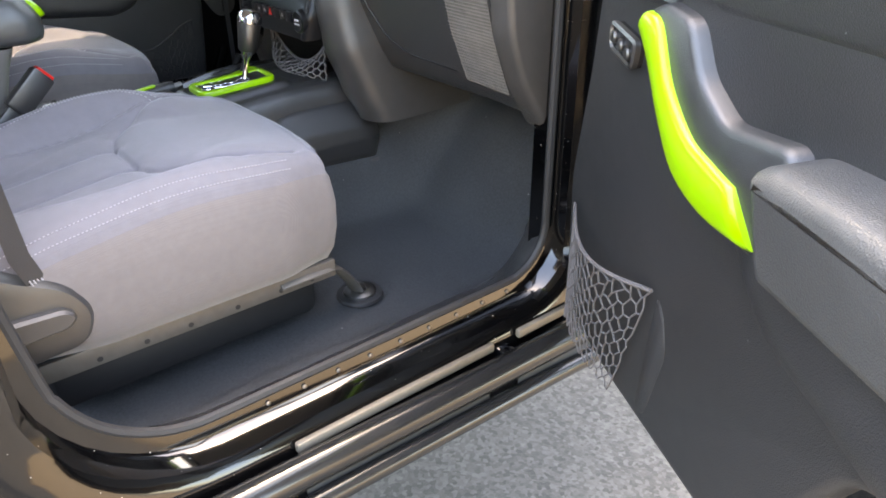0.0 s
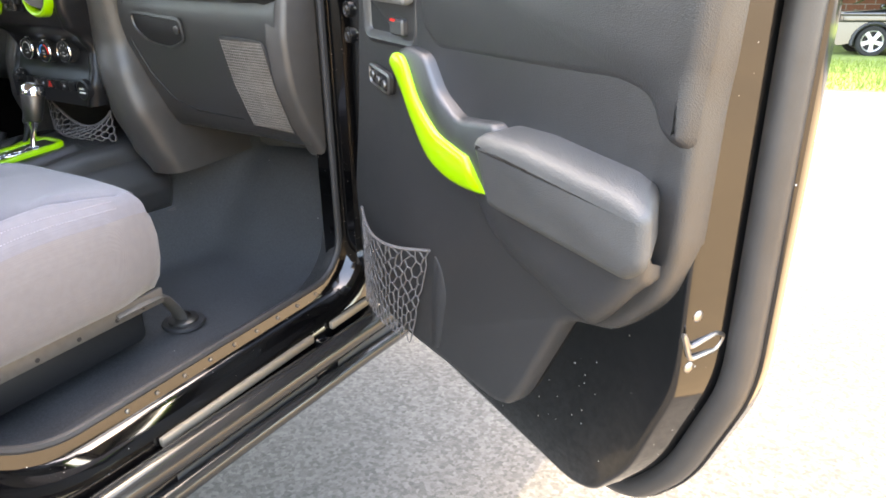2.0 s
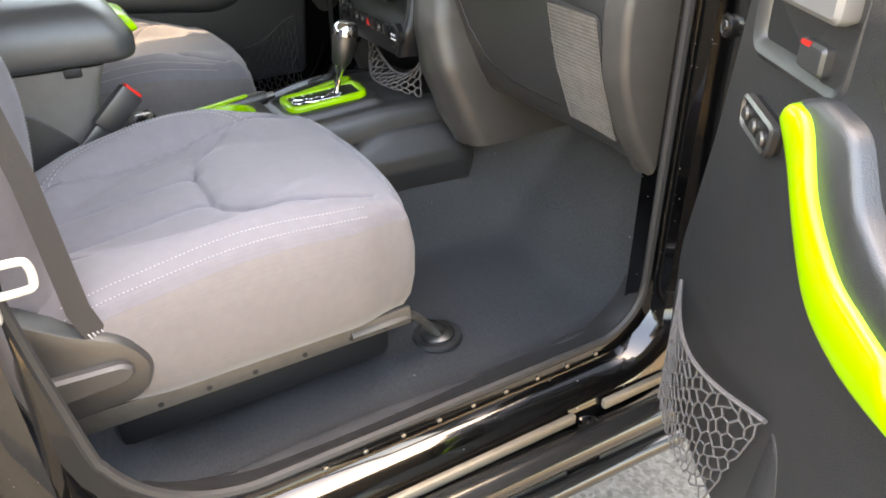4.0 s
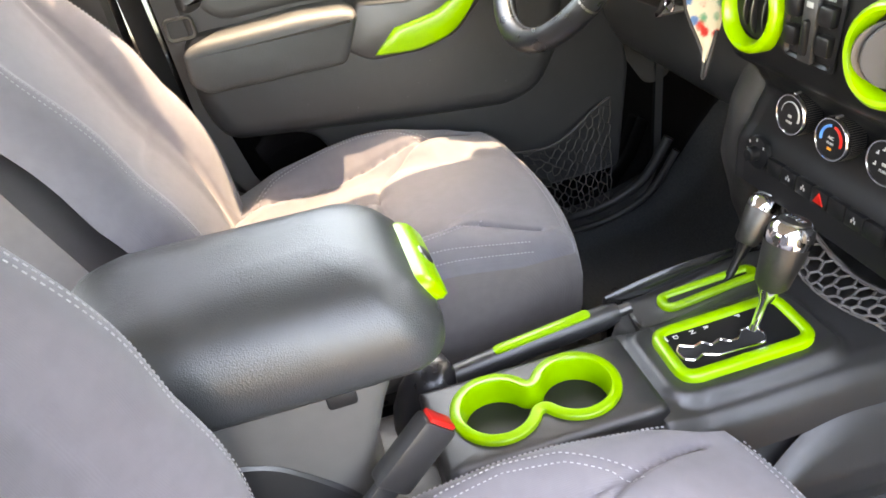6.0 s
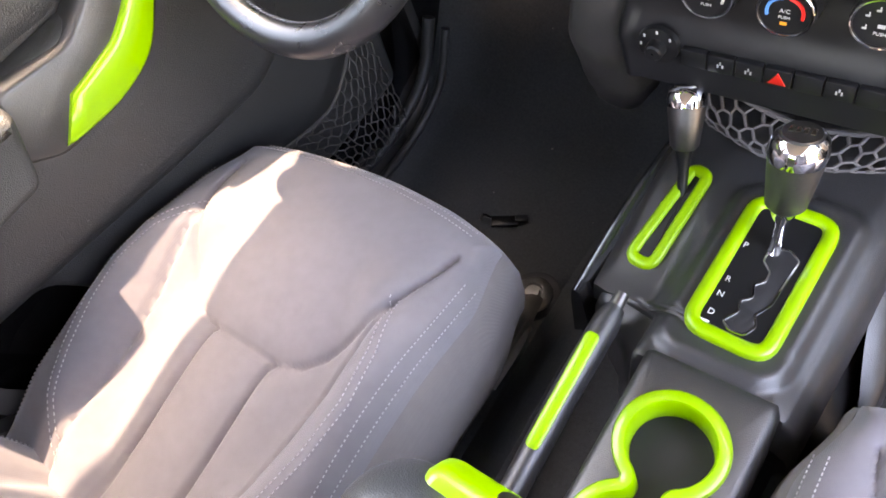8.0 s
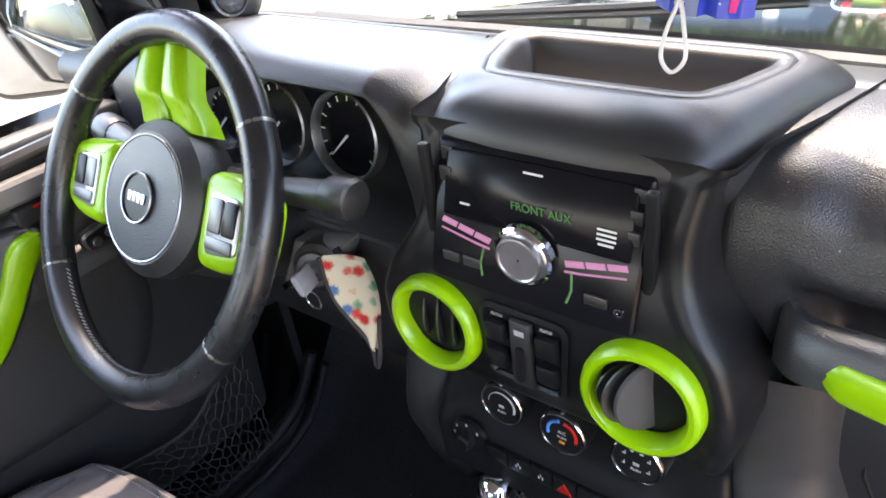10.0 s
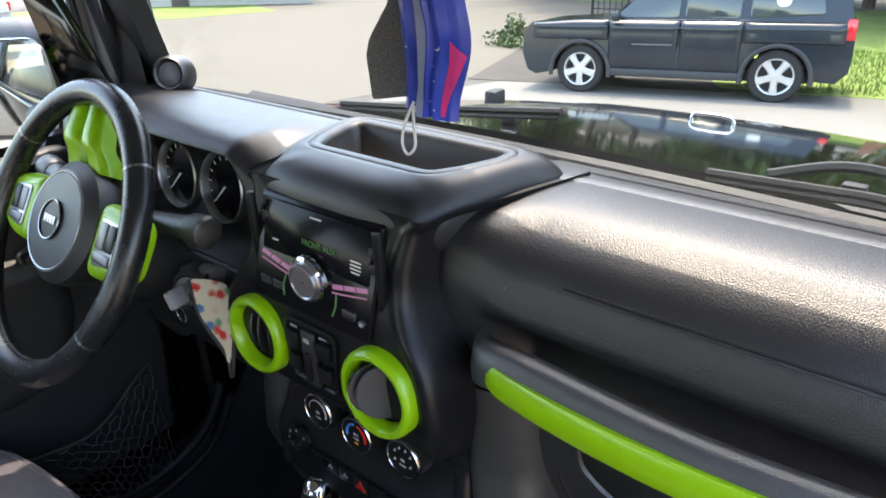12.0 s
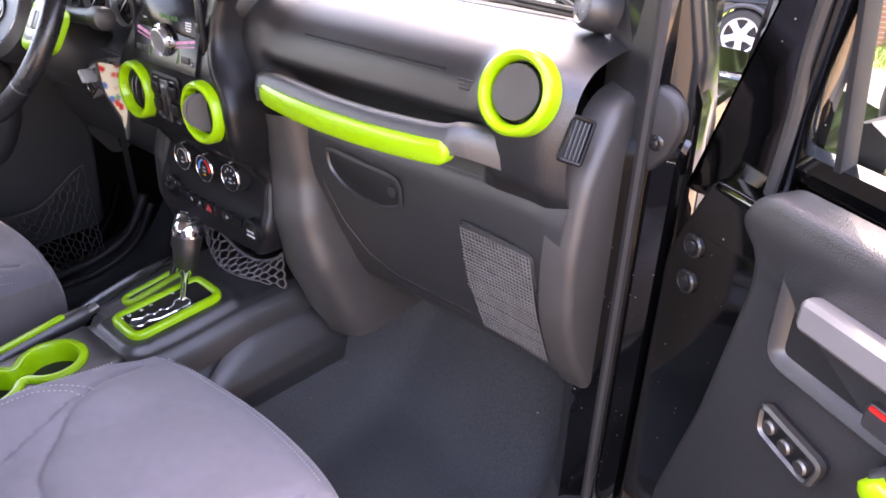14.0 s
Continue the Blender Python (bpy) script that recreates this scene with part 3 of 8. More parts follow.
    slab(bm, rounded([(0.352, 1.378), (0.354, 1.262 + dz * 0.8), (0.40, 1.234 + dz), (0.633, 1.241 + dz), (0.776, 1.247 + dz), (0.818, 1.239 + dz), (0.836, 1.206 + dz), (0.867, 1.197 + dz), (0.870, 1.26 + dz * 0.7), (0.888, 1.378)], 0.014, 4), lambda u, v, d: P(u, d + (-0.034 if dz else 0.008) * sstep(1.31, 1.35, v), v), [(0.026, -0.006), (0.033, -0.001), (0.037, 0.003), (0.040, 0.008), (0.0415, 0.013)])
    part("upper_pad", bm, VINYL, door, "grained vinyl pad over the recess", sharp=70)
    # pull handle: black arm with lime face
    bm = B()
    slab(bm, rounded([(0.280, 1.216 + dz), (0.325, 1.234 + dz), (0.386, 1.226 + dz), (0.42, 1.178 + dz), (0.475, 1.150 + dz), (0.575, 1.163 + dz), (0.612, 1.082 + dz), (0.565, 1.052 + dz), (0.465, 1.050 + dz), (0.395, 1.070 + dz), (0.345, 1.12 + dz)], 0.016, 5), F, [(0.02, -0.003), (0.048, 0.0), (0.054, 0.004), (0.056, 0.008)])
    part("pull_arm", bm, TRIM, door, "", sharp=50)
    bm = B()
    top_edge = smooth_line([V(s, z, 0) for s, z in ((0.300, 1.221), (0.333, 1.214), (0.372, 1.161), (0.424, 1.124), (0.468, 1.113), (0.513, 1.106))], 5)
    low_edge = smooth_line([V(s, z, 0) for s, z in ((0.286, 1.206), (0.322, 1.168), (0.360, 1.121), (0.406, 1.077), (0.474, 1.059), (0.558, 1.063))], 5)
    rings = []
    for k, (p, q) in enumerate(zip(top_edge, low_edge)):
        tip = 0.004 if k in (0, len(top_edge) - 1) else 0.0
        rings.append([F(c.x, c.y + dz, d - tip) for c, d in ((q, 0.050), (q, 0.0605), (q.lerp(p, 0.06), 0.0640), (q.lerp(p, 0.16), 0.0660), (q.lerp(p, 0.5), 0.0672), (q.lerp(p, 0.84), 0.0660), (q.lerp(p, 0.94), 0.0640), (p, 0.0605), (p, 0.050))])
    loft(bm, rings)
    part("lime_grip", bm, LIME, door, "lime green painted grip face", sharp=50)
    # inside release: cup with lever and lock slide
    bm = B()
    cup = rounded([(0.148, 1.226 + dz), (0.335, 1.228 + dz), (0.345, 1.355 + dz * 0.3), (0.165, 1.362 + dz * 0.3), (0.144, 1.335 + dz * 0.5)], 0.025, 5)
    rim(bm, cup, F, [(0.004, 0.026), (0.005, 0.036), (-0.002, 0.041), (-0.010, 0.038), (-0.015, 0.032), (-0.010, 0.026)])
    rel = part("release_cup", bm, TRIM, door)
    bm = B()
    slab(bm, inset(cup, 0.012), F, [(0.0305, 0), (0.0315, 0.001)])
    part("cup_floor", bm, DARK, rel)
    bm = B()
    slab(bm, rrect(0.258, 1.308 + dz * 0.5, 0.150, 0.034, 0.009), F, [(0.034, 0.004), (0.048, 0.0), (0.056, 0.001), (0.060, 0.006)])
    part("release_lever", bm, mat("satin_silver_lever" + name, (0.33, 0.32, 0.315), 0.34, 0.6, var=0.08), rel, "grey metal lever")
    bm = B()
    slab(bm, rrect(0.285, 1.256 + dz * 0.7, 0.045, 0.026, 0.005), F, [(0.032, 0), (0.046, 0), (0.049, 0.003)])
    part("lock_slide", bm, TRIM, rel)
    bm = B()
    slab(bm, rrect(0.275, 1.266 + dz * 0.7, 0.016, 0.004, 0.001), F, [(0.040, 0), (0.0495, 0)])
    part("lock_mark", bm, RED, rel)
    # mirror switch plate
    bm = B()
    slab(bm, rounded([(0.163, 1.186 + dz), (0.166, 1.150 + dz), (0.238, 1.138 + dz), (0.246, 1.174 + dz)], 0.012), F, [(0.026, 0), (0.038, 0), (0.042, 0.003)])
    sw = part("switch_plate", bm, SATIN, door)
    bm = B()
    rim(bm, rounded([(0.163, 1.186 + dz), (0.166, 1.150 + dz), (0.238, 1.138 + dz), (0.246, 1.174 + dz)], 0.012), F, [(0.001, 0.036), (0.001, 0.043), (-0.003, 0.045), (-0.006, 0.042)])
    part("plate_rim", bm, GUN, sw, "worn grey rim")
    for (ss, zz) in ((0.182, 1.168), (0.204, 1.162), (0.226, 1.157)):
        bm = B()
        slab(bm, circ(ss, zz + dz, 0.008, 14), F, [(0.040, 0), (0.046, 0), (0.048, 0.002)])
        part("button", bm, GUN, sw)
    # belt line and window frame with glass, leaning inwards
    lean = lambda z: -0.05 + 0.105 * max(0.0, z - 1.385) / 0.40
    # black sail panel in the front corner, with the glass channel behind it
    G = lambda u, v, d: P(u, lean(v) + d, v)
    bm = B()
    corner = [(-0.085, 1.30), (-0.030, 1.425), (0.022, 1.545), (0.135, 1.80), (0.195, 1.80), (0.105, 1.55), (0.072, 1.44), (0.058, 1.36), (0.055, 1.31)]
    if dz:
        corner = [(-0.085, 1.30), (-0.030, 1.425), (0.022, 1.545), (0.135, 1.80), (0.170, 1.80), (0.060, 1.55), (0.018, 1.45), (0.030, 1.40), (0.055, 1.31)]
    slab(bm, rounded(corner, 0.008, 3), G, [(-0.022, 0.006), (-0.016, 0.0), (0.020, 0.0), (0.026, 0.006)])
    sail = part("sail_panel", bm, JAMB, door, "gloss black corner panel", sharp=50)
    if not dz:
        bm = B()
        tube(bm, smooth_line([G(0.050, 1.352, 0.030), G(0.066, 1.44, 0.028), G(0.090, 1.545, 0.026), G(0.180, 1.785, 0.024)], 5), 0.0065, 8)
        part("glass_channel", bm, GREYTRIM, sail, "grey window channel")
        bm = B()
        slab(bm, [V(0.100, 1.375), V(0.112, 1.375), V(0.122, 1.62), V(0.112, 1.62)], G, [(-0.008, 0.001), (0.006, 0.0), (0.010, 0.002)])
        part("divider_bar", bm, PILLAR, door, "black window divider")
    for pts, r in (([(0.17, 1.78), (0.85, 1.79)], 0.024), ([(0.885, 1.36), (0.85, 1.79)], 0.03), ([(0.06, 1.385), (0.89, 1.385)], 0.020)):
        bm = B()
        tube(bm, [P(s, lean(z), z) for s, z in pts], r, 8)
        part("window_frame", bm, PAINT, door)
    bm = B()
    slab(bm, [V(0.06, 1.38), V(0.88, 1.38), V(0.85, 1.78), V(0.175, 1.78)], lambda u, v, d: P(u, lean(v) + d, v), [(-0.002, 0), (0.002, 0)])
    gl = part("window_pane", bm, GLASS, door, "clear side window")
    gl.visible_shadow = False
    # map pocket netting on the lower front of the panel
    bm = B()

    def pocket(u, v):
        s = 0.072 + 0.005 * v + (0.20 + 0.08 * v) * u
        ztop = 0.888 - 0.020 * math.sin(math.pi * u) + 0.010 * u
        if dz:
            ztop = 0.928 - 0.066 * sstep(0.0, 0.6, u)
        return P(s, 0.034 + 0.030 * math.sin(math.pi * min(1, u * 1.02)) * (0.35 + 0.65 * v) + 0.003, 0.672 + (ztop - 0.672) * v)

    net(bm, pocket, 17, 15, 0.0014, 0.30)
    tube(bm, [pocket(k / 16, 1.0) for k in range(17)], 0.0030, 6)
    nf = B()
    slab(nf, rounded([(0.345, 0.70 + dz), (0.352, 0.80 + dz), (0.362, 0.895 + dz), (0.385, 0.875 + dz), (0.402, 0.83 + dz), (0.372, 0.71 + dz)], 0.014, 4), F, [(0.026, 0), (0.030, 0), (0.0315, 0.002)])
    if not dz:
        part("net_flap", nf, VINYL, door, "black vinyl flap beside the net")
    # the driver's net takes the cord colour darkened to stand for shade
    part("net_pocket", bm, CORD_SHADED if dz else CORD, door, "grey elastic net map pocket")
    # latch and screws on the rear edge
    if extras:
        bm = B()
        tube(bm, [P(0.873, p.x, p.y) for p in rounded([(0.006, 0.990), (-0.010, 0.951), (-0.052, 0.952), (-0.062, 0.967), (-0.050, 0.975), (-0.006, 0.967)], 0.007, 4)], 0.0032, 8, closed=True)
        part("latch_plate", bm, STEEL, door, "worn steel latch loop")
        for dd, z in ((-0.017, 1.003), (-0.060, 1.001), (-0.014, 0.938)):
            bm = B()
            slab(bm, circ(dd, z, 0.007, 14), lambda u, v, q: P(0.866 + q, u, v), [(0, 0), (0.005, 0), (0.007, 0.003)])
            part("screw", bm, STEEL, door)
        # hinge-side bolts
        for z in (1.257, 1.209):
            bm = B()
            slab(bm, circ(-0.019, z, 0.0155, 24), F, [(-0.004, 0), (0.002, 0), (0.004, 0.002), (0.004, 0.004), (0.002, 0.005), (0.002, 0.007), (0.005, 0.008), (0.006, 0.011)])
            part("hinge_bolt", bm, STEP, door, "black painted hinge bolt")
        # outside mirror
        bm = B()
        m = Matrix.Translation(P(0.10, -0.27, 1.47))
        box(bm, (0, 0, 0), (0.24, 0.10, 0.18), 0.035, 4)
        bm.transform(m @ pose(0, 0, 0, 0, 0, ang * 0.2))
        mh = part("mirror_housing", bm, TRIM, door)
        bm = B()
        tube(bm, [P(0.08, -0.10, 1.40), P(0.09, -0.22, 1.42)], 0.03, 8)
        part("mirror_stalk", bm, TRIM, door)
    else:
        bm = B()
        mm = Matrix.Translation(P(0.085, -0.205, 1.468)) @ pose(0, 0, 0, 4, 0, 38)
        box(bm, (0, 0.02, 0), (0.245, 0.10, 0.225), 0.040, 5)
        bm.transform(mm)
        mh = part("mirror_housing", bm, TRIM, door, "black door mirror housing")
        bm = B()
        slab(bm, rrect(0, 0, 0.195, 0.180, 0.030, 5), lambda u, v, d: mm @ V(u, -0.0305 - d, v), [(0, 0), (0.002, 0), (0.003, 0.002)])
        part("mirror_glass", bm, MIRROR, mh)
        bm = B()
        tube(bm, [P(0.06, -0.06, 1.40), P(0.075, -0.16, 1.405)], 0.028, 10)
        part("mirror_stalk", bm, TRIM, door)
    return door


make_door("passenger_door", (0.905, 1.295), 61.0, 1, "open black passenger door with lime green pull handle", True)
make_door("driver_door", (0.715, 1.335), 0.0, -1, "closed black driver door with lime green pull handle", False, 0.07)

# ---- seats ----
SW, SY0, SY1 = 0.242, 0.43, 1.005      # half width, rear and front of the cushion
HALF = [(0.060, 0.712), (0.098, 0.724), (0.120, 0.745), (0.150, 0.790), (0.175, 0.850), (0.190, 0.900), (0.198, 0.925)]
INSERT = [(-x, y) for x, y in HALF[::-1]] + HALF
SEAMS = [INSERT] + [[(k * x, y) for x, y in line] for k in (-1, 1) for line in (
    [(0.055, 0.712), (0.054, 0.60), (0.050, 0.44)], [(0.172, 0.835), (0.156, 0.72), (0.138, 0.60), (0.116, 0.44)])]
# crest of the side bolsters, bowed outwards: half width against y
CREST = [(0.40, 0.085), (0.483, 0.121), (0.533, 0.161), (0.589, 0.186), (0.65, 0.203), (0.712, 0.210), (0.773, 0.201), (0.84, 0.172), (0.95, 0.150)]


OUTER_BOLSTER = [0.018]                 # height of the outer bolster, worn flatter on one seat


def crest_x(y):
    for (y0, x0), (y1, x1) in zip(CREST, CREST[1:]):
        if y <= y1:
            break
    return x0 + (x1 - x0) * min(1.0, max(0.0, (y - y0) / (y1 - y0)))


def seg_dist(x, y, line):
    best = 9.0
    for (ax, ay), (bx, by) in zip(line, line[1:]):
        dx, dy = bx - ax, by - ay
        t = max(0.0, min(1.0, ((x - ax) * dx + (y - ay) * dy) / (dx * dx + dy * dy)))
        best = min(best, math.hypot(x - ax - t * dx, y - ay - t * dy))
    return best


def cushion_z(x, y):
    """Top of the cushion: a dished pan between bolsters (the inner one, at minus x, stands higher), a raised nose panel and sewn seams."""
    c = crest_x(y)
    swell = sstep(0.42, 0.56, y) * (1 - 0.9 * sstep(0.76, 0.95, y))
    high = 0.014 * (1 - sstep(0.80, 0.93, y)) + (0.040 if x < 0 else OUTER_BOLSTER[0]) * swell
    bol = high * sstep(c - 0.085, c, abs(x)) * (1 - 0.22 * sstep(c, SW, abs(x)))
    z = 0.908 + 0.030 * sstep(0.46, 0.74, y) + 0.014 * sstep(0.70, 0.80, y) * (1 - sstep(0.10, 0.19, abs(x)) * (1 - sstep(0.80, 0.93, y))) - 0.012 * sstep(0.88, 1.0, y) + bol
    for s in SEAMS:
        d = seg_dist(x, y, s)
        z -= 0.007 * math.exp(-(d / 0.0036) ** 2) + 0.005 * math.exp(-(d / 0.018) ** 2)
    e = min(SW - abs(x), SY1 - 0.035 * (x / SW) ** 2 - y)
    rr = 0.040
    if e < rr:
        z -= rr - math.sqrt(max(0.0, rr * rr - (rr - max(0, e)) ** 2))
    return z


def cushion_pt(a, b):
    x = SW * a
    yf = SY1 - 0.035 * a * a
    y = SY0 + (yf - SY0) * b
    # pull the front corners round
    c = sstep(0.80, 1.0, b)
    x *= 1 - 0.10 * c * abs(a) ** 3
    return V(x, y, cushion_z(min(SW, max(-SW, SW * a)), y))


DUSTY = mat("dusty_painted_steel", (0.10, 0.09, 0.08), 0.45, 0.3, var=0.2, scale=60)


def sines(n):
    """Even steps that crowd towards both ends."""
    return [0.5 - 0.5 * math.cos(math.pi * k / n) for k in range(n + 1)]


def make_seat(cx, outer, recline=10, bulge=0.052, bolster_seam=False, back_shift=0.0):
    seat = thing("front_seat", (cx, 0.6, 0.60), "grey cloth bucket seat with white double stitching", "car seat", "front seats")
    T = Matrix.Translation((cx, 0, 0)) @ Matrix.Diagonal((outer, 1, 1, 1))
    # cushion top
    bm = B()
    A = [-1 + 2 * (0.35 * s + 0.65 * k / 140) for k, s in enumerate(sines(140))]
    Bv = [0.65 * k / 150 + 0.35 * math.sin(math.pi / 2 * k / 150) for k in range(151)]
    rows = [[bm.verts.new(cushion_pt(a, b)) for b in Bv] for a in A]
    for i in range(140):
        for j in range(150):
            bm.faces.new((rows[i][j], rows[i + 1][j], rows[i + 1][j + 1], rows[i][j + 1]))
    bm.transform(T)
    part("seat_cushion", bm, CLOTH, seat, "grey knit cushion with a raised nose panel", sharp=80)
    # side skirts: left, front, right
    edge = [cushion_pt(-1, k / 30) for k in range(30)] + [cushion_pt(-1 + 2 * k / 30, 1) for k in range(31)] + [cushion_pt(1, 1 - k / 30) for k in range(1, 31)]
    bm = B()
    mid = V(0, 0.72, 0)
    rings = []
    for h, o in ((0, 0.0), (0.012, 0.006), (0.05, 0.012), (0.10, 0.010), (0.14, 0.002), (0.165, -0.012), (0.17, -0.03)):
        ring = []
        for p in edge:
            q = V(p.x - mid.x, p.y - mid.y, 0)
            n2 = V(math.copysign(1, q.x), 0, 0) if abs(p.x) > 0.215 and p.y < 0.93 else q.normalized()
            zz = p.z + (0.735 + 0.02 * sstep(0.6, 0.43, p.y) - p.z) * (h / 0.17)
            ring.append(V(p.x + n2.x * o, p.y + n2.y * o, zz))
        rings.append(ring)
    loft(bm, rings, False)
    bm.transform(T)
    part("seat_side", bm, CLOTH2, seat, "warm grey cloth seat side", sharp=60)
    # double stitching: along the bowed bolster crest and along the upper edge of the sides
    lines = []
    for off in (0.0, 0.011):
        for sgn in ((-1, 1) if bolster_seam else (-1,)):
            lines.append([(sgn * (crest_x(y) + 0.003 - off), y) for y in [0.475 + 0.37 * k / 122 for k in range(123)]])
        for sgn in (-1, 1):
            lines.append([(sgn * (SW - 0.006 - off), y) for y in [SY0 + 0.05 + 0.42 * k / 150 for k in range(151)]])
    for line in lines:
        bm = B()
        for (ax, ay), (bx, by) in list(zip(line, line[1:]))[::2]:
            tube(bm, [V(ax, ay, cushion_z(ax, ay) + 0.0010), V(bx, by, cushion_z(bx, by) + 0.0010)], 0.00075, 5)
        bm.transform(T)
        part("stitching", bm, THREAD, seat, "white stitches")
    # sewn line round the front of the cushion
    for off in (0.014, 0.024):
        bm = B()
        line = [(-0.19 + 0.38 * k / 120) for k in range(121)]
        for a, b in list(zip(line, line[1:]))[::2]:
            q = [V(x, SY1 - 0.035 * (x / SW) ** 2 - off, 0) for x in (a, b)]
            tube(bm, [V(w.x, w.y, cushion_z(w.x, w.y) + 0.0010) for w in q], 0.00075, 5)
        bm.transform(T)
        part("stitching", bm, THREAD, seat, "white stitches")
    # backrest
    TC = T
    T = Matrix.Translation((cx + back_shift, 0, 0)) @ Matrix.Diagonal((outer, 1, 1, 1))
    ang = radians(recline)
    base = V(0, 0.468, 0.885)

    def back_pt(x, h, d):
        return base + V(x, -math.sin(ang) * h + math.cos(ang) * d, math.cos(ang) * h + math.sin(ang) * d)

    def back_d(x, h):
        w = 0.225 + 0.02 * math.sin(math.pi * min(1, h / 0.62)) - 0.05 * sstep(0.45, 0.64, h)
        d = -0.008 + (0.014 + bulge * sstep(-0.04, 0.27, h) * (1 - 0.85 * sstep(0.35, 0.56, h))) * sstep(0.09, 0.185, abs(x)) + 0.014 * math.sin(math.pi * min(1, h / 0.3))
        for xs in (0.125, -0.125):
            q = abs(x - xs)
            d -= 0.007 * math.exp(-(q / 0.006) ** 2)
        q = abs(h - 0.25 - 0.10 * abs(x)) if abs(x) < 0.12 else 9
        d -= 0.006 * math.exp(-(q / 0.006) ** 2)
        e = min(w - abs(x), 0.66 - h)
        rr = 0.06
        if e < rr:
            d -= rr - math.sqrt(max(0.0, rr * rr - (rr - max(0, e)) ** 2))
        return w, d

    bm = B()
    rows = []
    for i in range(71):
        row = []
        for j in range(71):
            h = -0.03 + 0.69 * (j / 70)
            w, _ = back_d(0, h)
            x = w * (-1 + 2 * (0.35 * sines(70)[i] + 0.65 * i / 70))
            row.append(bm.verts.new(back_pt(x, h, back_d(x, h)[1])))
        rows.append(row)
    for i in range(70):
        for j in range(70):
            bm.faces.new((rows[i][j], rows[i + 1][j], rows[i + 1][j + 1], rows[i][j + 1]))
    bm.transform(T)
    part("backrest", bm, CLOTH, seat, "grey knit backrest with side bolsters", sharp=80)
    bm = B()
    rings = []
    for d, s in ((-0.055, 1.0), (-0.09, 1.01), (-0.13, 0.98), (-0.15, 0.9)):
        ring = []
        for k in range(31):
            h = -0.03 + 0.69 * k / 30
            ring.append(back_pt(-back_d(0, h)[0] * s, h, d))
        for k in range(1, 20):
            w = back_d(0, 0.66)[0]
            ring.append(back_pt((-w + 2 * w * k / 20) * s, 0.66, d))
        for k in range(31):
            h = 0.66 - 0.69 * k / 30
            ring.append(back_pt(back_d(0, h)[0] * s, h, d))
        rings.append(ring)
    loft(bm, rings, True)
    bm.transform(T)
    part("backrest_shell", bm, CLOTH2, seat, "warm grey cloth backrest side", sharp=60)
    for sgn in (-1, 1):
        for off in (0.004, 0.014):
            bm = B()
            for i in range(0, 170):
                if i % 2 == 0:
                    q = []
                    for k in (i, i + 1):
                        h = 0.03 + 0.52 * k / 170
                        w = back_d(0, h)[0]
                        x = sgn * (w - 0.040 - off)
                        q.append(back_pt(x, h, back_d(x, h)[1] + 0.0012))
                    tube(bm, q, 0.0006, 5)
            bm.transform(T)
            part("stitching", bm, THREAD, seat, "white stitches")
    # recliner shield with lever on the outer side
    T = TC
    bm = B()
    sh = rounded([(0.37, 0.76), (0.55, 0.77), (0.57, 0.82), (0.545, 0.868), (0.47, 0.91), (0.41, 0.96), (0.36, 0.96)], 0.03, 5)
    slab(bm, sh, lambda u, v, d: V(0.228 + d, u, v), [(0, 0), (0.025, 0), (0.034, 0.006), (0.036, 0.016)])
    bm.transform(T)
    part("recliner_shield", bm, TRIM, seat, "dark grey plastic recliner shield")
    bm = B()
    slab(bm, rounded([(0.36, 0.805), (0.53, 0.815), (0.545, 0.83), (0.53, 0.845), (0.36, 0.853)], 0.012, 4), lambda u, v, d: V(0.259 + d, u, v), [(0, 0), (0.015, 0), (0.02, 0.004)])
    bm.transform(T)
    part("recliner_lever", bm, GREYTRIM, seat)
    # frame rails with holes and front foot
    for sgn in (-1, 1):
        bm = B()
        box(bm, (sgn * 0.216, 0.70, 0.722), (0.010, 0.54, 0.034), 0.003)
        bm.transform(T)
        rl = part("frame_rail", bm, DUSTY, seat, "grey-brown painted seat rail with holes")
        for y in (0.56, 0.63, 0.70, 0.78, 0.86, 0.92):
            bm = B()
            lathe(bm, [(0.0045, 0), (0.0045, 0.0004), (0.001, 0.0005)], pose(sgn * 0.2212, y, 0.716, 0, sgn * 90, 0), 12)
            bm.transform(T)
            part("rail_hole", bm, DARK, rl)
        bm = B()
        tube(bm, smooth_line([V(sgn * 0.212, 0.86, 0.722), V(sgn * 0.212, 0.930, 0.722), V(sgn * 0.200, 0.975, 0.710), V(sgn * 0.172, 1.025, 0.650), V(sgn * 0.150, 1.052, 0.604)], 5), 0.018, 8, flat=0.4)
        bm.transform(T)
        ft = part("front_foot", bm, DUSTY, seat, "painted steel foot")
        bm = B()
        lathe(bm, [(0.034, 0), (0.033, 0.012), (0.024, 0.018), (0.018, 0.018), (0.016, 0.012), (0.013, 0.012), (0.012, 0.02), (0.004, 0.021)], pose(sgn * 0.146, 1.060, 0.590), 24)
        bm.transform(T)
        part("floor_bolt", bm, GUN, ft, "steel seat bolt on the floor")
        bm = B()
        lathe(bm, [(0.048, 0), (0.046, 0.006), (0.040, 0.008), (0.034, 0.007)], pose(sgn * 0.146, 1.060, 0.590), 28)
        bm.transform(T)
        part("bolt_plate", bm, RUBBER, ft)
    bm = B()
    box(bm, (0, 0.72, 0.66), (0.36, 0.46, 0.09), 0.02)
    bm.transform(T)
    part("under_frame", bm, DARK, seat)
    return seat


make_seat(0.408, 1)
OUTER_BOLSTER[0] = 0.042
make_seat(-0.430, -1, 21, 0.045, True, 0.022)

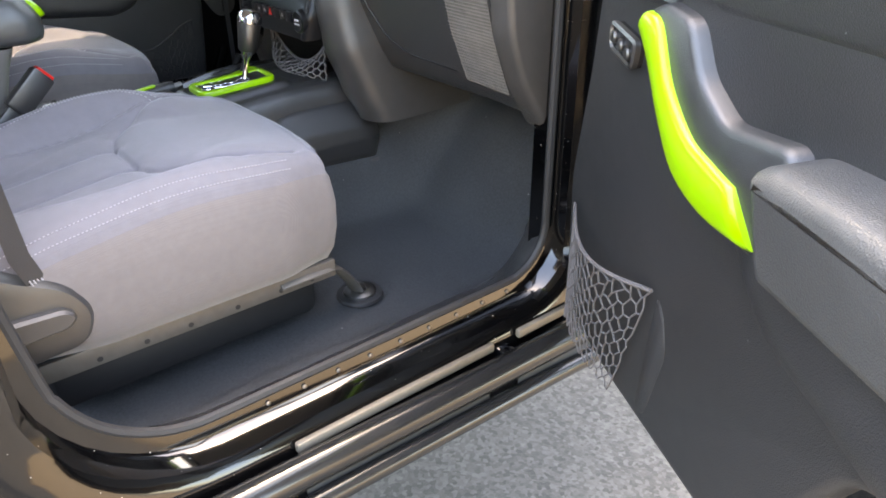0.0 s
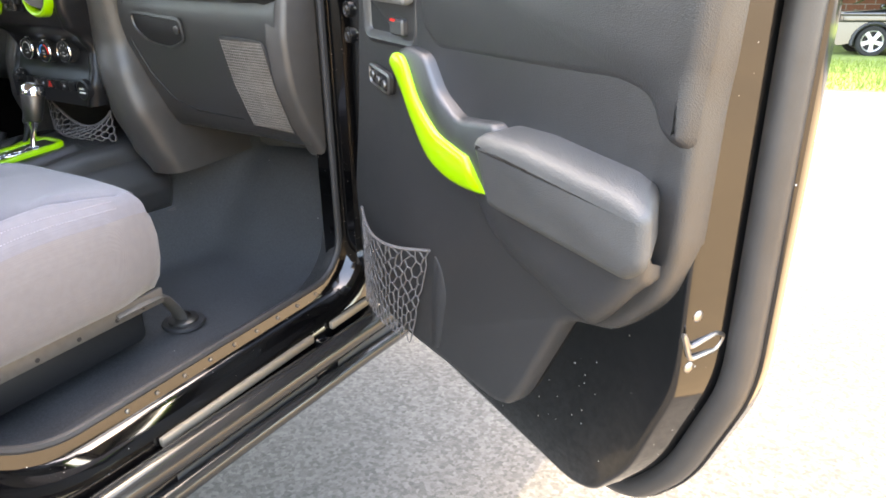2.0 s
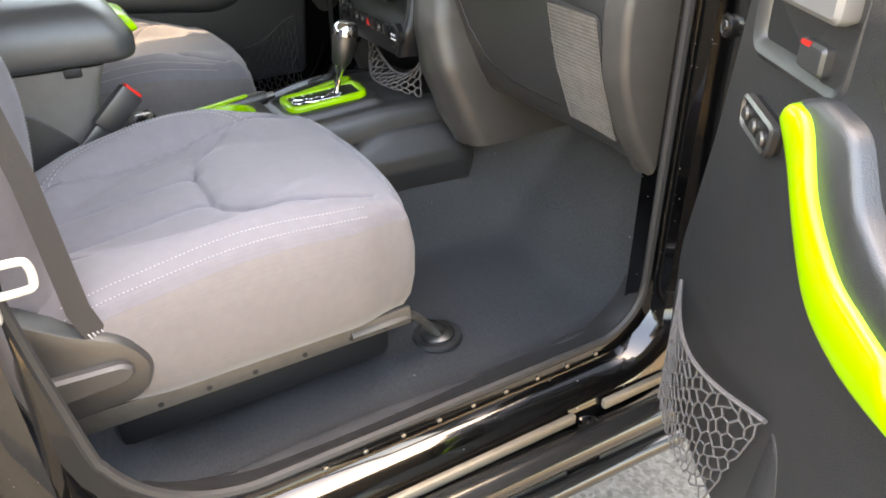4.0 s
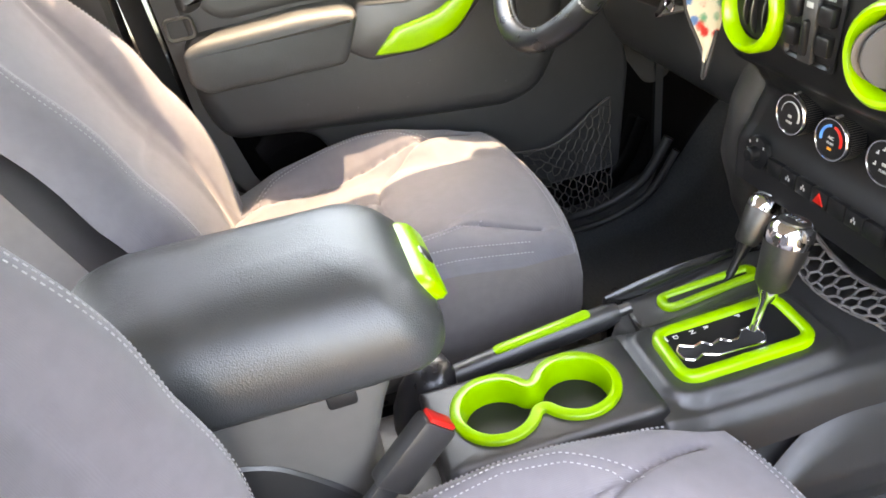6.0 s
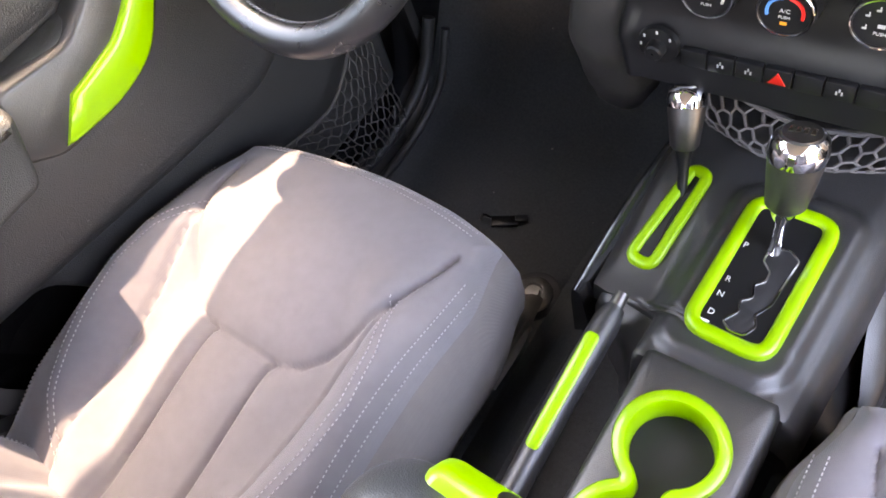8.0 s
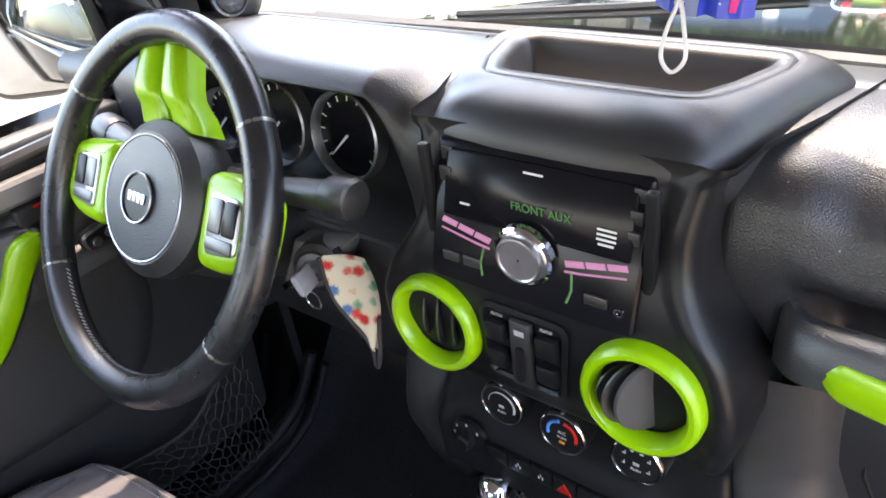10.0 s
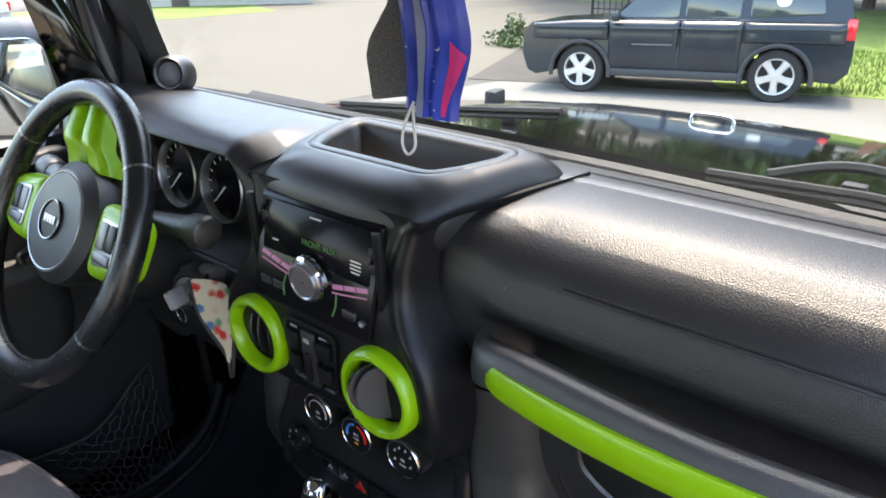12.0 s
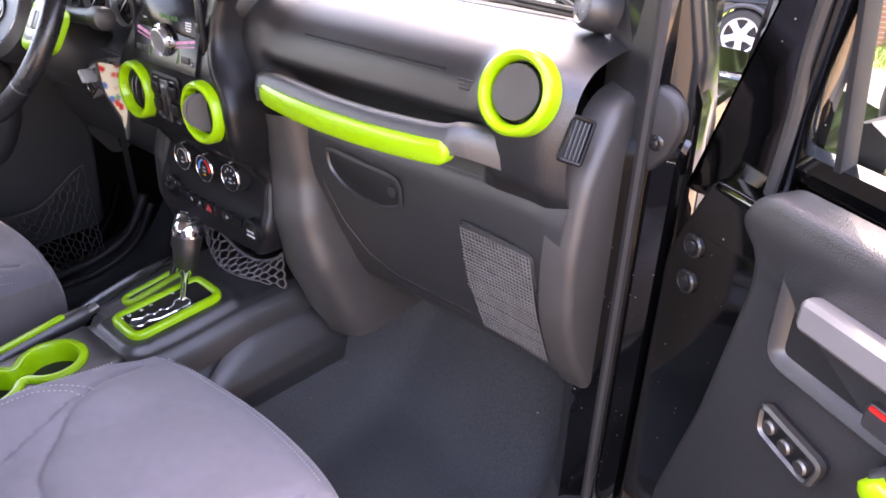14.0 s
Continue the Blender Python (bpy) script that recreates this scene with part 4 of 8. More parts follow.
# ---- dashboard ----
dash = thing("dashboard", (0, 1.3, 0.98), "black grained dashboard with lime green air vent rings", "dashboard")


def lerp_profile(pts, t):
    """Point at t in 0..1 along a (y, z) polyline smoothed by its own points."""
    k = t * (len(pts) - 1)
    i = min(int(k), len(pts) - 2)
    f = k - i
    p0, p1, p2, p3 = (V(*pts[max(i - 1, 0)]), V(*pts[i]), V(*pts[i + 1]), V(*pts[min(i + 2, len(pts) - 1)]))
    return 0.5 * (2 * p1 + (p2 - p0) * f + (2 * p0 - 5 * p1 + 4 * p2 - p3) * f * f + (3 * p1 - p0 - 3 * p2 + p3) * f ** 3)


PAD = [(1.49, 1.440), (1.44, 1.453), (1.38, 1.460), (1.32, 1.456), (1.275, 1.436), (1.250, 1.412), (1.238, 1.385), (1.238, 1.362), (1.268, 1.345), (1.285, 1.315), (1.283, 1.285), (1.272, 1.262)]
FULL = [(1.49, 1.440), (1.44, 1.453), (1.38, 1.458), (1.32, 1.456), (1.272, 1.446), (1.246, 1.425), (1.236, 1.400), (1.232, 1.375), (1.231, 1.35), (1.233, 1.325), (1.24, 1.295), (1.262, 1.265)]
HOOD = [(1.49, 1.440), (1.44, 1.455), (1.38, 1.468), (1.31, 1.476), (1.262, 1.476), (1.238, 1.468), (1.228, 1.458), (1.245, 1.454), (1.298, 1.446), (1.318, 1.38), (1.30, 1.315), (1.225, 1.285)]
SOLID = [(1.49, 1.440), (1.44, 1.455), (1.38, 1.463), (1.31, 1.462), (1.262, 1.450), (1.238, 1.430), (1.23, 1.405), (1.228, 1.375), (1.228, 1.345), (1.228, 1.325), (1.23, 1.305), (1.235, 1.285)]
bm = B()


def pad_pt(u, v):
    x = 0.115 + 0.627 * u
    k = sstep(0.595, 0.64, x) + (1 - sstep(0.175, 0.225, x))
    p = lerp_profile(PAD, v).lerp(lerp_profile(FULL, v), min(1, k))
    q = 0.02 * sstep(0.70, 0.76, x) + 0.030 * (1 - sstep(0.112, 0.140, x)) * sstep(0.30, 0.50, v)
    return V(x, p.x + q, p.y - 0.012 * sstep(0.68, 0.76, x) )


grid(bm, 110, 80, pad_pt)
pad = part("passenger_pad", bm, DASHVINYL, dash, "grained black airbag pad", sharp=70)
bm = B()
tube(bm, [pad_pt((x - 0.115) / 0.627, 0.452) + V(0, -0.0005, 0) for x in [0.276 + 0.275 * k / 20 for k in range(21)]], 0.0016, 5)
part("airbag_seam", bm, DARK, pad)
bm = B()
tube(bm, [pad_pt((x - 0.115) / 0.627, 0.462) + V(0, -0.0002, 0) for x in [0.276 + 0.275 * k / 20 for k in range(21)]], 0.0013, 5)
part("seam_lip", bm, TRIM, pad)
# smooth plate along the windscreen with the long defroster slot
bm = B()
grid(bm, 60, 10, lambda u, v: pad_pt(0.03 + 0.95 * u, 0.012 + 0.160 * v) + V(0, 0, 0.0016 - 0.003 * sstep(0.9, 1.0, v)))
dplate = part("defroster_plate", bm, TRIM, dash, "smooth black plate along the windscreen", sharp=70)
bm = B()
grid(bm, 40, 2, lambda u, v: pad_pt((0.20 + 0.41 * u - 0.115) / 0.627, 0.106 + 0.009 * v) + V(0, 0, 0.0026))
part("defroster_slot", bm, DARK, dplate)
bm = B()
tube(bm, [pad_pt((0.20 + 0.41 * k / 30 - 0.115) / 0.627, 0.1045) + V(0, 0, 0.002) for k in range(31)], 0.0013, 6)
part("slot_lip", bm, TRIM, dplate)
# raised airbag mark: three unreadable bars
for k in range(3):
    bm = B()
    c = pad_pt((0.588 - 0.115) / 0.627, 0.478 + 0.015 * k)
    box(bm, c, (0.026 - 0.004 * k, 0.0016, 0.0035), 0.0004)
    part("embossed_bar", bm, TRIM, pad)
bm = B()


def cluster_pt(u, v):
    x = -0.75 + 0.625 * u
    k = sstep(-0.60, -0.56, x) * (1 - sstep(-0.215, -0.165, x))
    p = lerp_profile(SOLID, v).lerp(lerp_profile(HOOD, v), k)
    q = 0.02 * sstep(-0.70, -0.76, x)
    return V(x, p.x + q, p.y)


grid(bm, 100, 80, cluster_pt)
part("driver_pad", bm, DASHVINYL, dash, "grained black instrument hood", sharp=70)
# strip behind the tray
bm = B()
grid(bm, 16, 6, lambda u, v: V(-0.166 + 0.338 * u, 1.40 + 0.09 * v, 1.4535 - 0.012 * v))
part("tray_surround", bm, DASHVINYL, dash)
# defroster slots along the windscreen
bm = B()
grid(bm, 30, 2, lambda u, v: cluster_pt((-0.60 + 0.42 * u + 0.75) / 0.625, 0.100 + 0.016 * v) + V(0, 0, 0.0012))
part("defroster_slot", bm, DARK, dash)
# lower panels
LOWER = [(1.275, 1.268), (1.268, 1.24), (1.27, 1.19), (1.285, 1.12), (1.306, 1.05), (1.331, 0.985), (1.375, 0.945), (1.55, 0.935)]
bm = B()
grid(bm, 50, 40, lambda u, v: V(0.215 + 0.525 * u, lerp_profile(LOWER, v).x - 0.012 * sstep(0.6, 0.75, 0.215 + 0.525 * u), lerp_profile(LOWER, v).y))
part("lower_panel", bm, TRIM, dash, "black lower dash panel with glove box")
bm = B()
grid(bm, 50, 40, lambda u, v: V(-0.74 + 0.58 * u, lerp_profile([(1.23, 1.29), (1.228, 1.25), (1.235, 1.19), (1.25, 1.11), (1.29, 1.04), (1.36, 1.0), (1.45, 0.99), (1.55, 0.98)], v).x, lerp_profile([(1.23, 1.29), (1.228, 1.25), (1.235, 1.19), (1.25, 1.11), (1.29, 1.04), (1.36, 1.0), (1.45, 0.99), (1.55, 0.98)], v).y))
part("knee_panel", bm, TRIM, dash)


def lowf(u, v, d):
    """On the lower passenger panel: u along x, v the height, d proud of it."""
    best = min((abs(lerp_profile(LOWER, k / 60).y - v), k) for k in range(48))[1]
    p, q = lerp_profile(LOWER, best / 60), lerp_profile(LOWER, (best + 1) / 60)
    t = (q - p).normalized()
    return V(u, p.x - 0.012 * sstep(0.6, 0.75, u) + t.y * d, v - t.x * d)


# glove box: door seam, handle cup and lock
bm = B()
tube(bm, [lowf(x, z, 0.0) for x, z in ((0.256, 1.255), (0.264, 1.16), (0.288, 1.09), (0.33, 1.03), (0.40, 1.005), (0.55, 1.0))], 0.0022, 5)
part("glove_box_seam", bm, DARK, dash)
bm = B()
cup = rounded([(0.285, 1.235), (0.455, 1.225), (0.455, 1.175), (0.40, 1.155), (0.33, 1.165), (0.29, 1.195)], 0.02, 5)
rim(bm, cup, lowf, [(0.0, 0.001), (0.002, 0.005), (-0.004, 0.006), (-0.006, 0.002)])
part("glove_box_pull", bm, TRIM, dash)
bm = B()
slab(bm, inset(cup, 0.004), lowf, [(0.001, 0), (0.002, 0.002)])
part("pull_recess", bm, DARK, dash)
bm = B()
slab(bm, circ(0.437, 1.20, 0.009, 18), lowf, [(0.001, 0), (0.007, 0), (0.008, 0.002)])
part("glove_box_lock", bm, GUN, dash)
# mesh pocket on the glove box door
bm = B()
gr = rounded([(0.565, 1.197), (0.699, 1.190), (0.715, 0.984), (0.586, 0.988), (0.568, 1.08)], 0.012, 3)
slab(bm, gr, lowf, [(0.001, 0), (0.004, 0), (0.005, 0.003)])
grl = part("mesh_panel", bm, mat("dusty_black_mesh", (0.034, 0.034, 0.034), 0.55, var=0.5, scale=60, bump=1.0, bump_scale=420, cells=True), dash, "dusty black mesh panel")
bm = B()
for k in range(32):
    z = 1.186 - 0.0062 * k
    x0, x1 = 0.570 + 0.17 * max(0.0, 1.08 - z), 0.695 + (1.19 - z) * 0.07
    tube(bm, [lowf(x0, z, 0.006), lowf((x0 + x1) / 2, z - 0.001, 0.006), lowf(x1, z, 0.006)], 0.0011, 4, caps=False)
for k in range(21):
    x = 0.572 + 0.0062 * k
    tube(bm, [lowf(x, 1.188, 0.007), lowf(x + 0.005, 1.09, 0.007), lowf(x + 0.014, 0.994, 0.007)], 0.0011, 4, caps=False)
part("mesh_screen", bm, mat("worn_grey_mesh", (0.13, 0.13, 0.128), 0.38, 0.3, var=0.5, scale=50), grl)
# end caps
for sx in (1, -1):
    bm = B()
    slab(bm, rounded([(1.40, 1.405), (1.33, 1.392), (1.272, 1.31), (1.252, 1.20), (1.262, 1.10), (1.30, 1.01), (1.362, 0.918), (1.42, 0.93), (1.45, 1.10), (1.46, 1.39)], 0.03, 5), lambda u, v, d: V(sx * (0.715 + d), u, v), [(0, 0), (0.034, 0), (0.044, 0.004), (0.049, 0.012)])
    part("end_cap", bm, GREYTRIM, dash, "charcoal end panel")
# slotted side window vent beside the passenger ring
for sx in (1, -1):
    md = Matrix(((sx * 0.819, 0, sx * 0.574, sx * 0.750), (0.506, 0.47, -0.723, 1.250), (-0.270, 0.883, 0.385, 1.366), (0, 0, 0, 1)))
    bm = B()
    slab(bm, rrect(0, 0, 0.030, 0.056, 0.005), lambda u, v, d: md @ V(u, v, d), [(-0.012, 0), (0.002, 0), (0.004, 0.002), (0.003, 0.004), (-0.004, 0.005)])
    dv = part("demist_vent", bm, SATIN, dash, "slotted side window vent")
    for k in range(4):
        bm = B()
        box(bm, (-0.0075 + 0.005 * k, 0, -0.0005), (0.0018, 0.046, 0.006), 0.0006, 1, md)
        part("vent_slat", bm, TRIM, dv)

# centre stack
TRAYBLACK = mat("smooth_black_tray", (0.014, 0.014, 0.015), 0.42, var=0.12, bump=0.12, bump_scale=900, spec=0.65)
STACK_Y = [(1.00, 1.198), (1.06, 1.206), (1.10, 1.222), (1.14, 1.233), (1.17, 1.214), (1.20, 1.178), (1.24, 1.166), (1.28, 1.164), (1.33, 1.169), (1.40, 1.190), (1.46, 1.206)]


def stack(u, v, d):
    """On the bulging face of the centre stack: u across, v the height, d proud of it."""
    y = STACK_Y[0][1] if v < 1.0 else STACK_Y[-1][1]
    for (z0, y0), (z1, y1) in zip(STACK_Y, STACK_Y[1:]):
        if z0 <= v <= z1:
            y = y0 + (y1 - y0) * sstep(z0, z1, v) * 0.5 + (y1 - y0) * (v - z0) / (z1 - z0) * 0.5
    return V(u, y - d, v)


def stack_edge(z, sgn):
    """Half outline of the stack at height z."""
    prof = [(1.012, 0.158), (1.06, 0.170), (1.12, 0.160), (1.17, 0.152), (1.21, 0.164), (1.25, 0.171), (1.29, 0.169), (1.32, 0.157), (1.345, 0.138), (1.37, 0.124), (1.40, 0.119), (1.43, 0.122), (1.462, 0.128)]
    for (z0, w0), (z1, w1) in zip(prof, prof[1:]):
        if z0 <= z <= z1:
            return 0.005 + sgn * (w0 + (w1 - w0) * (z - z0) / (z1 - z0))
    return 0.005 + sgn * 0.158


bm = B()
rows = []
EDGE = ((-0.016, 0.0), (-0.010, 0.0025), (-0.004, 0.0030), (0.002, 0.0), (0.006, -0.007), (0.008, -0.018), (0.011, -0.05))
for k in range(76):
    z = 1.012 + 0.450 * k / 75
    xl = (stack_edge(z - 0.008, -1) + stack_edge(z, -1) + stack_edge(z + 0.008, -1)) / 3
    xr = (stack_edge(z - 0.008, 1) + stack_edge(z, 1) + stack_edge(z + 0.008, 1)) / 3
    left = [stack(xl - o, z, d) for o, d in EDGE]
    right = [stack(xr + o, z, d) for o, d in EDGE]
    f = sstep(1.31, 1.40, z)
    rows.append([V(xl - 0.016 - 0.046 * f, 1.42, z), V(xl - 0.014 - 0.020 * f, 1.32, z)] + left[::-1] + [stack(xl + 0.020 + (xr - xl - 0.040) * q / 10, z, 0) for q in range(11)] + right + [V(xr + 0.014 + 0.020 * f, 1.32, z), V(xr + 0.016 + 0.046 * f, 1.42, z)])
loft(bm, rows, False)
part("centre_panel", bm, SATIN, dash, "satin black centre panel", sharp=60)
bm = B()
ro = rounded([(-0.118, 1.205), (-0.060, 1.197), (0.070, 1.197), (0.128, 1.205), (0.143, 1.240), (0.164, 1.330), (0.187, 1.405), (0.150, 1.425), (-0.140, 1.425), (-0.176, 1.405), (-0.153, 1.330), (-0.133, 1.240)], 0.030, 8)
ri = rounded([(-0.090, 1.276), (0.100, 1.276), (0.136, 1.372), (-0.116, 1.372)], 0.022, 14)
ri = [ray_to(ri, V(0.008, 1.322), p) for p in ro]

lip = inset(ri, -0.016)


def hood_ring(f, z):
    """A level line of the hood, from its outer edge (f = 0) to the lip of the tray (f = 1); it hangs lower in front than at the sides."""
    line = []
    for p, q in zip(ro, lip):
        c = p.lerp(q, f)
        line.append(V(c.x, c.y, z + 0.45 * sstep(1.20, 1.40, p.y) * max(0.0, 1.470 - z)))
    return line


rings = [hood_ring(f, z) for f, z in ((0.16, 1.405), (0.05, 1.420), (0.01, 1.434), (0.01, 1.444), (0.04, 1.4525), (0.09, 1.460), (0.16, 1.467), (0.26, 1.473), (0.38, 1.4775), (0.53, 1.481), (0.70, 1.4833), (0.86, 1.4846))] + [
         [V(p.x, p.y, 1.485) for p in lip], [V(p.x, p.y, 1.4835) for p in inset(ri, -0.014)], [V(p.x, p.y, 1.485) for p in inset(ri, -0.012)], [V(p.x, p.y, 1.484) for p in ri], [V(p.x, p.y, 1.478) for p in inset(ri, 0.004)], [V(p.x, p.y, 1.442) for p in inset(ri, 0.010)], [V(p.x, p.y, 1.440) for p in inset(ri, 0.02)]]
loft(bm, rings)
part("top_tray", bm, TRAYBLACK, dash, "open storage tray on top", sharp=70)
# stack cheek panels that run down to the tunnel
CHEEK = [(0.83, 0.215, 0.300, 1.292), (0.90, 0.192, 0.294, 1.262), (1.00, 0.184, 0.283, 1.228), (1.09, 0.174, 0.262, 1.222), (1.16, 0.160, 0.246, 1.234), (1.275, 0.165, 0.240, 1.226)]


def cheek(z):
    """Inner edge, outer edge and front of the cheek at height z."""
    k = min(max(0, sum(1 for c in CHEEK if c[0] <= z) - 1), len(CHEEK) - 2)
    t = sstep(0, 1, (z - CHEEK[k][0]) / (CHEEK[k + 1][0] - CHEEK[k][0])) * 0.4 + 0.6 * (z - CHEEK[k][0]) / (CHEEK[k + 1][0] - CHEEK[k][0])
    return [a + (b - a) * t for a, b in zip(CHEEK[k][1:], CHEEK[k + 1][1:])]


for sx in (1, -1):
    bm = B()
    rows = []
    for k in range(41):
        z = 0.83 + 0.445 * k / 40
        xi, xo, y = cheek(z)
        w = xo - xi
        rows.append([V(0.005 + sx * (x - 0.005), q, z) for x, q in ((xi - 0.010, y + 0.06), (xi - 0.002, y + 0.014), (xi + 0.006, y + 0.004), (xi + 0.018, y), (xi + 0.5 * w, y + 0.003), (xo - 0.022, y + 0.011), (xo - 0.008, y + 0.024), (xo, y + 0.046), (xo + 0.002, y + 0.10), (xo - 0.01, 1.58))])
    loft(bm, rows, False)
    part("cheek_panel", bm, GREYTRIM, dash, "charcoal side panel of the centre stack", sharp=60)


FLAPGREY = mat("matte_grey_flap", (0.075, 0.070, 0.070), 0.6, var=0.1, bump=0.15, bump_scale=900, spec=0.3)


def vent(parent, c, R, nrm, flap, closed):
    m = Matrix.Translation(c) @ V(*nrm).to_track_quat("Z", "Y").to_matrix().to_4x4()
    bm = B()
    lathe(bm, [(R * 1.06, -0.02), (R * 1.055, 0.0), (R * 1.02, 0.0045), (R * 0.95, 0.0068), (R * 0.86, 0.0060), (R * 0.785, 0.001), (R * 0.765, -0.012)], m, 48, caps=False)
    ring = part("vent_ring", bm, LIME, parent, "lime green air vent ring")
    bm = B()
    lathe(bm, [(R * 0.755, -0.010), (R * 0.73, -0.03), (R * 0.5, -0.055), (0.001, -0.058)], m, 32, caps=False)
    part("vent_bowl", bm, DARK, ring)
    if closed:
        mf = Matrix.Translation(V(*c) + V(*flap[0])) @ V(*flap[1]).to_track_quat("Z", "Y").to_matrix().to_4x4()
        bm = B()
        lathe(bm, [(R * 0.680, -0.003), (R * 0.685, -0.001), (R * 0.665, 0.0008), (0.001, 0.0020)], mf, 36)
        part("vent_flap", bm, FLAPGREY if closed == 2 else TRIM, ring, "round grey flap")
        if closed == 2:
            for dx, r in ((-0.014, 0.62), (-0.028, 0.42)):
                bm = B()
                lathe(bm, [(R * r, -0.001), (R * r, 0.001), (0.001, 0.0015)], Matrix.Translation((dx, -0.002, 0.0)) @ mf, 32)
                part("vent_blade", bm, TRIM, ring)
    else:
        for k in (-1, 0, 1):
            bm = B()
            o = [V(p.x, p.y) for p in circ(0, 0, R * math.sqrt(0.40 - (0.36 * k) ** 2), 20)]
            slab(bm, [V(p.x * 0.55, p.y) for p in o], lambda u, v, d: m @ (V(0.36 * k * R, 0, -0.014) + pose(0, 0, 0, *flap).to_3x3() @ V(d, v, u)), [(-0.001, 0.001), (0, 0), (0.001, 0.001)])
            part("vent_blade", bm, TRIM, ring)
    return ring


vent(dash, (-0.099, 1.156, 1.270), 0.0485, (0.0, -1, 0.06), (0, 18, 0), 0)
vent(dash, (0.110, 1.155, 1.275), 0.0490, (0.0, -1, 0.06), ((0.006, 0.010, 0.0), (0.84, -0.52, 0.05)), 2)
vent(dash, (0.678, 1.222, 1.414), 0.0480, (0.0, -0.95, 0.30), ((0.0, 0.002, 0.0), (0.0, -0.95, 0.30)), 1)

# radio
rad = part("radio", (lambda b: (slab(b, rrect(0.0, 1.388, 0.196, 0.122, 0.004), stack, [(-0.01, 0), (0.004, 0), (0.006, 0.002)]), b)[1])(B()), SCREEN, dash, "double-height car radio with silver knob")
bm = B()
slab(bm, rrect(0.001, 1.414, 0.176, 0.058, 0.003), stack, [(0.005, 0), (0.0075, 0), (0.0085, 0.0015)])
part("display", bm, SCREEN, rad)
M_STACK = lambda x, z, d: Matrix.Translation(stack(x, z, d)) @ pose(0, 0, 0, 90, 0, 0)
lettering("display_text", "FRONT AUX", 0.0110, GREENLED, M_STACK(0.010, 1.408, 0.0088), rad, 0.9)
for bx, bz, w in ((0.0, 1.436, 0.018), (-0.064, 1.399, 0.010), (0.068, 1.407, 0.016), (0.068, 1.403, 0.016), (0.068, 1.399, 0.016), (0.068, 1.395, 0.013)):
    bm = B()
    box(bm, stack(bx, bz, 0.0087), (w, 0.0006, 0.0018))
    part("print_bar", bm, WHITE, rad)
bm = B()
mk = Matrix.Translation(stack(-0.001, 1.370, 0.006)) @ pose(0, 0, 0, 90, 0, 0)
lathe(bm, [(0.0285, 0), (0.0278, 0.006), (0.0250, 0.008), (0.0215, 0.007)], mk, 40, caps=False)
part("knob_collar", bm, CHROME, rad)
bm = B()
lathe(bm, [(0.0218, 0), (0.0218, 0.011), (0.0212, 0.0135), (0.0193, 0.0140), (0.0180, 0.0128), (0.001, 0.0122)], mk, 48, caps=False)
part("volume_knob", bm, ALU, rad, "spun aluminium volume knob")
for sx in (-1, 1):
    for k in range(3):
        bm = B()
        x0, z0 = sx * (0.037 + 0.0178 * k), 1.3695 + 0.0032 * k
        slab(bm, [V(x0, z0), V(x0 + sx * 0.016, z0 + 0.0028), V(x0 + sx * 0.014, z0 + 0.0075), V(x0 - sx * 0.002, z0 + 0.0047)], stack, [(0.002, 0), (0.0075, 0), (0.008, 0.0006)])
        part("preset_key", bm, PINKLED, rad)
    bm = B()
    tube(bm, [stack(sx * 0.036, 1.3655, 0.0065), stack(sx * 0.050, 1.3670, 0.0065), stack(sx * 0.088, 1.3730, 0.0065)], 0.0011, 5)
    part("key_light", bm, PINKLED, rad, "lit pink key strip")
    bm = B()
    tube(bm, [stack(sx * 0.042, 1.366, 0.006), stack(sx * 0.044, 1.352, 0.006), stack(sx * 0.041, 1.341, 0.006)], 0.0011, 5)
    part("light_line", bm, GREENLED, rad)
    bm = B()
    box(bm, stack(sx * 0.103, 1.388, 0.004), (0.010, 0.010, 0.122), 0.003)
    part("radio_cheek", bm, SATIN, rad)
bm = B()
box(bm, stack(0.066, 1.350, 0.006), (0.020, 0.004, 0.010), 0.001)
part("usb_port", bm, GUN, rad)
bm = B()
lathe(bm, [(0.004, 0), (0.004, 0.003), (0.0025, 0.003), (0.002, 0.0)], Matrix.Translation(stack(0.086, 1.347, 0.005)) @ pose(0, 0, 0, 90, 0, 0), 14)
part("aux_socket", bm, CHROME, rad)
for k in range(2):
    bm = B()
    box(bm, stack(-0.075 + 0.022 * k, 1.350, 0.006), (0.018, 0.003, 0.010), 0.001)
    part("radio_key", bm, TRIM, rad)
for k, z in enumerate((1.437, 1.420)):
    bm = B()
    box(bm, stack(-0.087, z, 0.006), (0.012, 0.003, 0.014), 0.001)
    part("radio_key", bm, TRIM, rad)
for k in range(3):
    bm = B()
    box(bm, stack(0.089, 1.436 - 0.016 * k, 0.006), (0.010, 0.003, 0.012), 0.001)
    part("radio_key", bm, TRIM, rad)

# window switches
bm = B()
rim(bm, rounded([(-0.042, 1.230), (0.038, 1.230), (0.042, 1.314), (-0.046, 1.314)], 0.012), stack, [(0.0, 0.0), (0.002, 0.004), (-0.003, 0.005), (-0.006, 0.002), (-0.007, -0.002)])
wsw = part("switch_bezel", bm, SATIN, dash, "window switch panel")
lettering("auto_mark", "AUTO", 0.0045, GREYPRINT, M_STACK(-0.027, 1.3065, 0.0055), wsw)
lettering("auto_mark", "AUTO", 0.0045, GREYPRINT, M_STACK(0.023, 1.3065, 0.0055), wsw)
